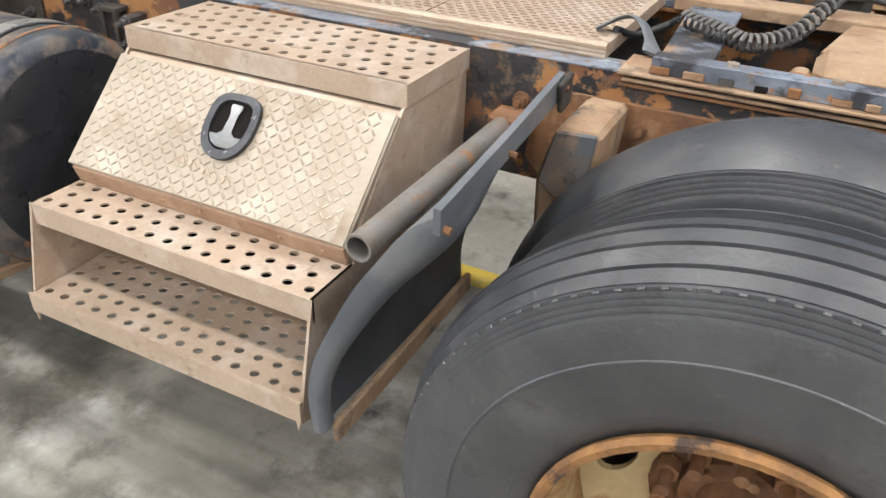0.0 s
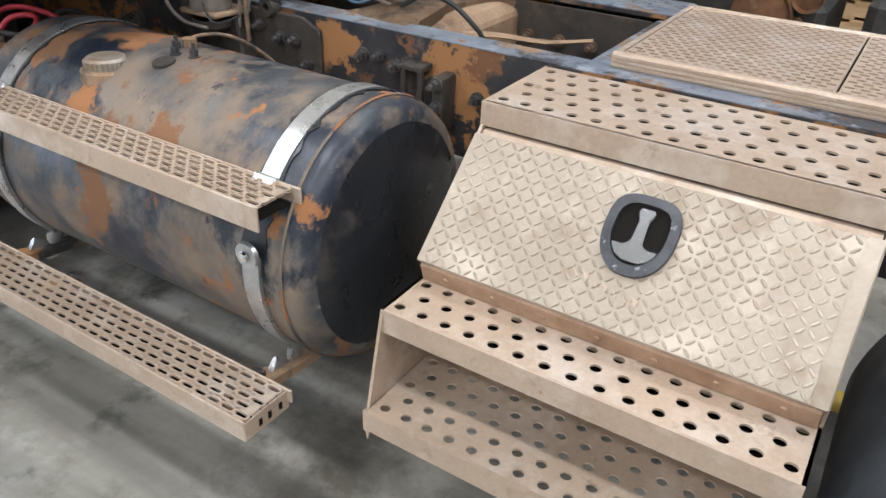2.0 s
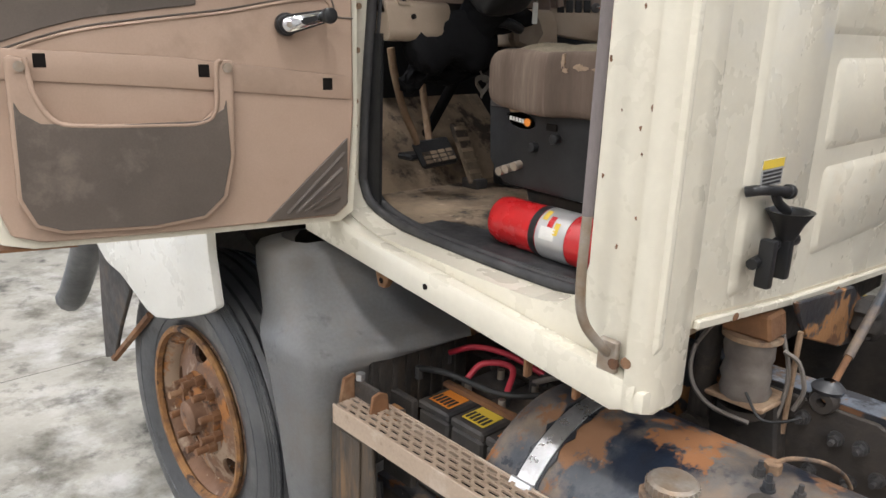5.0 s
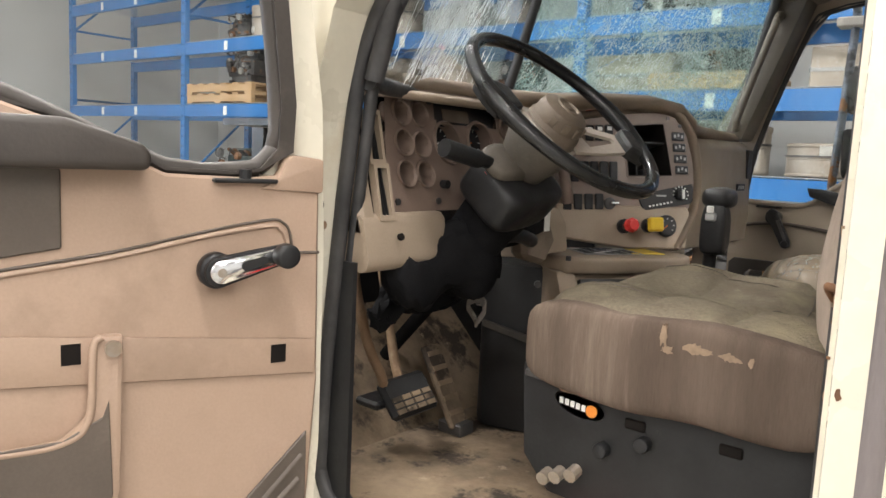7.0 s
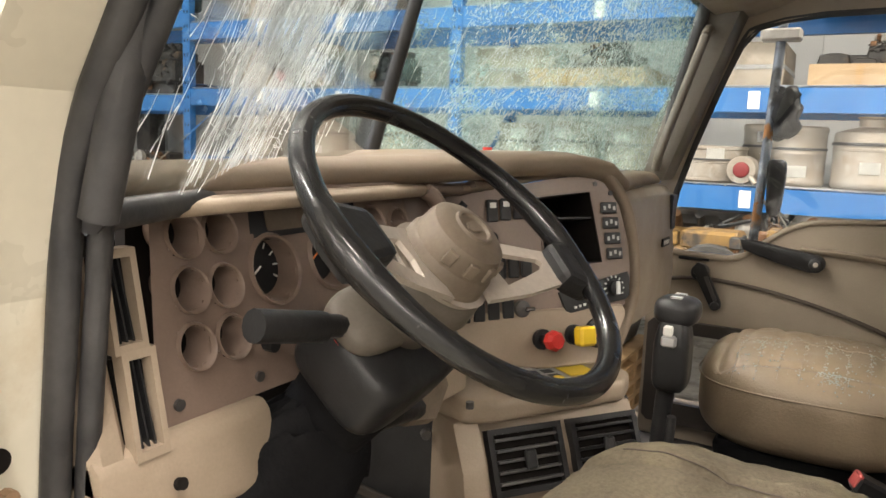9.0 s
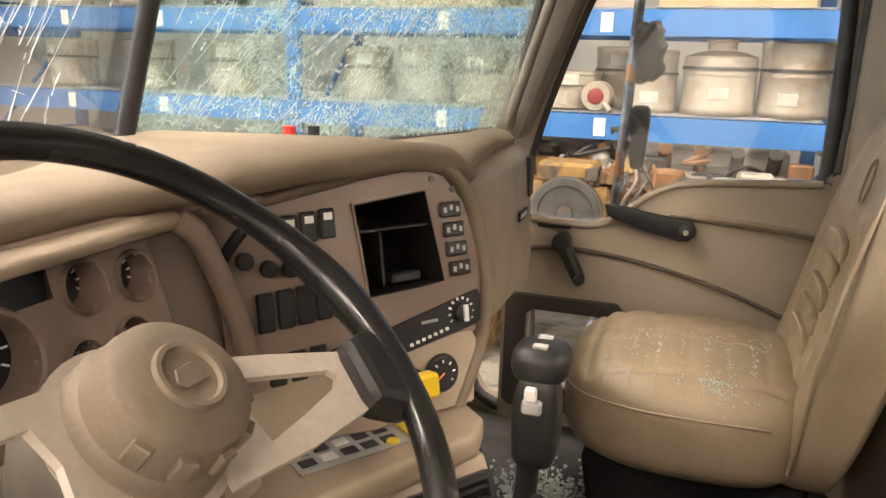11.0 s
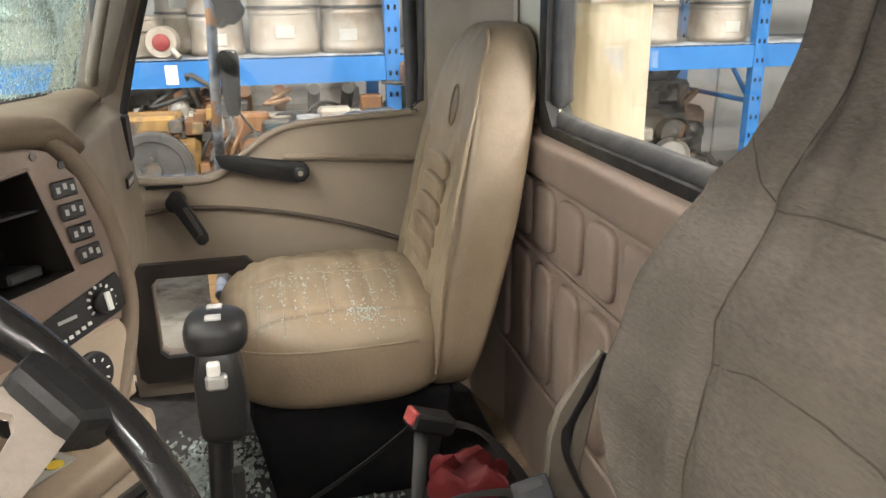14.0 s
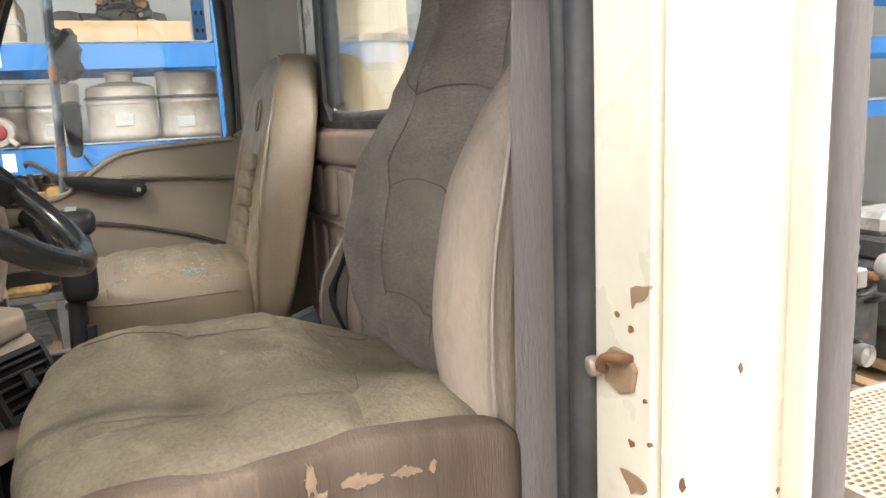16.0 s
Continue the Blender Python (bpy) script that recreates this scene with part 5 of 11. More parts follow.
# latch
LM = Matrix.Translation(Vector((-1.172, 0, 0)) + la + ln * (ll * 0.635)) @ Matrix(((1, 0, 0, 0), (0, ln.y, lnorm.y, 0), (0, ln.z, lnorm.z, 0), (0, 0, 0, 1)))
outer = []
for k in range(36):
    c, q = math.cos(2 * math.pi * k / 36), math.sin(2 * math.pi * k / 36)
    if q >= 0:
        outer.append((0.061 * math.copysign(abs(c) ** 0.62, c), 0.064 * q ** 0.62))
    else:
        outer.append((0.061 * math.copysign(abs(c) ** 0.88, c), -0.078 * (-q) ** 0.92))
inner = [(x * 0.74, y * 0.76) for x, y in outer]
latch = part("latch", ring_prism(outer, inner, "z", 0.0005, 0.011, m=LM), "latch_black", tb, "worn black recessed paddle latch")
part("latch_pan", prism(inner, "z", 0.001, 0.003, m=LM), "hole_dark", latch)
part("paddle", prism([(-0.014, -0.054), (0.014, -0.054), (0.028, -0.047), (0.038, -0.034), (0.040, -0.026), (0.020, -0.026), (0.011, -0.018), (0.009, 0.018), (0.015, 0.032), (0.012, 0.042), (-0.012, 0.042), (-0.015, 0.032), (-0.009, 0.018), (-0.011, -0.018), (-0.020, -0.026), (-0.040, -0.026), (-0.038, -0.034), (-0.028, -0.047)], "z", 0.004, 0.011, 0.002, m=LM), "chrome", latch, "chrome T-shaped paddle")
# scuffed dents under the latch
bm = bmesh.new()
rnd = random.Random(8)
for i in range(8):
    x = -0.085 + i * 0.018
    prism([(x, -0.086 - i * 0.003), (x + 0.016, -0.098 - i * 0.003 + rnd.uniform(-0.006, 0.006)), (x + 0.013, -0.104 - i * 0.003)], "z", 0.001, 0.0035, bm=bm, m=LM)
part("scuff_marks", bm, "step_tan", lid, "pale scraped scuff marks")
# perforated treads
cap = part("top_tread", perforated(BX0, BX1, 2.940, 3.200, 15, 5, 0.0106, 0.0106, flat(0.950), 0.004), "step_tan", tb, "perforated top tread")
part("top_fascia", box(BX0, BX1, 2.930, 2.935, 0.903, 0.950), "step_tan", cap)
# near-black sheet added under the holes to stand for the unlit hollow
part("top_shade_sheet", box(BX0 + 0.002, BX1 - 0.002, 2.937, 3.203, 0.90, 0.902), "hole_dark", cap)
part("tread_end", box(BX1 - 0.0, BX1 + 0.003, 2.93, 3.206, 0.905, 0.950), "step_tan", cap)
part("tread_end", box(BX0 - 0.003, BX0, 2.93, 3.206, 0.905, 0.950), "step_tan", cap)
t1 = part("middle_tread", perforated(BX0, BX1, 2.610, 2.735, 15, 3, 0.0102, 0.0094, flat(0.663), 0.004), "step_tan", tb, "perforated middle step tread")
part("fascia", box(BX0, BX1, 2.604, 2.610, 0.615, 0.663), "step_tan", t1)
# another added black sheet, the shade seen through the middle tread
part("middle_shade_sheet", box(BX0 + 0.008, BX1 - 0.008, 2.615, 2.75, 0.628, 0.632), "hole_dark", t1)
t2 = part("lower_tread", perforated(BX0 + 0.008, BX1 - 0.008, 2.555, 2.755, 15, 5, 0.0102, 0.0094, flat(0.470), 0.004), "step_tan", tb, "perforated lower step tread")
part("fascia", box(BX0, BX1, 2.547, 2.5545, 0.424, 0.470), "step_tan", t2)
for x in (BX0 + 0.004, BX1 - 0.012):
    part("toe_tab", prism([(x, 0.424), (x + 0.009, 0.424), (x + 0.004, 0.400)], "y", 2.548, 2.553), "step_tan", tb)

# ---------------------------------------------------------------- quarter fender with its pipe bracket
qf = thing("quarter_fender", (-0.75, 2.9, 0.45), "dusty grey-black plastic quarter fender on a rusty pipe bracket", "fender")
PROFILE = smooth_path([(-0.788, 0, 0.425), (-0.793, 0, 0.51), (-0.772, 0, 0.595), (-0.728, 0, 0.685), (-0.680, 0, 0.770), (-0.635, 0, 0.832), (-0.592, 0, 0.890), (-0.551, 0, 0.940)], 3)
NP = len(PROFILE) - 1
bm = bmesh.new()
rows = []
for k, p in enumerate(PROFILE):          # from the lower edge up
    far = 3.15 - 0.16 * max(0.0, (k / NP - 0.5) / 0.5)
    rows.append([bm.verts.new((p.x - 0.004, 2.56 + (far - 2.56) * j / 10, p.z - 0.03 * (j / 10) * (1 - k / NP) + 0.045 * (j / 10) * k / NP)) for j in range(11)])
for a, b in zip(rows, rows[1:]):
    for j in range(10):
        bm.faces.new((a[j], a[j + 1], b[j + 1], b[j]))
bmesh.ops.solidify(bm, geom=bm.faces[:], thickness=0.006)
part("fender_skin", bm, "flap", qf, smooth=50)
bm = bmesh.new()                         # rolled lip, widening towards the top
rows = []
for k, p in enumerate(PROFILE):
    t = k / NP
    wide = 0.045 + 0.15 * t ** 2.2
    fade = 1.0 - max(0.0, (t - 0.80) / 0.20) ** 2
    rows.append([bm.verts.new((p.x + dx * (0.5 + 1.1 * t) * fade, 2.540 + q * wide, p.z - dx * 0.5 * t * fade)) for q, dx in ((0.0, -0.016), (0.0, 0.008), (0.12, 0.020), (0.35, 0.028), (0.65, 0.026), (0.88, 0.018), (1.0, 0.002), (0.9, -0.016))])
for a, b in zip(rows, rows[1:]):
    for j in range(8):
        bm.faces.new((a[j], a[(j + 1) % 8], b[(j + 1) % 8], b[j]))
for e in (rows[0], rows[-1]):
    bm.faces.new(e)
part("outer_lip", bm, "flap", qf, "rolled dusty grey lip", smooth=60)
bm = bmesh.new()                         # stiff upper edge of the fender
ends = [[bm.verts.new(p) for p in q] for q in (((-0.556, 2.512, 0.925), (-0.545, 2.512, 0.923), (-0.545, 2.512, 0.962), (-0.556, 2.512, 0.964)), ((-0.558, 2.76, 0.945), (-0.547, 2.76, 0.943), (-0.547, 2.76, 0.982), (-0.558, 2.76, 0.984)), ((-0.562, 3.0, 0.962), (-0.551, 3.0, 0.960), (-0.551, 3.0, 1.004), (-0.562, 3.0, 1.006)))]
for a, b in zip(ends, ends[1:]):
    for j in range(4):
        bm.faces.new((a[j], a[(j + 1) % 4], b[(j + 1) % 4], b[j]))
for e in (ends[0], ends[-1]):
    bm.faces.new(e)
part("support_bar", bm, "flap", qf, "stiff worn upper edge")
part("bar_end", prism([(2.955, 0.995), (3.018, 1.004), (3.022, 0.945), (2.975, 0.938)], "x", -0.5505, -0.540, 0.003), "grime", qf)
part("bottom_strip", box(-0.786, -0.772, 2.58, 3.16, 0.372, 0.420, 0.003), "rust_tan", qf, "rust-stained lower strip")
part("bracket_pipe", lathe([(0.0235, 0.0), (0.0235, 0.60), (0.0195, 0.60), (0.0195, 0.0), (0.0235, 0.0)], (-0.712, 2.572, 0.822), "y", 20), "pipe", qf, "rust-spotted galvanised pipe", smooth=40)
part("pipe_clamp", box(-0.745, -0.665, 3.12, 3.19, 0.79, 0.85, 0.01), "rust", qf)
part("pipe_end_bolt", rod((-0.705, 3.15, 0.82), (-0.705, RL, 0.82), 0.016, seg=10), "rust", qf)
for y, z in ((2.525, 0.930), (2.75, 0.950), (2.985, 0.985)):
    part("fender_bolt", rod((-0.556, y, z), (-0.536, y, z - 0.003), 0.006, seg=8), "rust", qf)


# ---------------------------------------------------------------- wheels
def tyre_profile(r, w, grooves, rb):
    """Section of a tyre across its width: bead, sidewall with mould rings, round shoulder, grooved crown."""
    h = w / 2
    f = r / 0.505
    crown = lambda s: r - 0.026 * f * (s / 0.75) ** 2
    side = [(rb, -0.70), (rb + 0.010, -0.75), (rb + 0.03, -0.84), (rb + 0.045, -0.87), (rb + 0.0455, -0.885), (0.345 * f, -0.965), (0.388 * f, -1.0), (0.389 * f, -1.012), (0.392 * f, -1.012), (0.394 * f, -1.0), (0.425 * f, -0.995), (0.446 * f, -0.972)]
    for k in range(4):                       # fine rings on the shoulder
        a = 0.448 * f + k * 0.0075 * f
        s = -0.966 + k * 0.030
        side += [(a, s), (a + 0.0045 * f, s + 0.012), (a + 0.0030 * f, s + 0.026)]
    side += [(0.479 * f, -0.845), (0.4795 * f, -0.80), (0.470 * f, -0.79), (0.470 * f, -0.772)]
    tread = [(crown(-0.75), -0.762)]
    for g in grooves:
        tread += [(crown(g) - 0.001, g - 0.044), (crown(g) - 0.015, g - 0.030), (crown(g) - 0.015, g + 0.030), (crown(g) - 0.001, g + 0.044)]
    if not grooves:
        tread += [(crown(s), s) for s in (-0.5, -0.25, 0.0, 0.25, 0.5)]
    tread += [(crown(0.75), 0.762)]
    half = side + tread + [(a, -s) for a, s in reversed(side)]
    return [(a, s * h) for a, s in half]


def truck_wheel(name, x, y, z, r, w, ribs, label, dish, rim_mat, holes, lip_mat, rb, proud):
    """y is the outer face of the rim, from which the tyre bulges out by proud."""
    wh = thing(name, (x, y + w / 2, z - r), label, "wheel", "truck wheels")
    ty = part("tyre", lathe(tyre_profile(r, w, ribs, rb), (x, y - proud + w / 2, z), "y", 112), "rubber", wh, "dusty black ribbed tyre", smooth=32)
    bm = bmesh.new()
    for k in range(110 if ribs else 1):
        a = 2 * math.pi * k / 110
        c, s = math.cos(a), math.sin(a)
        m = Matrix.Translation((x + c * r * 0.944, y - proud + w * 0.088, z + s * r * 0.944)) @ Euler((0, -a, 0)).to_matrix().to_4x4()
        box(-0.004, 0.0025, -0.005, 0.005, -0.0055, 0.0055, 0.002, bm=bm, m=m)
    tagged(part("shoulder_lug_ring", bm, "rubber", ty), kind="stuff")
    rim = part("rim", lathe([(rb * 0.93, 0.225), (rb * 0.90, 0.20), (rb * 0.90, 0.05), (rb * 0.95, 0.025), (rb * 0.99, 0.014), (rb * 1.04, 0.012), (rb * 1.05, 0.02), (rb * 1.03, 0.03), (rb * 0.97, 0.055), (rb * 0.93, 0.075), (rb * 0.93, 0.225)], (x, y, z), "y", 64), rim_mat, wh, smooth=35)
    part("rim_lip", lathe([(rb * 0.975, 0.006), (rb * 0.99, -0.010), (rb * 1.035, -0.012), (rb * 1.06, -0.004), (rb * 1.05, 0.006), (rb * 0.99, 0.016)], (x, y - max(0.0, proud - 0.02), z), "y", 64), lip_mat, rim, smooth=35)
    # disc with holes
    bm = bmesh.new()
    r0, r1, rc = rb * 0.50, rb * 0.905, rb * 0.72
    n, seg = holes, 16
    off = lambda rr: dish + 0.055 * (1 - ((rr - r0) / (r1 - r0))) * (-1 if dish < 0.08 else 1) * 0.6
    for i in range(n):
        a0 = 2 * math.pi * (i + 0.35) / n
        da = math.pi / n
        rings = []
        for kind, dy in ((0, 0), (1, 0), (1, 0.012)):
            ring = []
            for k in range(seg):
                t = 2 * math.pi * k / seg
                c, s = math.cos(t), math.sin(t)
                if kind == 0:
                    f = 1 / max(abs(c), abs(s))
                    rr, aa = (r0 + r1) / 2 + c * f * (r1 - r0) / 2, a0 + s * f * da
                else:
                    rr, aa = rc + c * rb * 0.125, a0 + s * rb * 0.17 / rc
                ring.append(bm.verts.new((x + rr * math.cos(aa), y + off(rr) + dy, z + rr * math.sin(aa))))
            rings.append(ring)
        for p, q in zip(rings, rings[1:]):
            for k in range(seg):
                bm.faces.new((p[k], p[(k + 1) % seg], q[(k + 1) % seg], q[k]))
    bmesh.ops.remove_doubles(bm, verts=bm.verts, dist=0.0005)
    disc = part("wheel_disc", bm, rim_mat, wh, smooth=30)
    part("drum", lathe([(0.0, dish + 0.10), (rb * 0.86, dish + 0.10), (rb * 0.86, dish + 0.13)], (x, y, z), "y", 40), "grime", wh)
    hb = part("hub", lathe([(0, off(r0) - 0.055), (rb * 0.15, off(r0) - 0.055), (rb * 0.19, off(r0) - 0.05), (rb * 0.20, off(r0) - 0.012), (rb * 0.31, off(r0) - 0.006), (rb * 0.33, off(r0) + 0.012), (rb * 0.5, off(r0) + 0.004)], (x, y, z), "y", 40), "wheel_rust" if dish < 0.08 else "rust", wh, smooth=35)
    for i in range(10):
        a = 2 * math.pi * (i + 0.5) / 10
        p = Vector((x + rb * 0.41 * math.cos(a), y + off(r0) + 0.004, z + rb * 0.41 * math.sin(a)))
        bm = rod(p, p + Vector((0, -0.026, 0)), 0.019, seg=6)
        rod(p + Vector((0, -0.026, 0)), p + Vector((0, -0.064, 0)), 0.011, seg=10, bm=bm)
        part("wheel_nut", bm, "rust", hb)
    for i in range(6):
        a = 2 * math.pi * (i + 0.2) / 6
        p = Vector((x + rb * 0.255 * math.cos(a), y + off(r0) - 0.008, z + rb * 0.255 * math.sin(a)))
        part("hub_bolt", rod(p, p + Vector((0, -0.012, 0)), 0.010, seg=6), "rust", hb)
    return wh


WR = 0.505
GROOVES = (-0.58, -0.30, 0.0, 0.30, 0.58)
truck_wheel("drive_wheel", -0.105, 2.498, WR, WR, 0.248, GROOVES, "worn black dual drive tyre on a rusty cream steel wheel", 0.13, "wheel_tan", 5, "rust_lip", 0.255, 0.032)
truck_wheel("drive_wheel", -0.105, 2.83, WR, WR, 0.29, (), "bald black inner dual drive tyre beside the frame", 0.13, "wheel_tan", 5, "rust_lip", 0.255, 0.034)
truck_wheel("drive_wheel", 1.16, 2.498, WR, WR, 0.248, GROOVES, "worn black dual drive tyre behind the first axle", 0.13, "wheel_tan", 5, "rust_lip", 0.255, 0.032)
truck_wheel("steer_wheel", -3.87, 2.515, WR, WR, 0.25, GROOVES, "worn black steer tyre on a brown rusted ten-stud wheel", 0.055, "wheel_rust", 5, "rust_lip", 0.268, 0.012)
part("front_axle", rod((-3.87, 2.72, 0.46), (-3.87, 4.5, 0.46), 0.055, seg=14), "grime", fr, smooth=40)

# ---------------------------------------------------------------- fuel tank
TX0, TX1, TY, TZ, TR = -2.80, -1.70, 2.872, 0.632, 0.290
tk = thing("fuel_tank", (-2.25, TY, TZ - TR), "rust-blotched black cylindrical fuel tank held by two steel straps", "fuel tank")
drum = part("drum", lathe([(TR - 0.045, 0.0), (TR - 0.026, 0.005), (TR - 0.011, 0.016), (TR - 0.003, 0.032), (TR, 0.05), (TR, 0.5), (TR, TX1 - TX0 - 0.05), (TR - 0.003, TX1 - TX0 - 0.032), (TR - 0.011, TX1 - TX0 - 0.016), (TR - 0.026, TX1 - TX0 - 0.005), (TR - 0.045, TX1 - TX0)], (TX0, TY, TZ), "x", 72), "tank", tk, smooth=30)
part("weld_bead", lathe([(TR + 0.001, -0.004), (TR + 0.004, 0), (TR + 0.001, 0.004)], (TX1 - 0.05, TY, TZ), "x", 72), "tank", drum, smooth=60)
for x, s in ((TX1 - 0.001, 1), (TX0 + 0.001, -1)):
    part("end_cap", lathe([(TR - 0.043, 0.0), (TR - 0.06, s * 0.004), (TR - 0.11, s * 0.012), (TR * 0.3, s * 0.022), (0.0, s * 0.024)], (x, TY, TZ), "x", 64), "tank_end", tk, "black pressed end cap", smooth=40)


def strap(x, a0, a1, half=0.022, lift=0.006, wave=0.0):
    bm = bmesh.new()
    rows = []
    n = 40
    for k in range(n + 1):
        a = radians(a0 + (a1 - a0) * k / n)
        c, s = math.cos(a), math.sin(a)
        wide = half + wave * (math.sin(k * 1.9) + 0.6 * math.sin(k * 3.7 + 1))
        rows.append([bm.verts.new((x + dx, TY + rr * c, TZ + rr * s)) for dx, rr in ((-wide, TR + 0.001), (-wide, TR + lift), (wide, TR + lift), (wide, TR + 0.001))])
    for p, q in zip(rows, rows[1:]):
        for k in range(4):
            bm.faces.new((p[k], p[(k + 1) % 4], q[(k + 1) % 4], q[k]))
    for e in (rows[0], rows[-1]):
        bm.faces.new(e)
    return bm


for x in (-1.818, -2.665):
    st = part("strap", strap(x, 30, 144), "steel", tk, "bright steel tank strap", smooth=30)
    part("strap_rubber", strap(x, 20, 178, 0.029, 0.003, 0.0045), "tank_end", st, "torn black rubber strip under the strap", smooth=30)
    part("strap_tab", box(-0.027, 0.027, -0.010, 0.012, -0.004, 0.016, 0.003, m=Matrix.Translation((x, TY + (TR + 0.006) * math.cos(radians(142)), TZ + (TR + 0.006) * math.sin(radians(142)))) @ Matrix.Rotation(radians(52), 4, "X")), "steel", st, "folded strap end")
    low = part("strap_leg", strap(x, 170, 228, 0.021, 0.010), "steel", tk, "dull steel strap leg", smooth=30)
    part("pivot_plate", lathe([(0.0, -0.013), (0.026, -0.013), (0.027, -0.004), (0.0, -0.004)], (x, TY - TR - 0.004, 0.69), "y", 24), "steel", st, smooth=30)
    part("pivot_bolt", lathe([(0.0, -0.024), (0.009, -0.022), (0.011, -0.016)], (x, TY - TR - 0.004, 0.69), "y", 14), "chrome", st)
    a = radians(228)
    p = Vector((x, TY + (TR + 0.008) * math.cos(a), TZ + (TR + 0.008) * math.sin(a)))
    part("strap_foot", tube([p, p + Vector((0, -0.015, -0.05)), (x, 2.60, 0.40)], 0.024, 8, flat=0.3, up=(1, 0, 0)), "steel", low, smooth=40)
    part("cradle", prism([(2.46, 0.375), (3.20, 0.30), (3.20, 0.70), (3.155, 0.70), (3.12, 0.46), (2.95, 0.345), (2.72, 0.372), (2.58, 0.395), (2.46, 0.40)], "x", x - 0.022, x + 0.022, 0.004), "rust_tan" if x > -2 else "rail", tk, "rusted tank cradle bracket")
    part("strap_bolt", rod((x, TY + 0.20, TZ + TR * 0.74), (x + 0.0, TY + 0.27, TZ + TR * 0.60), 0.010, seg=8), "steel", st)
cp = part("filler_cap", lathe([(0.0, 0.040), (0.020, 0.041), (0.040, 0.040), (0.046, 0.035), (0.047, 0.018), (0.044, 0.012)], (-2.411, 2.752, 0.872), "z", 36), "galv", tk, "dusty ribbed aluminium filler cap", smooth=30)
bm = bmesh.new()
for k in range(28):
    a = 2 * math.pi * k / 28
    rod((-2.411 + 0.047 * math.cos(a), 2.752 + 0.047 * math.sin(a), 0.89), (-2.411 + 0.047 * math.cos(a), 2.752 + 0.047 * math.sin(a), 0.906), 0.0026, seg=5, bm=bm)
tagged(part("cap_ribs", bm, "galv", cp), kind="stuff")
part("filler_neck", lathe([(0.060, -0.02), (0.058, 0.012), (0.045, 0.018), (0.04, 0.02)], (-2.411, 2.752, 0.872), "z", 36), "rust_tan", tk, smooth=40)
part("sender_plate", rod((-2.27, 2.80, 0.905), (-2.27, 2.798, 0.917), 0.026, seg=16), "grime", tk)
for dx, dy in ((-0.03, 0.04), (0.02, 0.05), (-0.06, 0.07)):
    bolt(-2.25 + dx, 2.80 + dy, 0.915, 0.010, (0, 0, 1), tk, "dark_metal")
part("fuel_elbow", tube([(-2.30, 2.90, 0.905), (-2.30, 2.90, 0.935), (-2.28, 2.93, 0.945), (-2.24, 2.97, 0.94), (-2.22, 3.03, 0.90), (-2.22, 3.10, 0.84)], 0.0045), "rust_tan", tk, smooth=60)
part("fuel_fitting", rod((-2.30, 2.90, 0.90), (-2.30, 2.90, 0.94), 0.017, seg=6), "rust_tan", tk)

# ---------------------------------------------------------------- the two cab steps hung on the tank straps
def step_board(name, x0, x1, y0, y1, z, nu, label):
    s = thing(name, ((x0 + x1) / 2, (y0 + y1) / 2, z - 0.05), label, "step", "cab steps")
    part("tread", perforated(x0 + 0.004, x1 - 0.004, y0 + 0.006, y1 - 0.006, nu, 5, 0.0146, 0.0050, flat(z), 0.005, True, 12, 0.55), "step_tan", s)
    part("front_lip", box(x0, x1, y0, y0 + 0.0055, z - 0.048, z + 0.002, 0.0012), "step_tan", s)
    part("rear_lip", box(x0 + 0.05, x1 + 0.012, y1 - 0.0055, y1, z - 0.030, z + 0.002, 0.0012), "step_tan", s)
    # black sheet added below the slots in place of shade
    part("step_shade_sheet", box(x0 + 0.01, x1 - 0.01, y0 + 0.007, y1 - 0.008, z - 0.034, z - 0.0295), "hole_dark", s, "black sheet added for the shade below the slots")
    for x in (x0 + 0.1, (x0 + x1) / 2, x1 - 0.1):
        part("support", box(x - 0.02, x + 0.02, y0 + 0.008, y1 + 0.02, z - 0.028, z - 0.006), "rail", s)
    return s


step_board("upper_cab_step", -3.165, -1.745, 2.535, 2.638, 0.825, 38, "tan perforated upper step board along the fuel tank")
ls = step_board("lower_cab_step", -3.155, -1.735, 2.438, 2.560, 0.412, 38, "tan perforated lower step board under the fuel tank")
part("end_face", box(-1.737, -1.7335, 2.44, 2.558, 0.366, 0.41), "step_tan", ls)
for y in (2.475, 2.500, 2.53):
    part("end_slot", box(-1.7336, -1.7326, y, y + 0.009, 0.378, 0.395), "hole_dark", ls)
sb = thing("step_bracket", (-3.19, 2.63, 0.36), "rusted steel bracket plate carrying the front ends of the steps", "bracket")
part("plate", prism([(-3.195, 0.37), (-3.02, 0.37), (-3.018, 0.60), (-3.03, 0.772), (-3.19, 0.772)], "y", 2.548, 2.558, 0.003), "bracket", sb)
part("ear", prism([(2.56, 0.815), (2.625, 0.815), (2.622, 0.868), (2.60, 0.882), (2.572, 0.876)], "x", -3.178, -3.168, 0.002), "rust", sb)
part("ear", prism([(2.57, 0.815), (2.628, 0.815), (2.622, 0.862), (2.60, 0.872), (2.58, 0.866)], "x", -3.075, -3.066, 0.002), "rust", sb)
part("ear_plate", box(-3.168, -3.075, 2.60, 2.61, 0.815, 0.872, 0.003), "grime", sb)
part("flange", box(-3.20, -3.05, 2.47, 2.546, 0.415, 0.43, 0.002), "rust", sb)
part("side_flange", box(-3.199, -3.19, 2.56, 2.65, 0.37, 0.772, 0.002), "rust_tan", sb)
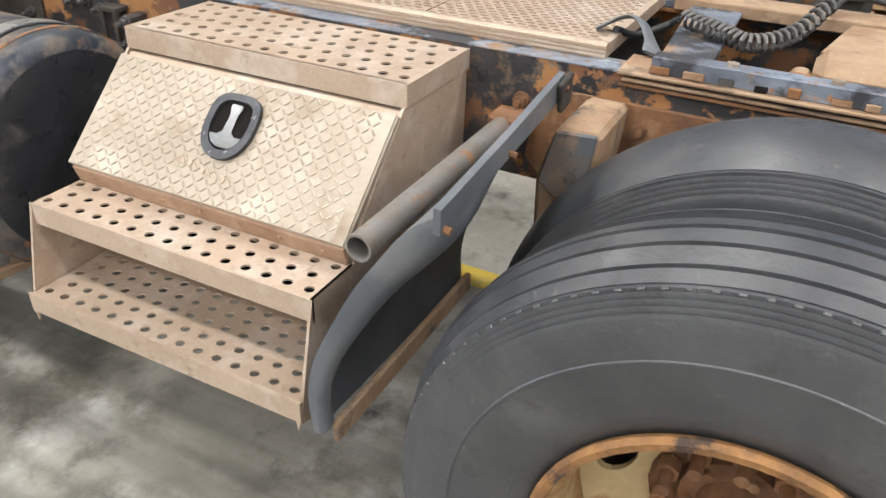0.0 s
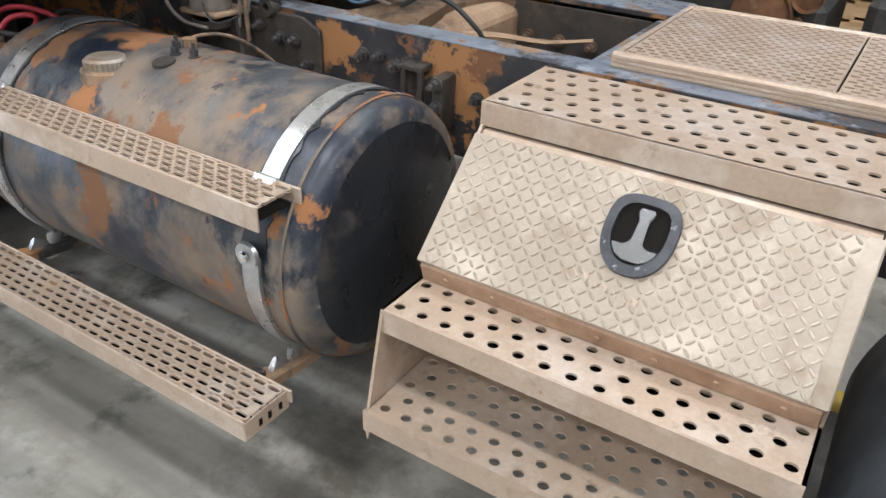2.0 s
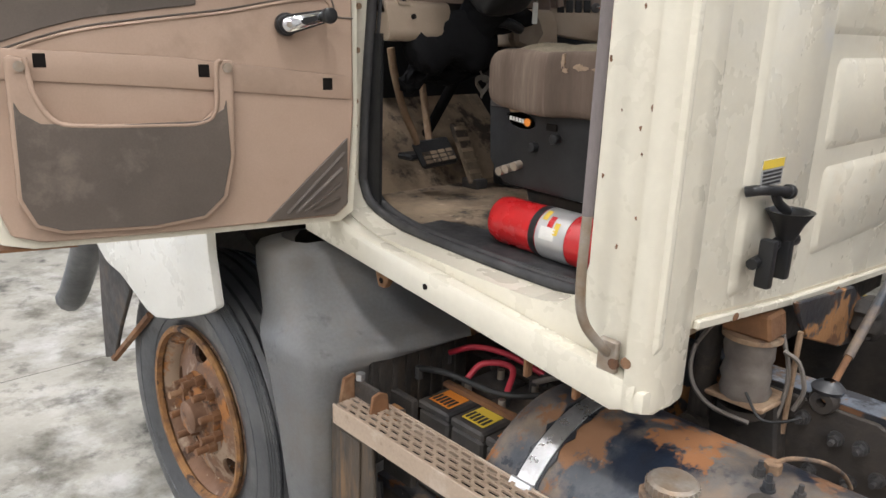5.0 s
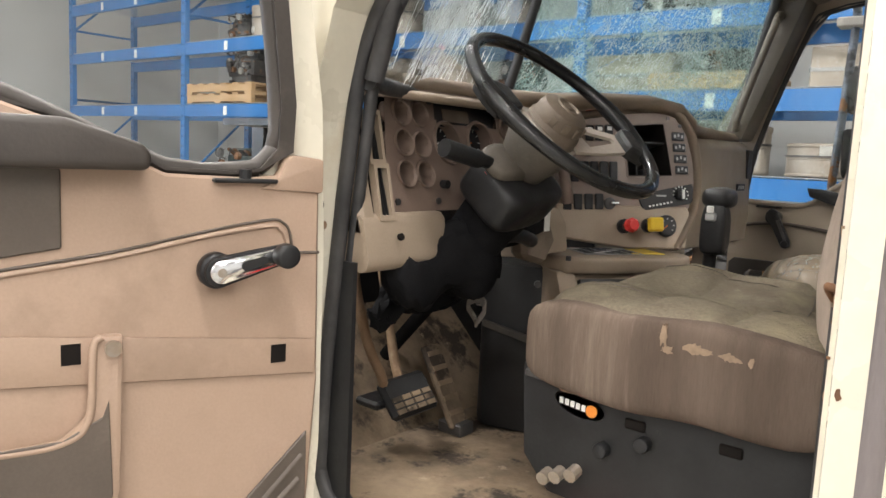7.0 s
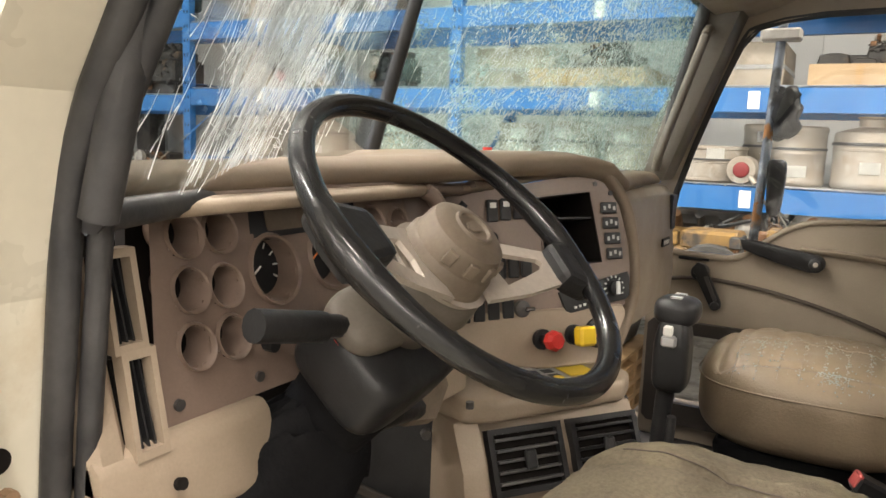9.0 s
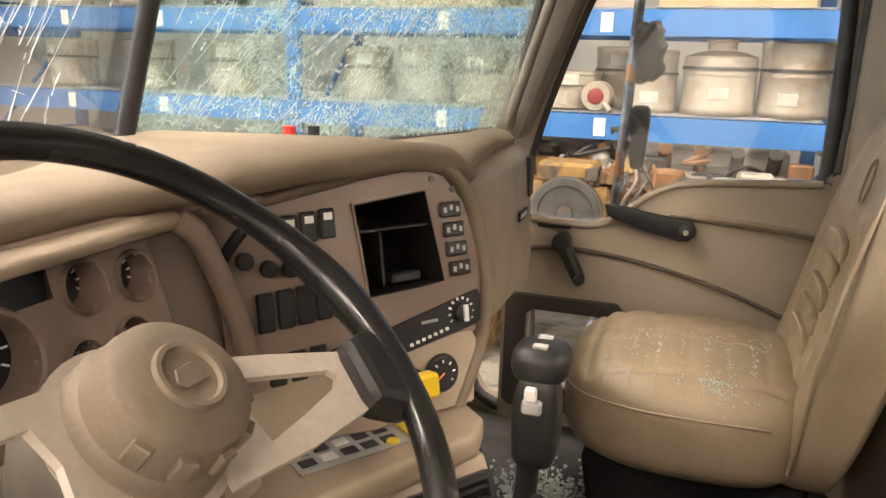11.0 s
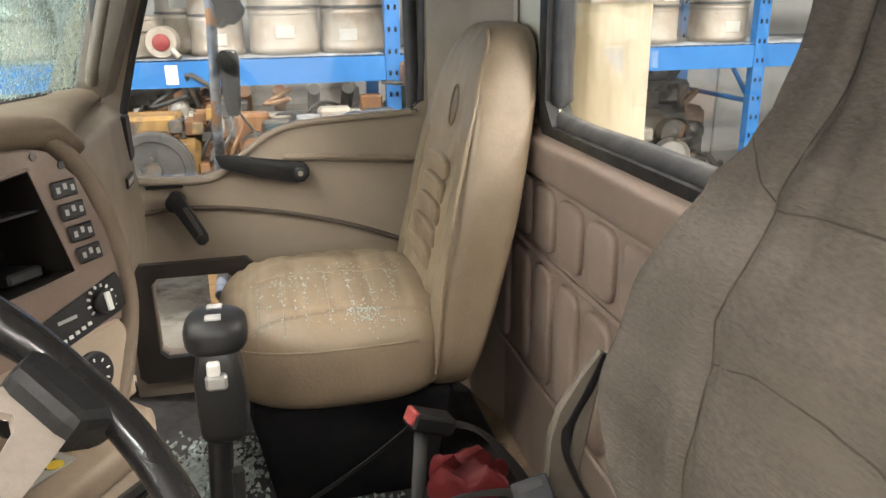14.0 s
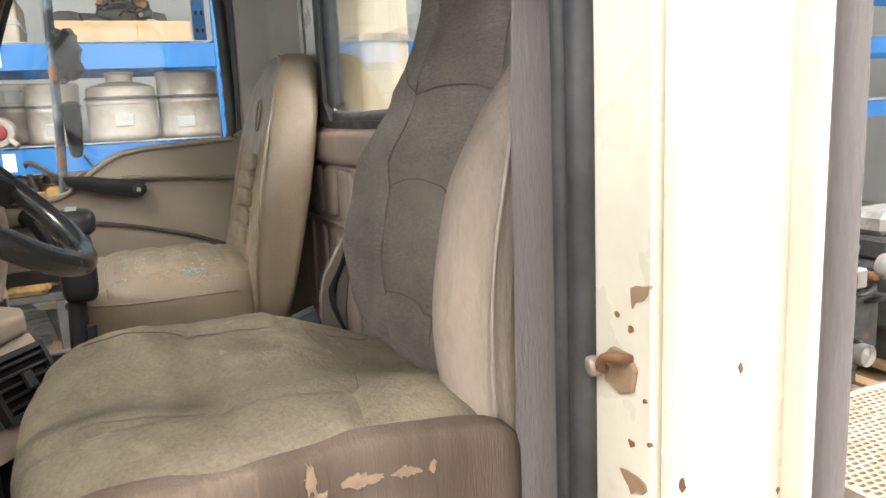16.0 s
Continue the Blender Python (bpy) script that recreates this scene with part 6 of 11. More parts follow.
part("dark_strip", prism([(-3.145, 0.43), (-3.075, 0.43), (-3.07, 0.762), (-3.148, 0.762)], "y", 2.543, 2.5475, 0.002), "bracket", sb, "oily dark middle of the bracket")
part("mount_bolt", rod((-3.15, 2.606, 0.872), (-3.15, 2.606, 0.888), 0.012, seg=6), "steel", sb)
part("mount_eye", lathe([(0.008, -0.01), (0.02, -0.01), (0.02, 0.01), (0.008, 0.01), (0.008, -0.01)], (-3.25, 2.57, 0.80), "y", 14), "rust", sb)
part("hanging_strap", tube([(-3.21, 2.47, 0.55), (-3.19, 2.465, 0.47), (-3.13, 2.462, 0.43), (-3.07, 2.47, 0.416), (-3.02, 2.49, 0.418)], 0.013, 6, flat=0.3), "wire_black", sb, smooth=50)
part("hanging_wire", tube([(-3.11, 2.64, 0.60), (-3.07, 2.62, 0.50), (-3.0, 2.58, 0.43), (-2.95, 2.57, 0.42)], 0.004, 5), "wire_black", sb)

# ---------------------------------------------------------------- batteries behind the tank front
for i in range(3):
    x = -3.04 + i * 0.115
    b = thing("truck_battery", (x, 2.86, 0.55), "dusty black truck battery with yellow and orange warning label", "battery", "truck batteries")
    part("case", box(x - 0.052, x + 0.052, 2.74, 3.02, 0.56, 0.775, 0.006), "battery", b)
    part("lid", box(x - 0.054, x + 0.054, 2.738, 3.022, 0.776, 0.80, 0.006), "battery", b)
    part("warning_label", box(x - 0.035, x + 0.035, 2.76, 2.83, 0.8005, 0.802), "orange" if i != 1 else "label_yellow", b)
    for k in range(5):
        part("label_bar", box(x - 0.030 + k * 0.013, x - 0.023 + k * 0.013, 2.765, 2.80, 0.8022, 0.8032), "label_black", b)
    for y in (2.86, 2.98):
        part("terminal", rod((x, y, 0.80), (x, y, 0.825), 0.010, seg=12), "galv", b)
bt = thing("battery_tray", (-2.9, 2.87, 0.53), "dark rusted battery tray bolted to the chassis", "tray")
part("tray", box(-3.22, -2.82, 2.70, RL, 0.53, 0.555), "rail", bt)
part("hold_down", box(-3.10, -2.75, 2.83, 2.85, 0.803, 0.815), "rust", bt)
part("back_box", box(-3.3, -2.85, 3.05, 3.19, 0.36, 0.80, 0.01), "grime", bt)
part("front_plate", box(-3.30, -3.09, 2.72, 2.74, 0.36, 0.80, 0.004), "grime", bt)
for j, (c, pts) in enumerate((("wire_red", [(-3.05, 2.86, 0.83), (-3.03, 2.90, 0.87), (-2.96, 2.93, 0.875), (-2.93, 2.88, 0.83)]), ("wire_red", [(-3.18, 2.92, 0.84), (-3.10, 2.94, 0.88), (-3.02, 2.98, 0.875), (-2.93, 3.02, 0.84)]),
                              ("wire_black", [(-3.16, 2.80, 0.84), (-3.05, 2.80, 0.865), (-2.90, 2.84, 0.855), (-2.80, 2.95, 0.86)]), ("wire_grey", [(-2.93, 2.98, 0.83), (-2.86, 3.02, 0.86), (-2.80, 3.08, 0.83)]),
                              ("wire_black", [(-3.1, 3.02, 0.82), (-2.98, 3.05, 0.87), (-2.84, 3.06, 0.85), (-2.78, 3.12, 0.88)]))):
    w = thing("battery_cable", pts[0], {"wire_red": "red battery cable looped over the batteries", "wire_black": "black battery cable looped over the batteries", "wire_grey": "grey wire lying over the batteries"}[c], "cable", "battery cables")
    part("cable", tube(pts, 0.008), c, w, smooth=60)
    for q in (pts[0], pts[-1]):
        part("terminal_lug", rod(Vector(q) + Vector((0, 0, -0.028)), Vector(q) + Vector((0, 0, 0.004)), 0.011, seg=8), "dark_metal", w)

# ---------------------------------------------------------------- grey splash shield and front fender
sp = thing("splash_shield", (-3.4, 2.7, 0.30), "dusty grey plastic splash shield behind the front wheel", "splash shield")
def loft(sections, thick=0.006):
    """Skins a stack of sections with the same number of points."""
    bm = bmesh.new()
    rows = [[bm.verts.new(p) for p in s] for s in sections]
    for a, b in zip(rows, rows[1:]):
        for j in range(len(a) - 1):
            bm.faces.new((a[j], a[j + 1], b[j + 1], b[j]))
    bmesh.ops.solidify(bm, geom=bm.faces[:], thickness=thick)
    return bm


sec = []
for z, xl, xr, y0, p6, p7 in ((0.25, -3.348, -3.215, 2.520, (-3.205, 2.63), (-3.205, 2.74)), (0.45, -3.378, -3.212, 2.516, (-3.203, 2.63), (-3.203, 2.74)), (0.65, -3.412, -3.208, 2.512, (-3.201, 2.63), (-3.20, 2.74)), (0.80, -3.448, -3.206, 2.510, (-3.20, 2.63), (-3.20, 2.74)), (0.875, -3.478, -3.208, 2.510, (-3.196, 2.63), (-3.19, 2.76)),
                              (0.902, -3.490, -3.208, 2.510, (-3.165, 2.66), (-3.125, 2.95)), (0.918, -3.498, -3.222, 2.514, (-3.172, 2.66), (-3.130, 2.95)), (0.932, -3.506, -3.250, 2.522, (-3.20, 2.67), (-3.16, 2.95)), (0.955, -3.518, -3.300, 2.536, (-3.265, 2.69), (-3.235, 2.95)),
                              (1.0, -3.542, -3.345, 2.545, (-3.305, 2.70), (-3.28, 2.95)), (1.06, -3.572, -3.375, 2.553, (-3.33, 2.71), (-3.305, 2.95)), (1.105, -3.595, -3.40, 2.565, (-3.355, 2.715), (-3.33, 2.95)), (1.122, -3.60, -3.42, 2.585, (-3.37, 2.72), (-3.35, 2.95)), (1.128, -3.59, -3.45, 2.64, (-3.40, 2.74), (-3.38, 2.95))):
    w = xr - xl
    sec.append([(xl + 0.01, y0 + 0.14, z), (xl, y0 + 0.06, z), (xl + 0.012, y0 + 0.018, z), (xl + 0.045, y0 + 0.002, z), (xl + w * 0.5, y0, z), (xr - 0.03, y0 + 0.004, z), (xr - 0.006, y0 + 0.020, z), (xr, y0 + 0.06, z), (*p6, z), (*p7, z)])
part("shield_skin", loft(sec), "splash", sp, smooth=60)
part("shield_back", prism([(2.66, 0.60), (2.99, 0.62), (2.99, 0.895), (2.66, 0.895)], "x", -3.19, -3.176, 0.003), "grime", sp, "grimy ribbed rear face")
for k in range(7):
    part("back_rib", box(-3.175, -3.168, 2.68 + k * 0.043, 2.694 + k * 0.043, 0.62, 0.885), "grime", sp)
part("wheel_liner", lathe([(0.60, 0.0), (0.60, 0.50), (0.585, 0.50), (0.585, 0.0), (0.60, 0.0)], (-3.93, 2.62, 0.56), "y", 40), "grime", sp, smooth=40)

ff = thing("front_fender", (-4.0, 2.5, 0.95), "white painted front fender with a broken lower corner", "fender")
part("fender_skin", prism([(-3.54, 1.22), (-3.535, 1.12), (-3.508, 0.985), (-3.56, 0.955), (-3.66, 0.915), (-3.80, 0.865), (-3.90, 0.838), (-3.97, 0.842), (-4.05, 0.869), (-4.16, 0.905), (-4.27, 0.915), (-4.36, 0.96), (-4.40, 1.05), (-4.40, 1.22)], "y", 2.425, 2.452, 0.010, seg=2), "fender", ff, "white fender skin", smooth=50)
part("fender_top", prism([(2.425, 1.21), (2.44, 1.25), (2.52, 1.275), (2.95, 1.29), (2.95, 1.28), (2.53, 1.262), (2.455, 1.24), (2.44, 1.21)], "x", -4.40, -3.54), "fender", ff, smooth=50)
part("fender_inner", box(-4.38, -3.56, 2.453, 2.60, 1.17, 1.185), "grime", ff)
part("bumper_hose", tube([(-4.45, 2.47, 1.05), (-4.58, 2.48, 0.93), (-4.75, 2.50, 0.78), (-4.90, 2.50, 0.62), (-4.97, 2.50, 0.57)], 0.055, 12), "rubber", ff, "black rubber bumper end", smooth=60)
part("mud_bracket", prism([(-4.43, 0.95), (-4.25, 0.90), (-4.17, 0.84), (-4.30, 0.66), (-4.37, 0.54), (-4.47, 0.50), (-4.46, 0.70)], "y", 2.456, 2.47, 0.004), "grime", ff, "dark broken fender bracket")
part("mud_bracket_strut", rods([((-4.40, 2.465, 0.52), (-4.13, 2.50, 0.76))], 0.014), "rust", ff)

# ---------------------------------------------------------------- cab air spring, stay rod and hoses behind the cab
av = thing("cab_air_spring", (-2.465, 3.12, 0.9), "dusty grey rubber cab air spring on a rusted bracket", "air spring")
bm = lathe([(0.0, -0.018), (0.040, -0.018), (0.050, -0.006), (0.054, 0.012), (0.048, 0.028), (0.052, 0.045), (0.050, 0.06), (0.046, 0.072), (0.051, 0.088), (0.053, 0.11), (0.047, 0.13), (0.0, 0.13)], (-2.465, 3.12, 0.945), "z", 40)
for v in bm.verts:
    a = math.atan2(v.co.y - 3.12, v.co.x + 2.465)
    k = 1 + 0.06 * math.sin(3 * a + 60 * v.co.z) * math.sin(40 * v.co.z)
    v.co = (-2.465 + (v.co.x + 2.465) * k + 0.05 * (v.co.z - 1.0) ** 2, 3.12 + (v.co.y - 3.12) * k, v.co.z)
part("bellows", bm, "bag", av, "crumpled dusty bellows", smooth=50)
part("top_plate", rod((-2.465, 3.12, 1.075), (-2.465, 3.12, 1.085), 0.062, seg=24), "rust_tan", av)
part("top_bracket", prism([(-2.52, 1.085), (-2.41, 1.085), (-2.42, 1.14), (-2.51, 1.14)], "y", 3.08, 3.16, 0.006), "rust", av)
part("bottom_plate", prism([(-2.53, 3.07), (-2.40, 3.07), (-2.39, 3.19), (-2.52, 3.20)], "z", 0.932, 0.944, 0.003), "rust_tan", av)
part("lower_cup", lathe([(0.0, 0.0), (0.03, 0.0), (0.052, 0.02), (0.05, 0.0), (0.0, -0.04)], (-2.465, 3.12, 0.90), "z", 20), "grime", av, smooth=40)
part("bracket", prism([(-2.56, 0.78), (-2.38, 0.78), (-2.40, 0.93), (-2.53, 0.93)], "y", 3.14, RL - 0.001, 0.006), "grime", av)
part("shock", rod((-2.57, 3.14, 0.82), (-2.56, 3.14, 1.13), 0.026, seg=14), "grime", av, smooth=40)
part("shock_eye", rod((-2.57, 3.10, 0.82), (-2.57, 3.18, 0.82), 0.032, seg=14), "grime", av, smooth=40)
part("leveling_wire", tube([(-2.53, 3.08, 1.10), (-2.56, 3.06, 1.03), (-2.55, 3.05, 0.96), (-2.50, 3.05, 0.92), (-2.42, 3.06, 0.91)], 0.005, 6), "wire_grey", av, smooth=60)
part("air_hose", tube([(-2.40, 3.13, 1.06), (-2.37, 3.14, 1.04), (-2.355, 3.15, 0.98), (-2.37, 3.15, 0.93)], 0.005, 6), "wire_grey", av, smooth=60)
part("air_hose", tube([(-2.41, 3.14, 1.09), (-2.39, 3.15, 1.0), (-2.40, 3.15, 0.90), (-2.42, 3.15, 0.84)], 0.005, 6), "wire_grey", av, smooth=60)
part("valve_wire", tube([(-2.44, 3.07, 0.97), (-2.40, 3.06, 0.93), (-2.36, 3.07, 0.935), (-2.33, 3.09, 0.95)], 0.003, 6), "wire_black", av, smooth=60)
part("link_rod", rod((-2.385, 3.16, 1.10), (-2.39, 3.17, 0.86), 0.006, seg=8), "rust_tan", av)

hp_ = thing("cab_latch_plate", (-2.40, 3.35, 1.0), "orange rusted latch plate hanging under the cab back", "plate")
part("plate", prism([(3.138, 1.165), (3.466, 1.131), (3.545, 1.081), (3.56, 1.01), (3.527, 0.973), (3.44, 0.985), (3.228, 1.063), (3.179, 1.11)], "x", -2.405, -2.393, 0.003), "rail", hp_, "black plate with flaking orange rust")
part("latch_lump", cushion((-2.365, 3.53, 1.045), (0.035, 0.05, 0.05), 3, 5, lambda q: (q.x, q.y + 0.15 * math.sin(8 * q.z), q.z + 0.12 * math.sin(9 * q.y))), "grime", hp_, smooth=40)
for z in (1.08, 1.05, 1.01):
    part("latch_bolt", rod((-2.35, 3.56, z), (-2.32, 3.585, z + 0.004), 0.010, seg=8), "galv", hp_)

ry_ = thing("stay_rod", (-2.33, 3.21, 0.95), "rust-spotted steel stay rod between frame rail and cab back", "rod")
part("lower_rod", rod((-2.327, 3.206, 0.965), (-2.329, 3.32, 1.035), 0.0075, seg=12), "rust", ry_, smooth=40)
part("upper_rod", rod((-2.329, 3.30, 1.022), (-2.345, 4.05, 1.50), 0.0105, seg=14), "tank", ry_, smooth=40)
part("rod_eye", lathe([(0.010, -0.018), (0.024, -0.018), (0.028, -0.012), (0.028, 0.012), (0.024, 0.018), (0.010, 0.018), (0.010, -0.018)], (-2.327, 3.195, 0.955), "y", 20), "grime", ry_, smooth=40)
part("rod_boot", lathe([(0.03, 0.0), (0.034, 0.01), (0.024, 0.02), (0.012, 0.026)], (-2.327, 3.205, 0.972), "z", 18), "rubber", ry_, smooth=40)
part("upper_mount", box(-2.40, -2.335, 4.03, 4.09, 1.48, 1.53, 0.006), "rust", ry_)
part("hanging_hose", tube([(-2.34, 3.85, 1.16), (-2.335, 3.74, 1.08), (-2.32, 3.60, 0.98), (-2.28, 3.48, 0.94), (-2.22, 3.40, 0.95), (-2.16, 3.35, 0.965)], 0.008, 8), "wire_black", ry_, smooth=60)

hb_ = thing("hose_bundle", (-2.05, 3.33, 0.95), "tangled grey and blue air hoses lying on the frame", "hoses")
rnd = random.Random(3)
for k in range(7):
    c = Vector((-2.10 + rnd.uniform(-0.05, 0.05), 3.35 + rnd.uniform(-0.03, 0.05), 0.985 + k * 0.005))
    a0 = rnd.uniform(0, 6)
    n = 9
    pts = [c + Vector((0.075 * math.cos(a0 + i * 0.62) * (1 + 0.2 * math.sin(i)), 0.055 * math.sin(a0 + i * 0.62), 0.012 * math.sin(i * 1.3))) for i in range(n)]
    part("hose", tube(pts, 0.0042, 6, 5), ("wire_blue", "wire_grey", "wire_black", "wire_grey", "wire_grey", "wire_black", "wire_grey")[k], hb_, smooth=60)
part("hose_tail", tube([(-2.0, 3.32, 0.985), (-1.93, 3.32, 1.02), (-1.86, 3.33, 1.01), (-1.80, 3.345, 0.962), (-1.78, 3.36, 0.93)], 0.0065, 6), "wire_black", hb_, smooth=60)

# spare axle gear and drum far behind the right rail
ax_ = thing("exhaust_stack_base", (-2.2, 4.35, 0.9), "brown rusted drum and grey bracket beyond the frame rail", "bracket")
part("post_plate", prism([(4.02, 0.60), (4.16, 0.60), (4.18, 1.35), (4.04, 1.35)], "x", -2.32, -2.18, 0.008), "flap", ax_, "dull grey slotted post")
for y, z in ((4.075, 1.02), (4.09, 1.16)):
    part("post_slot", box(-2.1795, -2.176, y, y + 0.022, z, z + 0.06, 0.001), "hole_dark", ax_)
part("drum", lathe([(0.0, -0.12), (0.13, -0.12), (0.15, -0.10), (0.15, 0.10), (0.13, 0.12), (0.0, 0.12)], (-2.06, 4.28, 1.12), "y", 32), "rust", ax_, smooth=40)
part("drum_cradle", box(-2.2, -1.92, 4.2, 4.36, 0.90, 0.985, 0.01), "rail", ax_)
part("rail_arm", box(-2.3, -1.9, RR, 4.36, 0.86, 0.90, 0.006), "rail", ax_)

# cream heat shield standing behind the cab
hs = thing("exhaust_heat_shield", (-2.24, 4.38, 1.36), "stained cream exhaust heat shield standing behind the cab", "heat shield")
part("shell", prism([(-2.30, 4.585), (-2.22, 4.60), (-2.16, 4.56), (-2.13, 4.48), (-2.13, 4.28), (-2.16, 4.20), (-2.22, 4.165), (-2.30, 4.18)], "z", 1.36, 3.0, 0.02, seg=2), "stained_cream", hs, smooth=50)
for z in (1.5, 2.1, 2.7):
    part("band", prism([(-2.304, 4.588), (-2.22, 4.604), (-2.157, 4.563), (-2.126, 4.48), (-2.126, 4.28), (-2.157, 4.197), (-2.22, 4.161), (-2.304, 4.176)], "z", z, z + 0.02), "galv", hs)
part("foot", box(-2.31, -2.19, 4.06, 4.30, 1.351, 1.359), "rail", hs)

# ---------------------------------------------------------------- cab shell
cb = thing("truck_cab", (-3.0, 3.58, 1.05), "cream painted steel day cab with its driver door open", "truck cab")
CY0, CY1 = 2.70, 4.60        # outer faces of both sides


def body_side(y0, y1, name, material, lower):
    outer = [(-3.46, 1.165), (-3.30, 1.140), (-3.10, 1.115), (-2.90, 1.090), (-2.60, 1.055), (-2.50, 1.045), (-2.462, 1.06), (-2.45, 1.12), (-2.447, 1.6), (-2.446, 2.1), (-2.446, 2.46), (-2.70, 2.52), (-2.95, 2.50), (-3.17, 2.36), (-3.345, 2.02), (-3.392, 1.90), (-3.415, 1.5)]
    inner = [(-3.372, 1.30), (-3.335, 1.235), (-3.20, 1.200), (-2.90, 1.185), (-2.72, 1.182), (-2.655, 1.19), (-2.61, 1.225), (-2.59, 1.30), (-2.59, 1.6), (-2.59, 2.1), (-2.61, 2.33), (-2.70, 2.385), (-2.88, 2.385), (-3.05, 2.35), (-3.275, 2.04), (-3.32, 1.88), (-3.362, 1.5)]
    return part(name, ring_prism(outer, inner, "y", y0, y1), material, cb), outer, inner


drv, so, si = body_side(2.695, 2.785, "driver_side", "cab", True)
pas, _, _ = body_side(4.545, 4.60, "passenger_side", "trim_grey", True)
# sill step-down and rolled lower edge on the driver side
part("sill_roll", prism([(-3.46, 1.165), (-2.50, 1.045), (-2.46, 1.06), (-2.45, 1.11), (-2.56, 1.125), (-3.20, 1.20), (-3.32, 1.235), (-3.44, 1.24)], "y", 2.655, 2.694, 0.012, seg=2), "cab", drv, smooth=40)
part("sill_hole", rod((-2.985, 2.6535, 1.14), (-2.985, 2.66, 1.14), 0.007, seg=12), "hole_dark", drv)
for x, z in ((-2.50, 1.135), (-2.475, 1.145)):
    part("rust_spot", rod((x, 2.6535, z), (x, 2.66, z), 0.010, seg=10), "rust", drv)
part("sill_bracket", prism([(-3.25, 1.135), (-3.17, 1.125), (-3.185, 1.085), (-3.20, 1.062), (-3.225, 1.062), (-3.235, 1.09)], "y", 2.715, 2.735, 0.003), "rust", drv, "rusty bracket under the sill")
part("bracket_hole", rod((-3.212, 2.7145, 1.08), (-3.212, 2.72, 1.08), 0.008, seg=10), "hole_dark", drv)
for x in (-2.72, -2.60):
    part("sill_clip", box(x, x + 0.012, 2.68, 2.70, 1.02, 1.06, 0.003), "rust", drv)


def seal_loop(loop, y, r, material, name, parent):
    pts = [Vector((p[0], y, p[1])) for p in loop]
    pts = pts + [pts[0]]
    return part(name, tube(pts, r, 8, 3), material, parent, "worn black rubber door seal", smooth=60)


seal_loop([(x + (0.012 if x < -3.0 else -0.006), z + (0.010 if z < 1.25 else 0)) for x, z in si], 2.772, 0.0125, "seal", "door_seal", drv)
seal_loop([(x + (0.026 if x < -3.0 else -0.010), z + (0.014 if z < 1.25 else 0)) for x, z in si], 2.792, 0.010, "seal", "inner_seal_lip", drv)
seal_loop([(x * 1.0, z) for x, z in si], 4.548, 0.016, "seal", "door_seal", pas)
# A pillar outer skin, cowl and hinge post
part("hinge_post", prism([(-3.43, 1.24), (-3.378, 1.26), (-3.370, 1.55), (-3.335, 1.86), (-3.345, 1.93), (-3.388, 1.90), (-3.41, 1.5)], "y", 2.684, 2.694, 0.003), "cab", drv)
for z in (1.32, 1.44, 1.50, 1.62, 1.72):
    part("jamb_screw", rod((-3.368 + (z - 1.3) * 0.06, 2.735, z), (-3.352 + (z - 1.3) * 0.06, 2.735, z), 0.007, seg=8), "rust_tan", drv)
part("check_slot", rod((-3.345, 2.728, 1.752), (-3.332, 2.728, 1.752), 0.011, seg=16), "hole_dark", drv)
# B pillar outer panel with a pressed flute and grab handle
part("b_pillar_skin", prism([(-2.585, 1.17), (-2.56, 1.15), (-2.455, 1.13), (-2.43, 1.18), (-2.425, 2.45), (-2.58, 2.45)], "y", 2.676, 2.694, 0.008, seg=2), "cab", drv, smooth=40)
rnd = random.Random(12)
for x, z, q in ((-2.489, 1.567, 0.010), (-2.466, 1.575, 0.005), (-2.507, 1.535, 0.007), (-2.50, 1.494, 0.004), (-2.53, 1.335, 0.006), (-2.478, 1.61, 0.004), (-2.545, 1.56, 0.004), (-2.498, 1.39, 0.005), (-2.52, 1.72, 0.006), (-2.46, 1.46, 0.004), (-2.575, 1.64, 0.008), (-2.57, 1.45, 0.007)):
    n = 9
    loop = [(x + rnd.uniform(-0.001, 0.001) + 0.55 * q * rnd.uniform(0.35, 1.0) * math.cos(2 * math.pi * i / n), z + 0.55 * q * rnd.uniform(0.6, 1.8) * math.sin(2 * math.pi * i / n)) for i in range(n)]
    part("paint_chip", prism(loop, "y", 2.6753, 2.679), "rust", drv)
bx = part("striker_plate", prism([(2.712, 1.703), (2.728, 1.697), (2.746, 1.702), (2.750, 1.722), (2.738, 1.733), (2.718, 1.732), (2.708, 1.722)], "x", -2.5935, -2.588, 0.001), "rust_tan", drv, "rust-stained striker plate")
part("striker_loop", tube([(-2.590, 2.716, 1.728), (-2.600, 2.720, 1.730), (-2.604, 2.732, 1.727), (-2.600, 2.742, 1.716), (-2.590, 2.744, 1.712)], 0.0040, 8), "rust", bx, "rusted striker loop", smooth=60)
part("striker_head", rod((-2.594, 2.752, 1.714), (-2.604, 2.755, 1.713), 0.0085, seg=16, bevel=0.003), "galv", bx, "bright worn bolt head", smooth=40)
part("latch_recess", prism([(2.7163, 1.7840), (2.7101, 1.7871), (2.7027, 1.7877), (2.6940, 1.7902), (2.6965, 1.7827), (2.7027, 1.7765), (2.7107, 1.7741), (2.7144, 1.7685), (2.7157, 1.7753)], "x", -2.5912, -2.588), "rust_tan", drv, "scraped latch mark")
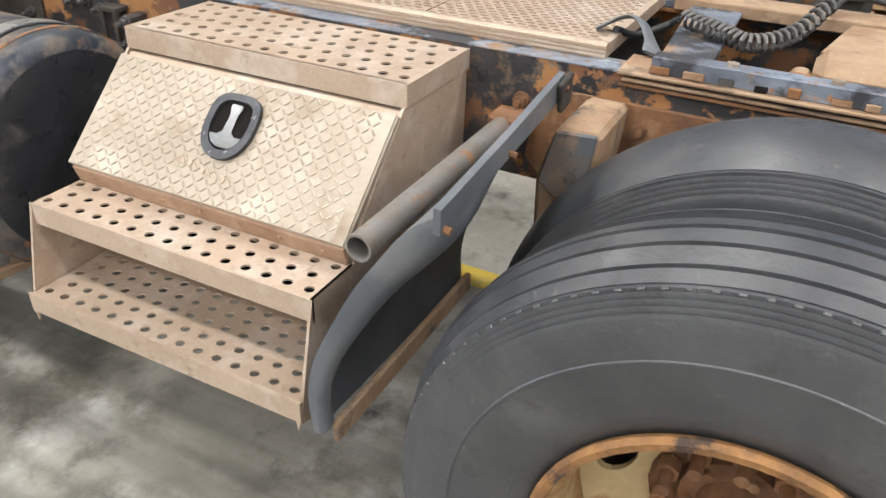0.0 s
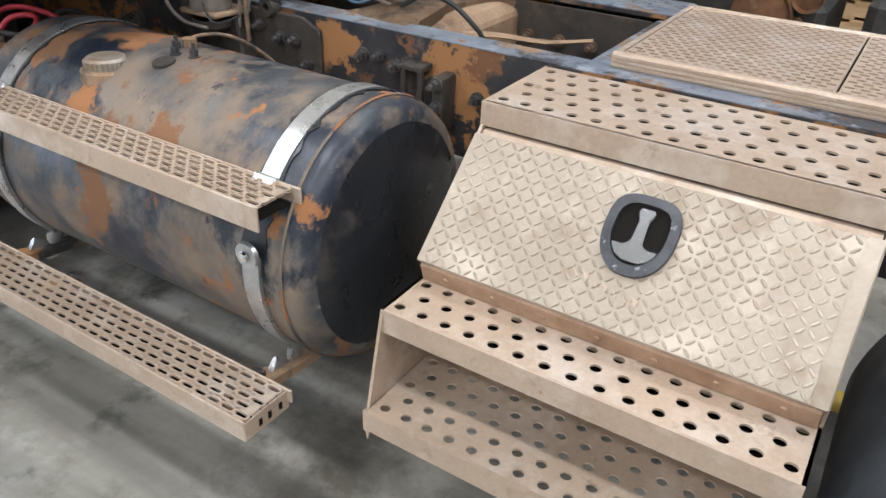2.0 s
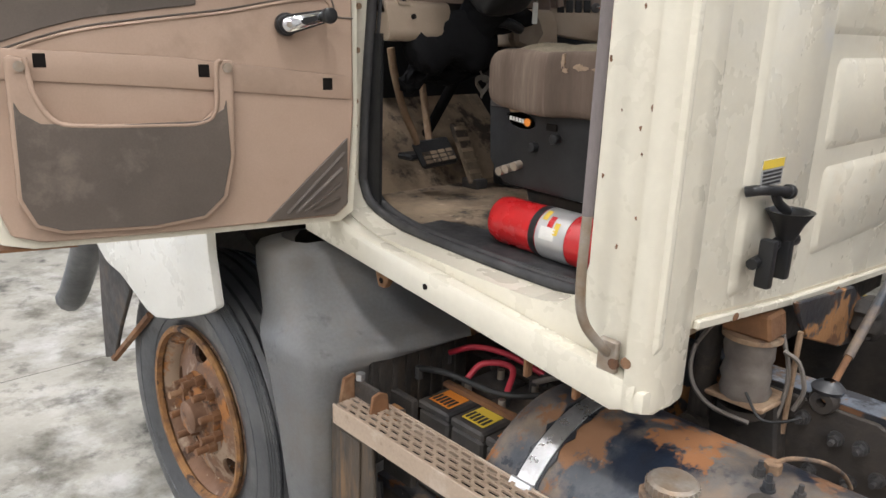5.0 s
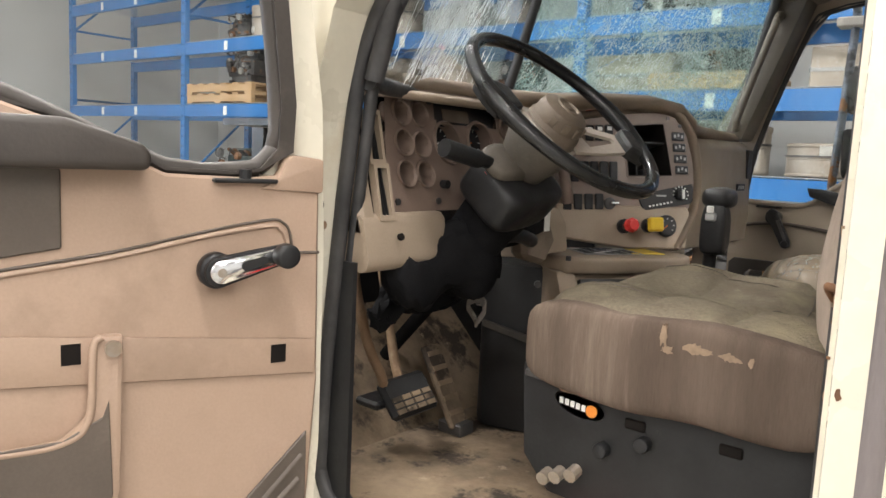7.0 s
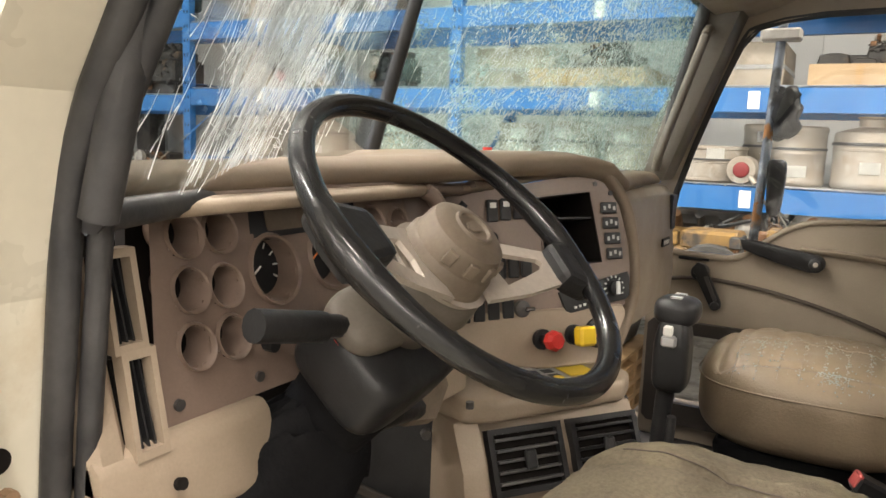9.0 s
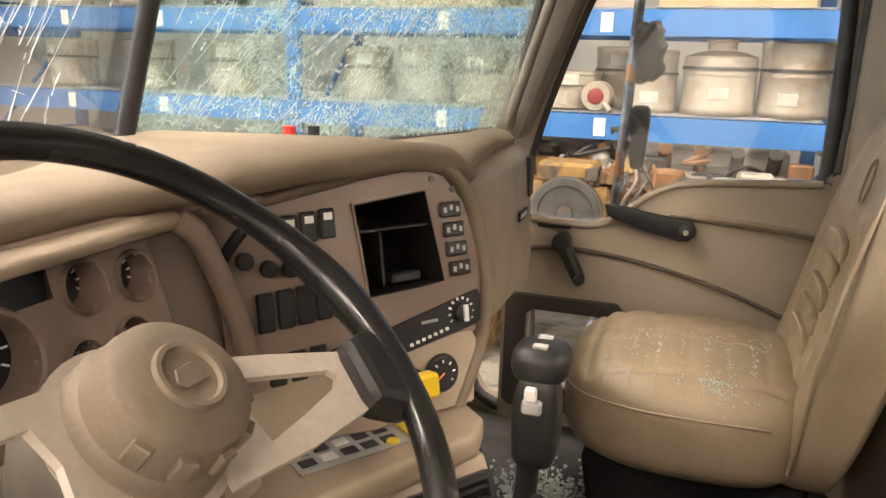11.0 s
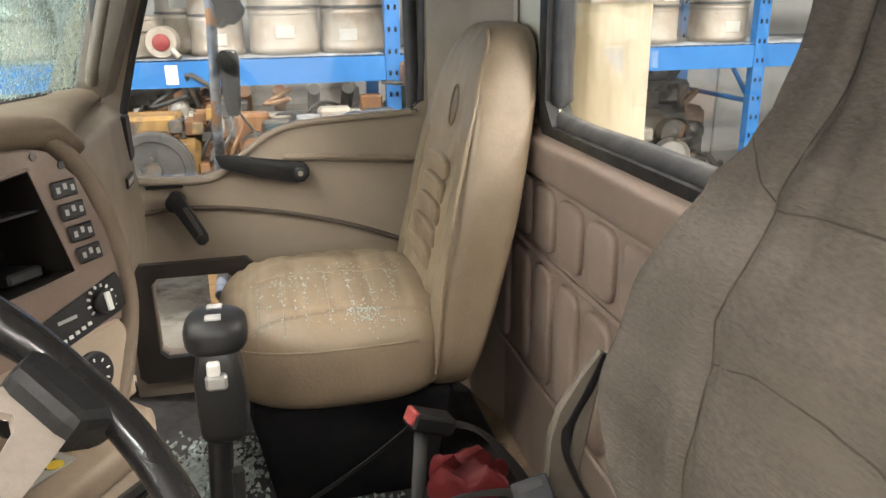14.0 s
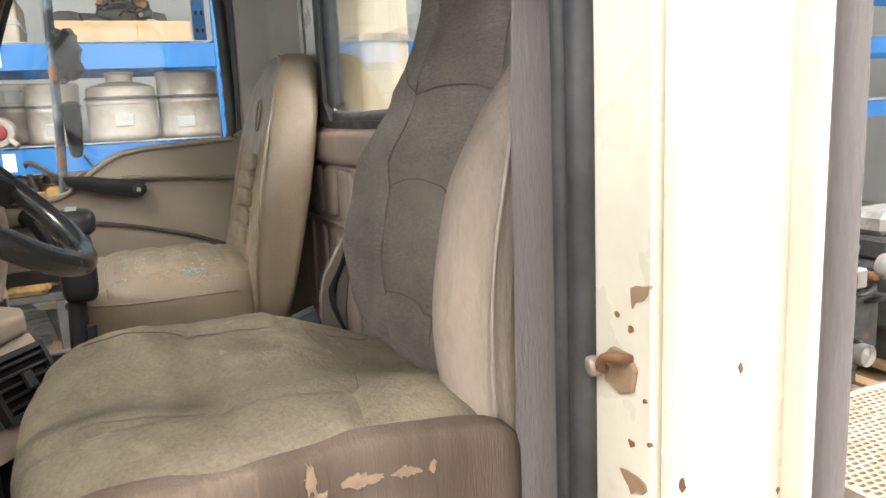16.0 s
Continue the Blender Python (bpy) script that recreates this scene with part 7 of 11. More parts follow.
part("jamb_rust", prism([(2.7294, 1.6334), (2.7210, 1.6352), (2.7072, 1.6352), (2.6988, 1.6334), (2.6970, 1.6292), (2.7012, 1.6238), (2.7096, 1.6220), (2.7150, 1.6178), (2.7180, 1.6226), (2.7234, 1.6268)], "x", -2.5915, -2.588), "rust_tan", drv, "torn rusty paint edge")
for y, z, q in ((2.716, 1.752, 0.003), (2.715, 1.660, 0.0035), (2.695, 1.667, 0.002), (2.733, 1.76, 0.0025), (2.70, 1.70, 0.002)):
    n = 9
    part("paint_chip", prism([(y + q * rnd.uniform(0.5, 1.6) * math.cos(2 * math.pi * k / n), z + q * rnd.uniform(0.4, 1.2) * math.sin(2 * math.pi * k / n)) for k in range(n)], "x", -2.5913, -2.588), "rust", drv)
gh = part("grab_handle", tube([(-2.515, 2.660, 1.150), (-2.515, 2.635, 1.17), (-2.532, 2.605, 1.215), (-2.534, 2.590, 1.28), (-2.532, 2.589, 1.42)], 0.0088, 10), "galv", drv, "bare steel grab handle", smooth=60)
part("handle_sleeve", tube([(-2.532, 2.589, 1.40), (-2.530, 2.589, 1.8), (-2.528, 2.589, 2.32)], 0.0095, 10), "belt", gh, "faded rubber handle sleeve", smooth=60)
part("handle_foot", prism([(-2.535, 1.115), (-2.495, 1.115), (-2.495, 1.175), (-2.535, 1.175)], "y", 2.655, 2.669, 0.003), "galv", gh)
part("handle_top", rod((-2.528, 2.589, 2.30), (-2.528, 2.69, 2.30), 0.014, seg=10), "galv", gh)

# back wall with the rear window and pressed ribs
WB = (3.02, 3.985, 1.905, 2.33)
outer = [(2.70, 1.195), (3.2, 1.143), (3.9, 1.085), (4.60, 1.05), (4.60, 1.5), (4.60, 2.0), (4.60, 2.46), (4.0, 2.50), (3.2, 2.50), (2.70, 2.46), (2.70, 2.0), (2.70, 1.5)]
w0, w1, wz0, wz1 = WB
inner = [(w0 + 0.04, wz0), (w0 + 0.3, wz0), (w1 - 0.3, wz0), (w1 - 0.04, wz0), (w1, wz0 + 0.04), (w1, 2.1), (w1, wz1 - 0.04), (w1 - 0.04, wz1), (w0 + 0.04, wz1), (w0, wz1 - 0.04), (w0, 2.1), (w0, wz0 + 0.04)]
bw = part("back_wall", ring_prism(outer, inner, "x", -2.4455, -2.435), "cab", cb, "cream pressed steel back wall")
part("back_wall_corner", prism([(-2.478, 2.652), (-2.452, 2.660), (-2.432, 2.690), (-2.426, 2.735), (-2.431, 2.784), (-2.46, 2.785)], "z", 1.055, 2.46, 0.010, seg=2), "cab", bw, smooth=40)
part("corner_foot", prism([(2.66, 1.060), (2.70, 1.046), (2.775, 1.050), (2.782, 1.10), (2.66, 1.10)], "x", -2.52, -2.437, 0.008, seg=2), "cab", bw, smooth=40)
part("bottom_flange", prism([(2.79, 1.186), (3.2, 1.138), (3.9, 1.080), (4.55, 1.046), (4.55, 1.062), (3.9, 1.098), (3.2, 1.156), (2.79, 1.204)], "x", -2.4348, -2.4225, 0.003), "cab", bw)
part("flange_dirt", prism([(2.80, 1.205), (3.2, 1.158), (3.9, 1.100), (4.5, 1.065), (4.5, 1.069), (3.9, 1.104), (3.2, 1.161), (2.80, 1.208)], "x", -2.4347, -2.4342), "stained_cream", bw, "brown dirt line along the flange")
for y, z in ((2.93, 1.178), (3.45, 1.118), (3.97, 1.075)):
    part("rust_spot", cushion((-2.4225, y, z), (0.002, 0.012, 0.008), 2.2, 3), "rust", bw)


def pressed_panel(loop, rise=0.008, lip=0.016):
    """A shallow raised panel with sloping sides."""
    bm = bmesh.new()
    cy, cz = sum(p[0] for p in loop) / len(loop), sum(p[1] for p in loop) / len(loop)
    wy, wz = max(p[0] for p in loop) - cy, max(p[1] for p in loop) - cz
    lo = [bm.verts.new((-2.4352, *p)) for p in loop]
    hi = [bm.verts.new((-2.435 + rise, cy + (p[0] - cy) * (1 - lip / wy), cz + (p[1] - cz) * (1 - lip / wz))) for p in loop]
    bm.faces.new(hi)
    for k in range(len(loop)):
        bm.faces.new((lo[k], lo[(k + 1) % len(loop)], hi[(k + 1) % len(loop)], hi[k]))
    return bm


for y0, y1, z0, z1 in ((2.905, 3.195, 1.215, 1.86), (3.265, 3.98, 1.232, 1.425), (3.245, 3.98, 1.462, 1.645), (3.165, 3.98, 1.69, 1.86), (4.05, 4.50, 1.19, 1.42), (4.05, 4.50, 1.47, 1.645), (4.05, 4.50, 1.69, 1.86)):
    part("pressed_panel", pressed_panel(rounded(y0, y1, z0, z1, 0.022, 4)), "cab", bw, smooth=25)
part("rear_window_seal", tube([Vector((-2.435, y, z)) for y, z in inner + inner[:1]], 0.022, 8, 2), "seal", bw, smooth=60)
rg_ = part("rear_window_glass", box(-2.443, -2.438, w0, w1, wz0, wz1), "glass", cb)
rg_.visible_shadow = False
# rubber cup holder bracket and warning label
hd = part("chain_hanger", tube([(-2.428, 2.905, 1.418), (-2.405, 2.915, 1.424), (-2.395, 2.955, 1.420), (-2.395, 3.005, 1.412)], 0.010, 8), "black", cb, "black plastic hose hanger", smooth=50)
part("hanger_knob", rod((-2.395, 3.0, 1.413), (-2.395, 3.018, 1.410), 0.014, seg=12, bevel=0.003), "black", hd, smooth=40)
part("hanger_neck", tube([(-2.398, 2.955, 1.42), (-2.396, 2.975, 1.395), (-2.392, 3.01, 1.375)], 0.009, 8), "black", hd, smooth=50)
part("hanger_cup", lathe([(0.012, -0.045), (0.018, -0.036), (0.028, -0.010), (0.042, 0.012), (0.044, 0.015), (0.036, 0.014), (0.020, -0.013), (0.0, -0.018)], (-2.388, 3.012, 1.362), "z", 20), "black", hd, smooth=40)
part("hanger_grip", rod((-2.395, 3.035, 1.316), (-2.395, 3.072, 1.312), 0.013, seg=12, bevel=0.003), "black", hd, smooth=40)
for y, z0, z1 in ((2.940, 1.244, 1.335), (3.010, 1.248, 1.325)):
    part("hanger_finger", box(-2.40, -2.372, y - 0.013, y + 0.009, z0, z1, 0.006, seg=2), "black", hd, smooth=40)
part("hanger_tie", tube([(-2.40, 2.91, 1.290), (-2.40, 2.96, 1.296), (-2.398, 3.0, 1.316), (-2.396, 3.04, 1.316)], 0.011, 8), "black", hd, smooth=50)
part("warning_label", box(-2.4268, -2.4255, 2.955, 3.042, 1.418, 1.468), "label_grey", bw, "small grey and yellow warning label")
part("label_head", box(-2.4254, -2.4246, 2.955, 3.042, 1.452, 1.468), "label_yellow", bw)
for i in range(4):
    part("label_bar", box(-2.4254, -2.4247, 2.96, 3.036, 1.422 + i * 0.0072, 1.426 + i * 0.0072), "label_black", bw)
part("mount_spool", lathe([(0.0, -0.03), (0.045, -0.03), (0.045, -0.01), (0.028, -0.005), (0.028, 0.005), (0.04, 0.01), (0.04, 0.03), (0.0, 0.03)], (-2.395, 3.87, 1.535), "x", 24), "black", cb, "black rubber stop on the back wall", smooth=40)

# roof, headliner, floor, firewall
part("roof", prism([(-2.44, 2.46), (-2.5, 2.52), (-2.9, 2.54), (-3.16, 2.44), (-3.19, 2.40), (-3.12, 2.38), (-2.9, 2.46), (-2.42, 2.44)], "y", 2.78, 4.54), "cab", cb)
part("headliner", prism([(-2.447, 2.43), (-2.9, 2.45), (-3.10, 2.385), (-3.16, 2.36), (-3.14, 2.345), (-3.06, 2.355), (-2.9, 2.415), (-2.447, 2.40)], "y", 2.78, 4.54), "trim_grey", cb, "grey-beige headliner")
part("cab_floor", box(-3.80, -2.447, 2.786, 4.544, 1.165, 1.20), "mat_floor", cb, "muddy rubber-covered cab floor")
part("torn_mat", prism([(-3.20, 2.79), (-2.66, 2.79), (-2.66, 2.90), (-2.80, 2.95), (-2.90, 2.86), (-3.05, 2.93), (-3.20, 2.90)], "z", 1.201, 1.208, 0.001), "seal", cb, "torn grey rubber mat edge")
part("toe_board", prism([(-3.80, 1.20), (-3.55, 1.20), (-3.80, 1.45)], "y", 2.78, 3.62), "mat_floor", cb)
part("firewall", box(-3.84, -3.80, 2.70, 4.60, 1.165, 1.69), "black", cb)
part("firewall_top", box(-3.84, -3.80, 2.98, 4.32, 1.69, 1.88), "black", cb)
part("cowl_side", box(-3.80, -3.46, 2.70, 2.775, 1.165, 1.69, 0.01), "cab", cb)
part("cowl_side", box(-3.80, -3.46, 4.545, 4.60, 1.165, 1.69, 0.01), "cab", cb)
part("cowl_top", prism([(-3.47, 2.98), (-3.64, 3.58), (-3.47, 4.32), (-3.95, 4.32), (-3.95, 2.98)], "z", 1.885, 1.90), "black", cb)
part("kick_panel", box(-3.46, -3.30, 2.776, 2.785, 1.21, 1.66), "black", cb)

# back wall lining with quilted ribs
ip = part("back_lining", box(-2.462, -2.4462, 2.78, 4.54, 1.20, 1.86, 0.004), "back_panel", cb, "pinkish grey vinyl back lining")
part("lining_roll", prism([(-2.478, 1.815), (-2.448, 1.80), (-2.447, 1.86), (-2.447, 1.895), (-2.455, 1.90), (-2.480, 1.875)], "y", 2.79, 4.53, 0.012, seg=3), "back_panel", ip, smooth=50)
for k in range(13):
    for z0, z1 in ((1.688, 1.800), (1.43, 1.656)):
        y = 2.98 + k * 0.118
        part("quilt_rib", cushion((-2.464, y + 0.045, (z0 + z1) / 2), (0.010, 0.046, (z1 - z0) / 2), 5, 4), "back_panel", ip, smooth=60)
part("lining_seam", tube([(-2.465, 2.84, 1.672), (-2.466, 3.6, 1.672), (-2.465, 4.36, 1.672)], 0.006, 6), "back_panel", ip, smooth=60)
part("lining_seam", tube([(-2.465, 2.84, 1.415), (-2.466, 3.6, 1.415), (-2.465, 4.36, 1.415)], 0.006, 6), "back_panel", ip, smooth=60)
part("window_trim", ring_prism([(y + (0.035 if y > 3.5 else -0.035), z + (0.035 if z > 2.1 else -0.03)) for y, z in inner], inner, "x", -2.466, -2.4465), "black", cb, "black rubber window surround")
part("window_trim", ring_prism([(3.985 + 0.01, 1.90), (4.50, 1.90), (4.50, 2.36), (3.995, 2.36)], [(4.02, 1.93), (4.47, 1.93), (4.47, 2.33), (4.02, 2.33)], "x", -2.462, -2.4465), "trim_grey", cb)
part("corner_trim", prism([(-2.447, 4.18), (-2.458, 4.18), (-2.50, 4.36), (-2.56, 4.50), (-2.56, 4.54), (-2.447, 4.54)], "z", 1.2, 2.40, 0.006), "trim_grey", cb, "grey-beige corner post lining")
part("corner_trim", prism([(-2.447, 2.95), (-2.458, 2.95), (-2.55, 2.84), (-2.60, 2.80), (-2.60, 2.787), (-2.447, 2.787)], "z", 1.2, 2.40, 0.006), "trim_grey", cb)
part("belt_guide", box(-2.50, -2.46, 4.36, 4.41, 1.80, 2.36, 0.008), "black", cb, "black seat belt guide")

# ---------------------------------------------------------------- windscreen
base_c, base_r, base_l = Vector((-3.615, 3.58, 1.945)), Vector((-3.285, 4.43, 1.945)), Vector((-3.285, 2.78, 1.945))
top_c, top_r, top_l = Vector((-3.46, 3.58, 2.40)), Vector((-3.165, 4.38, 2.40)), Vector((-3.165, 2.80, 2.40))


def pane_point(a, b, c, d, u, v):
    return a.lerp(b, u).lerp(d.lerp(c, u), v)


def pane(a, b, c, d, name):
    bm = bmesh.new()
    n = (b - a).cross(d - a).normalized() * 0.004
    vs = [bm.verts.new(p + o) for o in (Vector(), n) for p in (a, b, c, d)]
    for f in ((0, 1, 2, 3), (4, 5, 6, 7), (0, 1, 5, 4), (1, 2, 6, 5), (2, 3, 7, 6), (3, 0, 4, 7)):
        bm.faces.new([vs[i] for i in f])
    ob = part(name, bm, "glass", cb, "cracked windscreen glass")
    ob.visible_shadow = False
    return ob


pr = pane(base_c, base_r, top_r, top_c, "windscreen_pane")
pr.data.materials[0] = M["crazed"]
pl = pane(base_l, base_c, top_c, top_l, "windscreen_pane")
pl.data.materials[0] = M["screen"]
part("windscreen_divider", tube([base_c + Vector((0.012, 0, -0.02)), base_c.lerp(top_c, 0.5) + Vector((0.014, 0, 0)), top_c + Vector((0.012, 0, 0))], 0.014, 8, 2), "black", cb, "black centre divider", smooth=50)
for a, b in ((base_r, top_r), (base_l, top_l)):
    part("windscreen_seal", tube([a + Vector((0.012, 0, 0)), b + Vector((0.012, 0, 0))], 0.016, 8, 2), "seal", cb, smooth=50)
for a, b in ((top_l, top_c), (top_c, top_r), (base_l, base_c), (base_c, base_r)):
    part("windscreen_seal", tube([a, b], 0.014, 8, 2), "seal", cb, smooth=50)
# passenger A pillar: trim and grab handle
part("a_pillar_trim", prism([(-3.30, 1.93), (-3.235, 1.93), (-3.06, 2.40), (-3.18, 2.40)], "y", 4.40, 4.545, 0.015, seg=2), "pillar_grey", cb, "grey-brown A pillar lining", smooth=50)
part("pillar_handle", tube([(-3.255, 4.395, 1.965), (-3.245, 4.37, 1.985), (-3.235, 4.36, 2.02), (-3.16, 4.36, 2.26), (-3.15, 4.37, 2.30), (-3.15, 4.40, 2.31)], 0.012, 8), "pillar_grey", cb, "brown pillar grab handle", smooth=60)
part("header_trim", prism([(-3.20, 2.37), (-3.06, 2.37), (-3.02, 2.45), (-3.20, 2.45)], "y", 2.78, 4.54, 0.01), "pillar_grey", cb)


def sliver(bm, p, q, n, wd):
    d = (q - p).normalized()
    s = d.cross(n).normalized() * wd
    up = n * wd * 0.8
    v = [bm.verts.new(x) for x in (p - s, p + s, p + up, q - s * 0.4, q + s * 0.4, q + up * 0.4)]
    for f in ((0, 1, 4, 3), (1, 2, 5, 4), (2, 0, 3, 5)):
        bm.faces.new([v[i] for i in f])


rnd = random.Random(21)
nr = (base_r - base_c).cross(top_c - base_c).normalized()
nr = nr if nr.x > 0 else -nr
nl = (base_c - base_l).cross(top_l - base_l).normalized()
nl = nl if nl.x > 0 else -nl
# crazed passenger pane: net of short cracks, thickest toward the lower outer corner, plus long runs
bm = bmesh.new()
P = lambda u, v: pane_point(base_c, base_r, top_r, top_c, min(max(u, 0.01), 0.99), min(max(v, 0.01), 0.99)) + nr * 0.006
spots = [(rnd.betavariate(2.2, 1.2), rnd.random(), rnd.uniform(0.02, 0.09)) for i in range(80)]
for i in range(9000):
    if rnd.random() < 0.6:
        a, b, c = rnd.choice(spots)
        u, v = rnd.gauss(a, c), rnd.gauss(b, c * 1.8)
    else:
        u, v = rnd.betavariate(2.2, 1.2), rnd.random()
    a = rnd.gauss(1.35, 0.5) if rnd.random() < 0.5 else rnd.uniform(0, 3.14)
    ln_ = rnd.uniform(0.003, 0.013)
    sliver(bm, P(u, v), P(u + ln_ * math.cos(a), v + ln_ * 2.0 * math.sin(a)), nr, rnd.uniform(0.0005, 0.0016))
for i in range(34):
    u, v = rnd.uniform(0.0, 0.55), rnd.uniform(0.0, 0.2)
    k = rnd.uniform(0.1, 0.75)
    for s in range(6):
        u2, v2 = u + k * 0.09 + rnd.gauss(0, 0.006), v + rnd.uniform(0.05, 0.15)
        sliver(bm, P(u, v), P(u2, v2), nr, rnd.uniform(0.0004, 0.0010))
        u, v = u2, v2
tagged(part("crack_net", bm, "crack", pr, "dense white crack network"), kind="stuff")
# streaked driver pane: fans of long cracks, white to paint the glare on them
bm = bmesh.new()
P = lambda u, v: pane_point(base_l, base_c, top_c, top_l, min(max(u, 0.005), 0.995), min(max(v, 0.005), 0.995)) + nl * 0.006
for i in range(520):
    u0 = rnd.gauss(0.30, 0.16) if i < 150 else rnd.gauss(0.22, 0.07)
    k = rnd.uniform(0.25, 0.8)
    v0, v1 = sorted((rnd.uniform(0, 0.9), rnd.uniform(0.2, 1.0)))
    n = 5
    for s in range(n):
        va, vb = v0 + (v1 - v0) * s / n, v0 + (v1 - v0) * (s + 1) / n
        sliver(bm, P(u0 + k * va * 0.6, va), P(u0 + k * vb * 0.6 + rnd.gauss(0, 0.003), vb), nl, rnd.uniform(0.0004, 0.0013))
for i in range(260):
    u, v = rnd.gauss(0.40, 0.1), rnd.random()
    sliver(bm, P(u, v), P(u + rnd.uniform(0.01, 0.03), v - rnd.uniform(0.0, 0.03)), nl, 0.0007)
tagged(part("crack_fan", bm, "crack_bright", pl, "long crack streaks with their glare painted white"), kind="stuff")

# ---------------------------------------------------------------- passenger door lining and window
pd = thing("passenger_door", (-2.93, 4.5, 1.24), "closed passenger door with grey-beige vinyl lining", "door")
wl = [(-3.245, 1.745), (-3.18, 1.738), (-3.08, 1.736), (-3.03, 1.752), (-2.985, 1.79), (-2.93, 1.83), (-2.86, 1.852), (-2.72, 1.862), (-2.60, 1.868), (-2.572, 1.89), (-2.565, 2.10), (-2.567, 2.33), (-2.60, 2.355), (-2.90, 2.355), (-3.05, 2.33), (-3.09, 2.29), (-3.16, 2.11), (-3.225, 1.90)]
dl = [(-3.28, 1.56), (-3.2, 1.56), (-3.12, 1.56), (-3.05, 1.56), (-3.0, 1.56), (-2.93, 1.56), (-2.86, 1.56), (-2.72, 1.56), (-2.50, 1.56), (-2.50, 1.9), (-2.50, 2.1), (-2.50, 2.40), (-2.62, 2.40), (-2.9, 2.40), (-3.08, 2.38), (-3.14, 2.30), (-3.22, 2.08), (-3.28, 1.88)]
part("upper_lining", ring_prism(dl, wl, "y", 4.505, 4.54), "trim_grey", pd)
hl = [(-3.215, 1.33), (-3.20, 1.315), (-3.06, 1.315), (-3.04, 1.33), (-3.03, 1.50), (-3.045, 1.515), (-3.20, 1.515), (-3.215, 1.50)]
ho = [(-3.28, 1.21), (-3.2, 1.21), (-3.0, 1.21), (-2.50, 1.21), (-2.50, 1.56), (-2.9, 1.56), (-3.2, 1.56), (-3.28, 1.56)]
part("lower_lining", ring_prism(ho, hl, "y", 4.505, 4.54), "trim_grey", pd)
part("peep_window_frame", ring_prism([(x + (0.045 if x > -3.12 else -0.052), z + (0.034 if z > 1.4 else -0.060)) for x, z in hl], hl, "y", 4.486, 4.504), "armrest_dark", pd, "dark peep window surround")
g = part("door_glass", prism(wl, "y", 4.556, 4.561), "glass", pd)
g.visible_shadow = False
part("glass_run", tube([Vector((x, 4.515, z)) for x, z in wl[8:] + wl[:1]], 0.011, 8, 2), "seal", pd, "black window channel", smooth=50)
part("sill_lip", tube([Vector((x, 4.503, z - 0.004)) for x, z in wl[:9]], 0.008, 8, 3), "trim_grey", pd, smooth=50)
part("sill_slot", box(-3.20, -3.12, 4.495, 4.508, 1.720, 1.728, 0.002), "black", pd)
# swept mouldings
part("moulding", tube([(-3.27, 4.500, 1.60), (-3.24, 4.500, 1.655), (-3.12, 4.500, 1.672), (-2.95, 4.500, 1.655), (-2.75, 4.500, 1.605), (-2.56, 4.500, 1.53)], 0.006, 6), "door_brown", pd, "dark swept groove", smooth=60)
part("armrest_roll", tube([(-2.90, 4.497, 1.775), (-2.80, 4.495, 1.772), (-2.65, 4.497, 1.76), (-2.52, 4.50, 1.745)], 0.014, 8, flat=0.6), "trim_grey", pd, smooth=60)
ch = part("pull_handle", prism([(-3.045, 1.792), (-3.035, 1.765), (-2.95, 1.738), (-2.875, 1.722), (-2.855, 1.724), (-2.842, 1.737), (-2.842, 1.753), (-2.855, 1.768), (-2.93, 1.778), (-3.0, 1.790)], "y", 4.462, 4.486, 0.006, seg=2), "black", pd, "black plastic pull handle", smooth=50)
part("handle_boss", rod((-2.863, 4.458, 1.745), (-2.863, 4.50, 1.745), 0.017, seg=20, bevel=0.006), "black", ch, smooth=50)
part("handle_screw", rod((-2.863, 4.455, 1.745), (-2.863, 4.459, 1.745), 0.006, seg=10), "galv", ch)
ck = part("window_crank", rod((-3.138, 4.46, 1.692), (-3.138, 4.505, 1.692), 0.021, seg=18, bevel=0.004), "black", pd, "black window crank", smooth=50)
part("crank_arm", prism([(-3.155, 1.705), (-3.140, 1.722), (-3.122, 1.716), (-3.075, 1.622), (-3.074, 1.606), (-3.086, 1.598), (-3.100, 1.602)], "y", 4.448, 4.462, 0.004, seg=2), "black", ck, smooth=40)
part("arm_inset", prism([(-3.122, 1.685), (-3.112, 1.688), (-3.084, 1.627), (-3.092, 1.621)], "y", 4.4465, 4.4478), "dark_metal", ck)
part("crank_knob", rod((-3.088, 4.436, 1.612), (-3.088, 4.448, 1.612), 0.012, seg=16, bevel=0.005), "black", ck, smooth=50)
# mirror arm and mirror outside the passenger window
ma = thing("mirror_arm", (-3.05, 4.85, 1.4), "grey tubular mirror arm with a film-wrapped mirror outside the window", "mirror")
part("pole", tube([(-3.075, 4.595, 1.42), (-3.075, 4.80, 1.45), (-3.07, 4.85, 1.55), (-3.05, 4.85, 1.95), (-3.035, 4.85, 2.34), (-3.03, 4.80, 2.40), (-3.03, 4.62, 2.42)], 0.014, 10), "rail_top", ma, smooth=60)
part("wrapped_head", cushion((-3.01, 4.88, 2.13), (0.042, 0.045, 0.075), 3, 9, shape=lambda q: (q.x + 0.15 * math.sin(9 * q.z) + wrinkle(q, 5, 0.25), q.y, q.z + 0.08 * math.sin(7 * q.x) + wrinkle(q, 4, 0.2))), "black", ma, "black film-wrapped mirror head", smooth=30)
part("lower_head", cushion((-3.012, 4.855, 1.91), (0.024, 0.026, 0.085), 5, 6, shape=lambda q: (q.x * (1 + 0.2 * q.z), q.y, q.z)), "black", ma, "black lower mirror clamp", smooth=50)
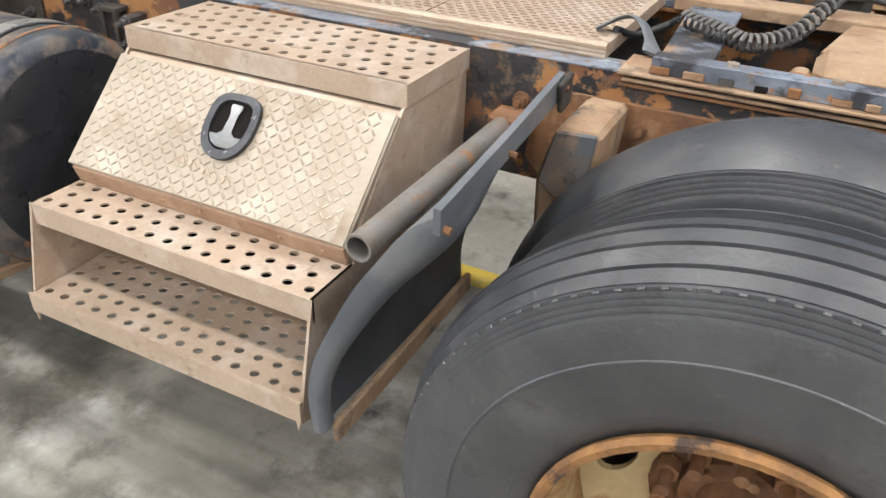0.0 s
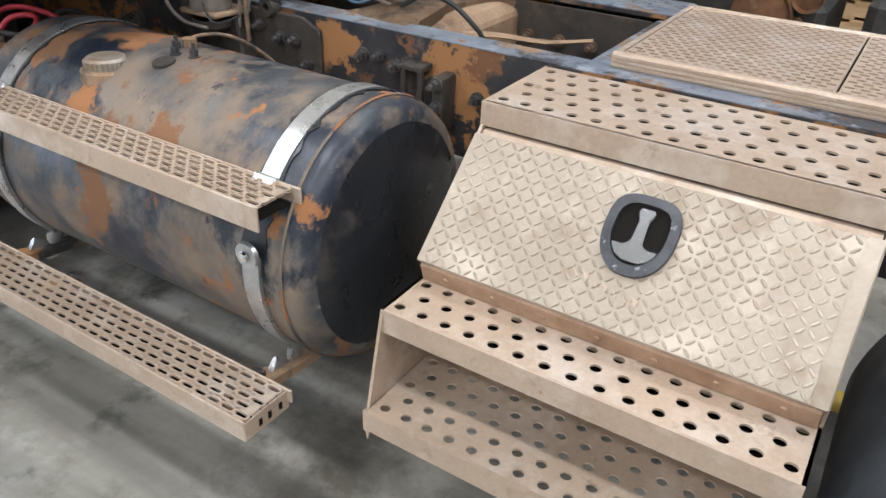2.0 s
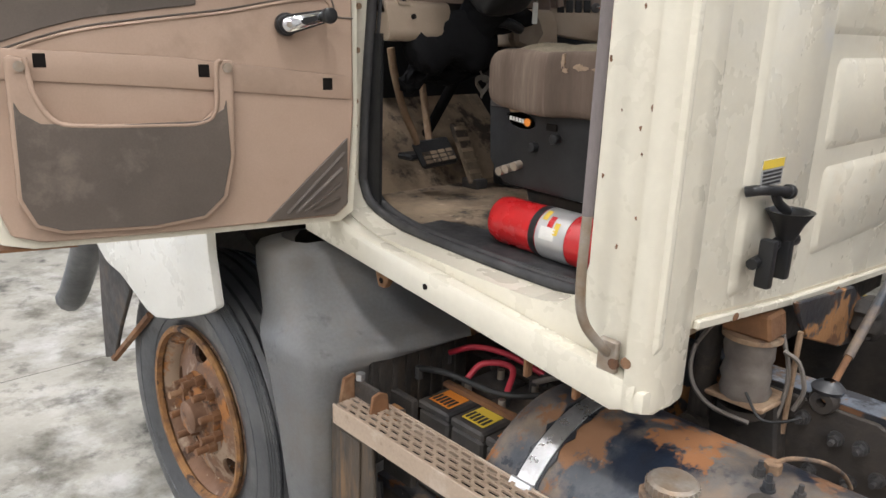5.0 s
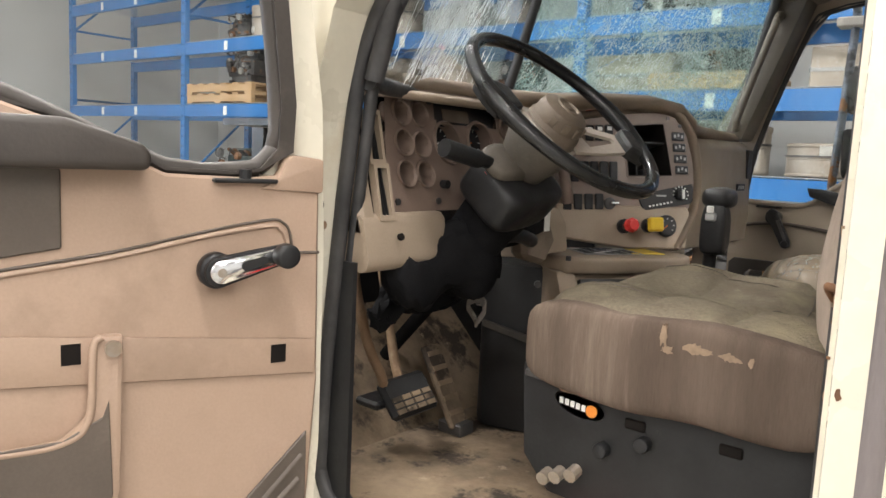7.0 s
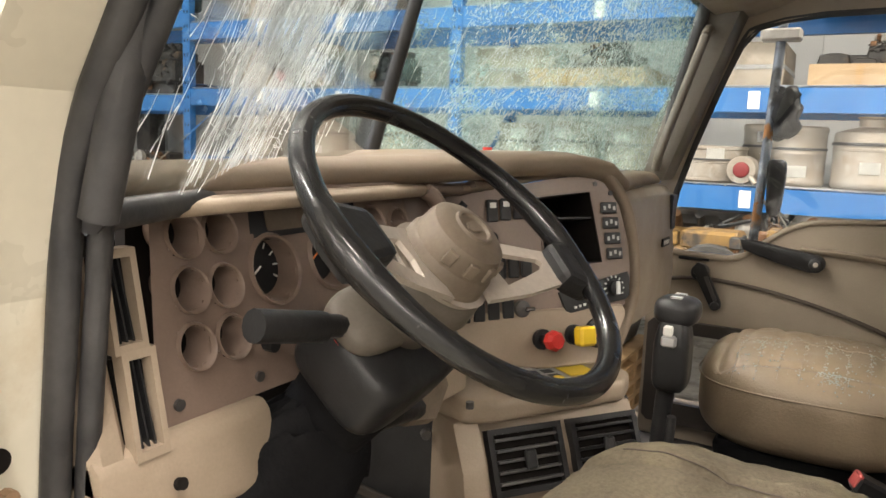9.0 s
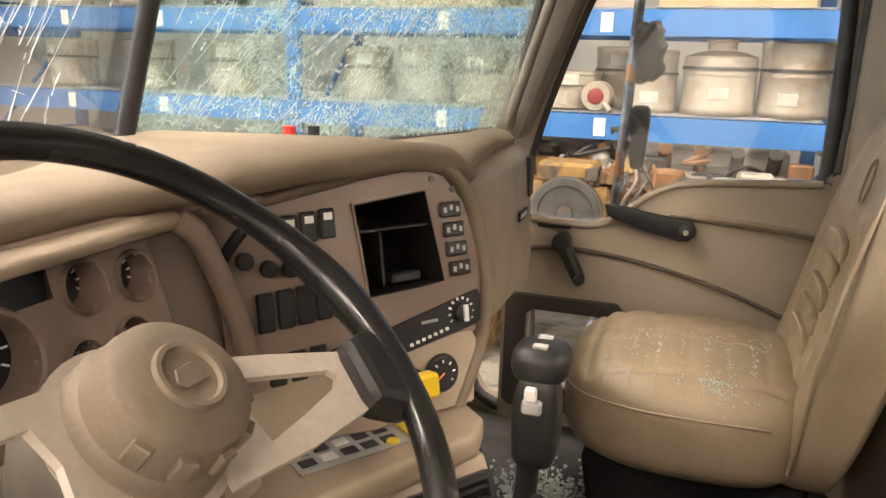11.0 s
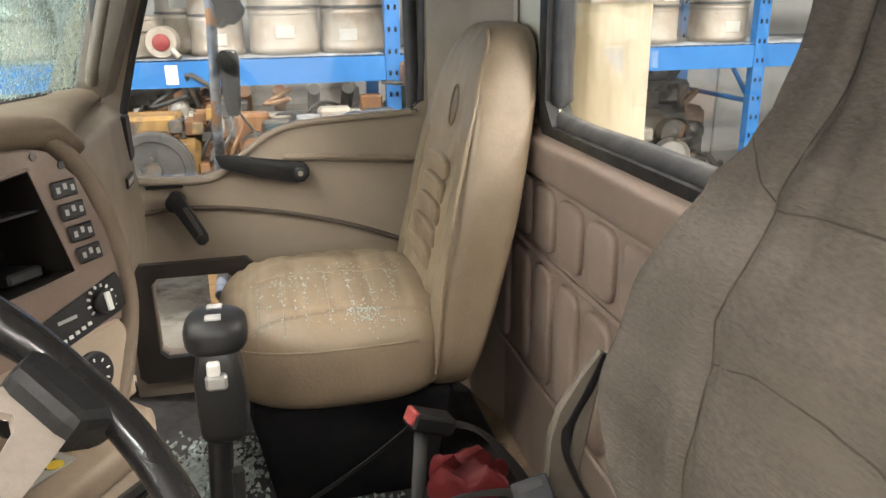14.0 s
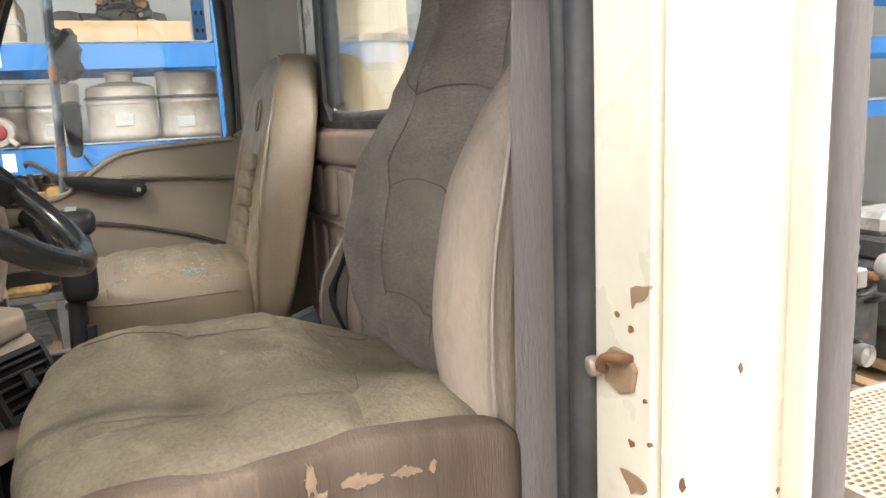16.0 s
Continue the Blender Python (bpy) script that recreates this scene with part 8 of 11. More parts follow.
part("top_clamp", box(-3.09, -2.98, 4.82, 4.88, 2.335, 2.37, 0.006), "light_metal", ma)
part("loose_wire", tube([(-3.0, 4.85, 1.84), (-2.96, 4.86, 1.76), (-2.98, 4.86, 1.66), (-3.04, 4.85, 1.60)], 0.004, 5), "wire_grey", ma)

# ---------------------------------------------------------------- open driver door
DU, DN = Vector((-0.29, -0.957, 0)), Vector((0.957, -0.29, 0))
DM = Matrix(((DU.x, DN.x, 0, -3.261), (DU.y, DN.y, 0, 2.671), (0, 0, 1, 0), (0, 0, 0, 1)))   # along the door, out of its lining, up
dd = thing("driver_door", (-3.4, 2.3, 1.22), "open cream truck door with dirty tan vinyl lining and map pocket", "door")
do = [(0.0, 1.25), (0.03, 1.228), (0.4, 1.222), (0.68, 1.222), (0.735, 1.235), (0.755, 1.28), (0.755, 1.6), (0.755, 1.9), (0.755, 2.2), (0.74, 2.36), (0.70, 2.38), (0.45, 2.38), (0.20, 2.36), (0.075, 2.22), (0.022, 2.06), (-0.002, 1.90), (-0.01, 1.7), (-0.01, 1.4)]
wd_ = [(0.095, 1.808), (0.13, 1.803), (0.22, 1.806), (0.34, 1.86), (0.46, 1.90), (0.69, 1.92), (0.70, 1.94), (0.70, 1.97), (0.70, 2.15), (0.69, 2.32), (0.66, 2.335), (0.47, 2.335), (0.28, 2.325), (0.17, 2.26), (0.115, 2.16), (0.083, 2.05), (0.067, 1.90), (0.070, 1.835)]
part("door_shell", ring_prism(do, [(u - (0.024 if u < 0.2 and z > 1.82 else 0.0), z) for u, z in wd_], "y", -0.075, -0.012, m=DM), "cab", dd, "cream door shell")
li = [(0.02, 1.27), (0.05, 1.245), (0.4, 1.238), (0.66, 1.238), (0.715, 1.255), (0.73, 1.30), (0.73, 1.5), (0.73, 1.62), (0.73, 1.75), (0.73, 1.86), (0.69, 1.905), (0.46, 1.895), (0.34, 1.855), (0.22, 1.798), (0.11, 1.795), (0.058, 1.80), (0.01, 1.815), (0.005, 1.5)]
lining = part("door_lining", prism(li, "y", -0.011, 0.010, 0.004, m=DM), "door_tan", dd, "dirty tan vinyl door lining")
part("lining_cheek", prism([(0.005, 1.775), (0.100, 1.780), (0.084, 1.788), (0.070, 1.800), (0.062, 1.820), (0.052, 1.828), (0.005, 1.823)], "y", -0.011, 0.016, 0.006, m=DM, seg=2), "door_tan", dd, smooth=40)
# brown cord draws the shading along the groove's lip
part("pressed_groove", tube([DM @ Vector((u, 0.0105, z)) for u, z in ((0.72, 1.600), (0.692, 1.614), (0.62, 1.640), (0.545, 1.660), (0.42, 1.680), (0.283, 1.700), (0.177, 1.722), (0.085, 1.738), (0.062, 1.733), (0.053, 1.720), (0.048, 1.696), (0.040, 1.692), (0.008, 1.691))], 0.0021, 6), "door_brown", lining, "pressed groove, its shade drawn as a dark cord", smooth=60)
part("groove_lip", tube([DM @ Vector((u, 0.0100, z - 0.006)) for u, z in ((0.72, 1.600), (0.692, 1.614), (0.62, 1.640), (0.545, 1.660), (0.42, 1.680), (0.283, 1.700), (0.177, 1.722), (0.085, 1.736), (0.067, 1.731), (0.059, 1.720), (0.054, 1.696))], 0.0040, 6), "door_tan", lining, smooth=60)
# darker sheet paints the shade that lies on the upper lining
part("shade_panel", prism([(0.725, 1.615), (0.69, 1.627), (0.62, 1.653), (0.545, 1.674), (0.42, 1.694), (0.34, 1.706), (0.34, 1.80), (0.45, 1.86), (0.725, 1.86)], "y", 0.0105, 0.014, 0.002, m=DM), "door_brown", lining, "upper lining with its shade put in as grey-brown")
part("armrest", prism([(0.250, 1.802), (0.72, 1.80), (0.72, 1.86), (0.34, 1.86), (0.256, 1.834), (0.246, 1.820)], "y", 0.011, 0.060, 0.010, m=DM, seg=3), "armrest_dark", dd, "dark brown padded armrest", smooth=50)
part("groove_band", prism([(0.012, 1.515), (0.40, 1.543), (0.71, 1.560), (0.71, 1.618), (0.40, 1.605), (0.012, 1.566)], "y", 0.0102, 0.0150, 0.003, m=DM, seg=2), "door_tan", lining, smooth=30)
for u, z in ((0.068, 1.550), (0.332, 1.577), (0.631, 1.595)):
    part("clip_hole", box(u - 0.011, u + 0.011, 0.0148, 0.0158, z - 0.013, z + 0.013, m=DM), "hole_dark", lining)
pk = [(0.69, 1.60), (0.68, 1.605), (0.655, 1.60), (0.645, 1.53), (0.615, 1.482), (0.56, 1.472), (0.42, 1.470), (0.345, 1.473), (0.315, 1.50), (0.31, 1.585), (0.30, 1.60), (0.275, 1.60), (0.28, 1.40), (0.30, 1.31), (0.345, 1.268), (0.45, 1.255), (0.62, 1.258), (0.67, 1.275), (0.695, 1.33)]
pocket = part("map_pocket", prism(pk, "y", 0.012, 0.032, 0.006, m=DM, seg=2), "door_tan", dd, "moulded tan map pocket")
part("pocket_panel", prism([(0.640, 1.478), (0.50, 1.474), (0.345, 1.477), (0.300, 1.50), (0.293, 1.52), (0.289, 1.40), (0.308, 1.316), (0.350, 1.276), (0.45, 1.263), (0.62, 1.266), (0.665, 1.283), (0.687, 1.335), (0.682, 1.52), (0.672, 1.50)], "y", 0.0325, 0.0355, 0.001, m=DM), "door_brown", pocket, "worn grey-brown pocket front")
part("pocket_rim", tube([DM @ Vector((u, 0.032, z)) for u, z in pk[2:11]], 0.005, 8), "door_tan", pocket, smooth=60)
for u in (0.665, 0.288):
    part("pocket_screw", rod(DM @ Vector((u, 0.033, 1.585)), DM @ Vector((u, 0.039, 1.585)), 0.010, seg=12), "galv", pocket)
sc = part("scuff_plate", prism([(0.022, 1.43), (0.022, 1.275), (0.05, 1.252), (0.215, 1.246)], "y", 0.0105, 0.016, 0.002, m=DM), "door_brown", dd, "grey ribbed scuff plate")
for k in range(4):
    a, b = Vector((0.03 + k * 0.004, 0.017, 1.395 - k * 0.035)), Vector((0.165 - k * 0.02, 0.017, 1.262))
    part("scuff_rib", tube([DM @ a, DM @ b], 0.004, 6, 1), "door_brown", sc, smooth=60)
ck = part("window_crank", rod(DM @ Vector((0.160, 0.012, 1.674)), DM @ Vector((0.160, 0.036, 1.674)), 0.024, seg=24, bevel=0.006), "black", dd, "black and chrome window crank", smooth=50)
def capsule(a, b, ra, rb, n=10):
    """Outline of a lever with rounded ends, in the door's own plane."""
    d = math.atan2(b[1] - a[1], b[0] - a[0])
    return [(b[0] + rb * math.cos(d - math.pi / 2 + math.pi * k / n), b[1] + rb * math.sin(d - math.pi / 2 + math.pi * k / n)) for k in range(n + 1)] + [(a[0] + ra * math.cos(d + math.pi / 2 + math.pi * k / n), a[1] + ra * math.sin(d + math.pi / 2 + math.pi * k / n)) for k in range(n + 1)]


part("lever_body", prism(capsule((0.160, 1.674), (0.078, 1.694), 0.020, 0.014), "y", 0.036, 0.046, 0.003, m=DM, seg=2), "black", ck)
bm = prism(capsule((0.159, 1.6745), (0.084, 1.6925), 0.0155, 0.0110), "y", 0.046, 0.0495, 0.0012, m=DM)
part("crank_arm", bm, "chrome", ck, "chrome crank arm", smooth=50)
part("arm_inset", prism(capsule((0.128, 1.682), (0.104, 1.688), 0.0065, 0.0055), "y", 0.0495, 0.0505, m=DM), "black", ck, smooth=50)
part("crank_knob", rod(DM @ Vector((0.077, 0.046, 1.6945)), DM @ Vector((0.077, 0.072, 1.6945)), 0.0165, seg=20, bevel=0.005), "black", ck, smooth=50)
part("crank_screw", rod(DM @ Vector((0.160, 0.049, 1.674)), DM @ Vector((0.160, 0.052, 1.674)), 0.006, seg=12), "galv", ck)
g = part("door_glass", prism([(u - (0.020 if u < 0.2 and z > 1.82 else 0.0), z) for u, z in wd_], "y", -0.045, -0.040, m=DM), "glass", dd)
g.visible_shadow = False
part("glass_seal", tube([DM @ Vector((u, -0.012, z)) for u, z in wd_ + wd_[:1]], 0.013, 8, 2), "armrest_dark", dd, "black window seal", smooth=50)
part("lock_slot", box(0.075, 0.162, -0.005, 0.022, 1.788, 1.794, 0.002, m=DM), "black", dd)
part("lock_knob", rod(DM @ Vector((0.118, 0.012, 1.794)), DM @ Vector((0.118, 0.012, 1.806)), 0.008, seg=10), "black", dd)
part("rust_edge", box(0.60, 0.745, -0.07, -0.02, 1.216, 1.2215, m=DM), "rust", dd, "rusted lower door corner")
part("window_surround", ring_prism([(u + (0.03 if u > 0.4 else -0.022 if z > 1.82 else 0.0), z + (0.03 if z > 2.2 else -0.004)) for u, z in wd_], wd_, "y", -0.011, 0.006, m=DM), "armrest_dark", dd, "worn black-brown rubber window channel")
for z in (1.34,):
    part("hinge", rod((-3.305, 2.665, z - 0.03), (-3.305, 2.665, z + 0.03), 0.014, seg=12), "cab", dd)

def groove(v, at, w):
    return math.exp(-((v - at) / w) ** 2)


# ---------------------------------------------------------------- dashboard
ds = thing("dashboard", (-3.4, 3.6, 1.66), "dusty tan and brown truck dashboard with empty gauge pods", "dashboard")
CT = 0.29                                    # lean of the instrument panel
cx = lambda z: -3.37 - (z - 1.944) * CT      # face of the instrument panel at a height
face = lambda u, v, w: (cx(v) + w, u, v)     # along y, up, out of the panel


def cl_ring(y, z, r, name="gauge_pod"):
    """A round pod in the instrument panel: tapered bezel, dark bottom."""
    bm = bmesh.new()
    rings = []
    for rr, w in ((r * 1.14, 0.0015), (r * 1.08, 0.007), (r, 0.005), (r * 0.94, -0.022), (r * 0.92, -0.045)):
        rings.append([bm.verts.new(face(y + rr * math.cos(a), z + rr * math.sin(a), w)) for a in [2 * math.pi * k / 28 for k in range(28)]])
    for a, b in zip(rings, rings[1:]):
        for k in range(28):
            bm.faces.new((a[k], a[(k + 1) % 28], b[(k + 1) % 28], b[k]))
    return part(name, bm, "dash_brown", ds, smooth=40)


def cl_disc(y, z, r, w, material, parent, name, label=""):
    bm = bmesh.new()
    bm.faces.new([bm.verts.new(face(y + r * math.cos(a), z + r * math.sin(a), w)) for a in [2 * math.pi * k / 28 for k in range(28)]])
    bmesh.ops.solidify(bm, geom=bm.faces[:], thickness=0.002)
    return part(name, bm, material, parent, label)


# panel plate with real openings for pods
pods = [(2.937, 1.910, 0.021), (2.984, 1.910, 0.021), (2.931, 1.857, 0.021), (2.978, 1.855, 0.021), (2.924, 1.803, 0.021), (2.974, 1.803, 0.021), (3.056, 1.862, 0.036), (3.16, 1.866, 0.038), (3.262, 1.898, 0.022), (3.325, 1.892, 0.022), (3.24, 1.838, 0.018), (3.30, 1.84, 0.018)]
panel_poly = [(2.862, 1.742), (3.37, 1.735), (3.37, 1.945), (2.905, 1.952)]
# near-black backing sheet, paints the shade behind the pod openings
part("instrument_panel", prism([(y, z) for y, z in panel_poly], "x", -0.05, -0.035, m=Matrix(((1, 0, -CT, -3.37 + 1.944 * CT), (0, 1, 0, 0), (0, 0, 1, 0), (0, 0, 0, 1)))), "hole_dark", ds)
# front skin: grid of cells, dropped where a pod opens
bm = bmesh.new()
ny, nz = 88, 36
grid = {}


def gp(i, j):
    if (i, j) not in grid:
        y0, y1 = 2.862 + (2.905 - 2.862) * j / nz, 3.37
        grid[i, j] = bm.verts.new(face(y0 + (y1 - y0) * i / ny, 1.738 + 0.212 * j / nz, 0))
    return grid[i, j]


for i in range(ny):
    for j in range(nz):
        y0 = 2.862 + 0.043 * (j + 0.5) / nz
        y, z = y0 + (3.37 - y0) * (i + 0.5) / ny, 1.738 + 0.212 * (j + 0.5) / nz
        if any((y - a) ** 2 + (z - b) ** 2 < (r * 1.0) ** 2 for a, b, r in pods) or (abs(y - 3.131) < 0.098 and abs(z - 1.917) < 0.020):
            continue
        bm.faces.new((gp(i, j), gp(i + 1, j), gp(i + 1, j + 1), gp(i, j + 1)))
part("panel_skin", bm, "dash_brown", ds, "dusty brown instrument panel")
for i, (y, z, r) in enumerate(pods):
    pod = cl_ring(y, z, r)
    if i < 6:
        cl_disc(y, z, r * 0.93, -0.042, "dash_brown", pod, "pod_floor")
    else:
        cl_disc(y, z, r * 0.9, -0.024, "dial", pod, "dial", "dark gauge face")
        for k in range(9):
            a = radians(-30 + 240 * k / 8)
            p, q = (y + r * 0.62 * math.cos(a), z + r * 0.62 * math.sin(a)), (y + r * 0.80 * math.cos(a), z + r * 0.80 * math.sin(a))
            part("dial_mark", rod(face(*p, -0.021), face(*q, -0.021), 0.0011, seg=4), "dial_mark", pod)
        part("needle", rod(face(y, z, -0.020), face(y - r * 0.6, z - r * 0.35, -0.020), 0.0013, seg=5), "needle" if i % 2 else "dial_mark", pod)
part("warning_window", prism(rounded(3.026, 3.236, 1.892, 1.940, 0.012), "x", -0.02, -0.012, m=Matrix(((1, 0, -CT, -3.37 + 1.944 * CT), (0, 1, 0, 0), (0, 0, 1, 0), (0, 0, 0, 1)))), "dial", ds, "dark warning lamp window")
part("display", prism(rounded(3.070, 3.150, 1.902, 1.926, 0.003), "x", -0.0115, -0.009, m=Matrix(((1, 0, -CT, -3.37 + 1.944 * CT), (0, 1, 0, 0), (0, 0, 1, 0), (0, 0, 0, 1)))), "hub_brown", ds, "small dead display")
for y, z in ((2.890, 1.755), (2.999, 1.755), (3.02, 1.935), (3.21, 1.935)):
    part("panel_screw", rod(face(y, z, 0.0), face(y, z, 0.004), 0.006, seg=10), "dark_metal", ds)
part("dimmer_knob", rod(face(3.02, 1.785, 0.0), face(3.02, 1.785, 0.014), 0.008, seg=12), "black", ds)
# left vents
for z0, z1 in ((1.735, 1.812), (1.826, 1.90)):
    v = part("side_vent", ring_prism([(2.822, z0 - 0.008), (2.858, z0 - 0.008), (2.864, z1 + 0.008), (2.828, z1 + 0.008)], [(2.828, z0), (2.852, z0), (2.857, z1), (2.834, z1)], "x", -0.004, 0.010, m=Matrix(((1, 0, -CT, -3.36 + 1.944 * CT), (0, 1, 0, 0), (0, 0, 1, 0), (0, 0, 0, 1)))), "dash_tan", ds)
    # vent depth is a near-black block in place of shade
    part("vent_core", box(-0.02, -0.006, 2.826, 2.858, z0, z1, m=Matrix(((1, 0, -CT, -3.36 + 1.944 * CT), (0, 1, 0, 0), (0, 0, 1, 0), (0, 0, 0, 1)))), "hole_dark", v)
    for k in range(3):
        part("vent_slat", box(-0.006, 0.004, 2.833 + k * 0.007, 2.835 + k * 0.007, z0, z1, m=Matrix(((1, 0, -CT, -3.36 + 1.944 * CT), (0, 1, 0, 0), (0, 0, 1, 0), (0, 0, 0, 1)))), "black", v)
part("left_cheek", prism([(-3.34, 1.70), (-3.285, 1.70), (-3.36, 1.95), (-3.42, 1.95)], "y", 2.785, 2.822, 0.008), "dash_tan", ds)
part("knee_panel", prism([(-3.345, 1.738), (-3.300, 1.738), (-3.290, 1.728), (-3.276, 1.662), (-3.280, 1.648), (-3.295, 1.642), (-3.40, 1.66)], "y", 2.785, 2.992, 0.007, seg=2), "dash_tan", ds, "tan lower knee panel", smooth=40)
part("panel_hole", rod((-3.274, 2.854, 1.700), (-3.268, 2.854, 1.702), 0.006, seg=10), "hole_dark", ds)
part("knee_panel", prism([(-3.36, 1.735), (-3.293, 1.735), (-3.272, 1.70), (-3.265, 1.64), (-3.36, 1.63)], "y", 3.22, 3.40, 0.010, seg=2), "dash_tan", ds, smooth=40)

# angled centre panel
BN = Vector((0.803, -0.571, 0.171)).normalized()
BU = Vector((0.571, 0.803, 0)).normalized()
BV = BN.cross(BU)
BV = BV if BV.z > 0 else -BV
BO = Vector((-3.244, 3.58, 1.926))
BM_ = Matrix(((BU.x, BV.x, BN.x, BO.x), (BU.y, BV.y, BN.y, BO.y), (BU.z, BV.z, BN.z, BO.z), (0, 0, 0, 1)))     # across, up, out
cp_o = [(-0.185, -0.205), (0.0, -0.205), (0.10, -0.200), (0.172, -0.188), (0.187, -0.14), (0.186, -0.079), (0.168, -0.012), (0.138, 0.026), (0.10, 0.039), (0.02, 0.030), (-0.10, 0.010), (-0.185, -0.003)]
pocket_o = [(0.011, -0.117), (0.04, -0.116), (0.08, -0.115), (0.126, -0.112), (0.121, -0.08), (0.114, -0.04), (0.105, 0.010), (0.08, 0.008), (0.05, 0.005), (0.02, 0.002), (-0.001, 0.0), (0.005, -0.05)]
part("centre_panel", ring_prism(cp_o, pocket_o, "z", -0.02, 0.0, m=BM_), "dash_brown", ds, "brown angled centre panel")
# pocket walls and back coloured near black for the shade inside
pkt = part("radio_pocket", ring_prism(pocket_o, [(x * 0.97 + 0.0018, y * 0.97 - 0.0016) for x, y in pocket_o], "z", -0.10, 0.002, m=BM_), "hole_dark", ds, "empty radio pocket, its shade painted near black")
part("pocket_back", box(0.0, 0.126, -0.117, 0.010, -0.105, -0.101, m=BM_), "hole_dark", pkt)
part("pocket_shelf", box(0.005, 0.112, -0.036, -0.033, -0.10, -0.006, m=BM_), "black", pkt)
part("pocket_part", box(0.05, 0.054, -0.11, -0.04, -0.10, -0.03, m=BM_), "black", pkt)
part("pocket_part", box(0.06, 0.105, -0.109, -0.095, -0.09, -0.02, 0.003, m=BM_), "black", pkt)
rim_in = smooth_path([(-0.205, -0.004, 0), (-0.111, 0.008, 0), (0.024, 0.031, 0), (0.104, 0.040, 0), (0.138, 0.026, 0), (0.168, -0.010, 0), (0.184, -0.079, 0), (0.187, -0.141, 0), (0.176, -0.188, 0), (0.150, -0.238, 0), (0.125, -0.282, 0)], 5)
rim_out = smooth_path([(-0.205, 0.016, 0), (-0.136, 0.025, 0), (-0.009, 0.043, 0), (0.112, 0.061, 0), (0.160, 0.039, 0), (0.196, -0.013, 0), (0.209, -0.083, 0), (0.206, -0.159, 0), (0.193, -0.205, 0), (0.170, -0.250, 0), (0.145, -0.288, 0)], 5)
bm = bmesh.new()
rows = [[bm.verts.new(BM_ @ (a.lerp(b, t) + Vector((0, 0, w)))) for t, w in ((0.0, -0.004), (0.08, 0.005), (0.30, 0.011), (0.60, 0.011), (0.86, 0.005), (1.0, -0.006), (1.04, -0.03), (1.05, -0.09))] for a, b in zip(rim_in, rim_out)]
for a, b in zip(rows, rows[1:]):
    for j in range(7):
        bm.faces.new((a[j], a[j + 1], b[j + 1], b[j]))
bmesh.ops.solidify(bm, geom=bm.faces[:], thickness=0.003)
part("centre_rim", bm, "dash_tan", ds, "thick rounded tan panel rim", smooth=60)
part("pocket_bezel", ring_prism([(x * 1.05 - 0.003, y * 1.05 + 0.0027) for x, y in pocket_o], pocket_o, "z", 0.0, 0.003, m=BM_), "dash_brown", ds)

def rocker(x, y, w=0.018, h=0.028, tip=True):
    s = part("rocker_switch", box(x - w / 2, x + w / 2, y - h / 2, y + h / 2, 0.0005, 0.007, 0.002, m=BM_), "black", ds)
    if tip:
        part("switch_mark", box(x - w * 0.28, x + w * 0.28, y + h * 0.12, y + h * 0.36, 0.0072, 0.008, m=BM_), "dial_mark", s)


for k in range(5):
    rocker(-0.126 + k * 0.0245, -0.112 + k * 0.001, 0.020, 0.046, False)
for k in range(3):
    rocker(-0.088 + k * 0.0245, -0.022 + k * 0.002, 0.020, 0.036)
for x, y in ((-0.145, -0.050), (-0.118, -0.062), (-0.092, -0.066)):
    part("round_knob", rod(BM_ @ Vector((x, y, 0.0)), BM_ @ Vector((x, y, 0.012)), 0.010, seg=16, bevel=0.002), "black", ds, smooth=40)
for k in range(4):
    o = 0.003 * k
    b = part("climate_button", box(0.126 + o, 0.160 + o, -0.028 - k * 0.0265, -0.008 - k * 0.0265, 0.0005, 0.006, 0.002, m=BM_), "dial", ds)
    for q in range(3):
        part("button_mark", box(0.130 + o + q * 0.010, 0.135 + o + q * 0.010, -0.022 - k * 0.0265 + 0.003 * (q % 2), -0.015 - k * 0.0265 + 0.003 * (q % 2), 0.0062, 0.0067, m=BM_), "label_grey", b)
rd = part("heater_control", prism([(0.032, -0.160), (0.100, -0.146), (0.178, -0.130), (0.182, -0.140), (0.180, -0.172), (0.172, -0.178), (0.056, -0.196), (0.046, -0.192)], "z", 0.0005, 0.005, 0.001, m=BM_), "black", ds, "black heater control panel")
kn = part("heater_knob", rod(BM_ @ Vector((0.146, -0.157, 0.005)), BM_ @ Vector((0.146, -0.157, 0.016)), 0.014, seg=22, bevel=0.003), "black", rd, smooth=40)
for k in range(10):
    a = radians(210 - 240 * k / 9)
    part("knob_mark", rod(BM_ @ Vector((0.146 + 0.017 * math.cos(a), -0.157 + 0.017 * math.sin(a), 0.006)), BM_ @ Vector((0.146 + 0.021 * math.cos(a), -0.157 + 0.021 * math.sin(a), 0.006)), 0.0017, seg=4), "dial_mark", rd)
part("knob_grip", box(0.143, 0.149, -0.168, -0.146, 0.016, 0.020, m=BM_), "dial_mark", kn)
for k in range(7):
    part("heater_button", box(0.062 + k * 0.0095, 0.067 + k * 0.0095, -0.1885 + k * 0.0018, -0.1845 + k * 0.0018, 0.0052, 0.0065, m=BM_), "dial_mark", rd)
part("text_bar", box(0.082, 0.108, -0.163, -0.159, 0.0052, 0.006, m=BM_), "label_grey", rd)
for k in range(4):
    rocker(-0.145 + k * 0.0265, -0.182 + k * 0.001, 0.021, 0.036, False)
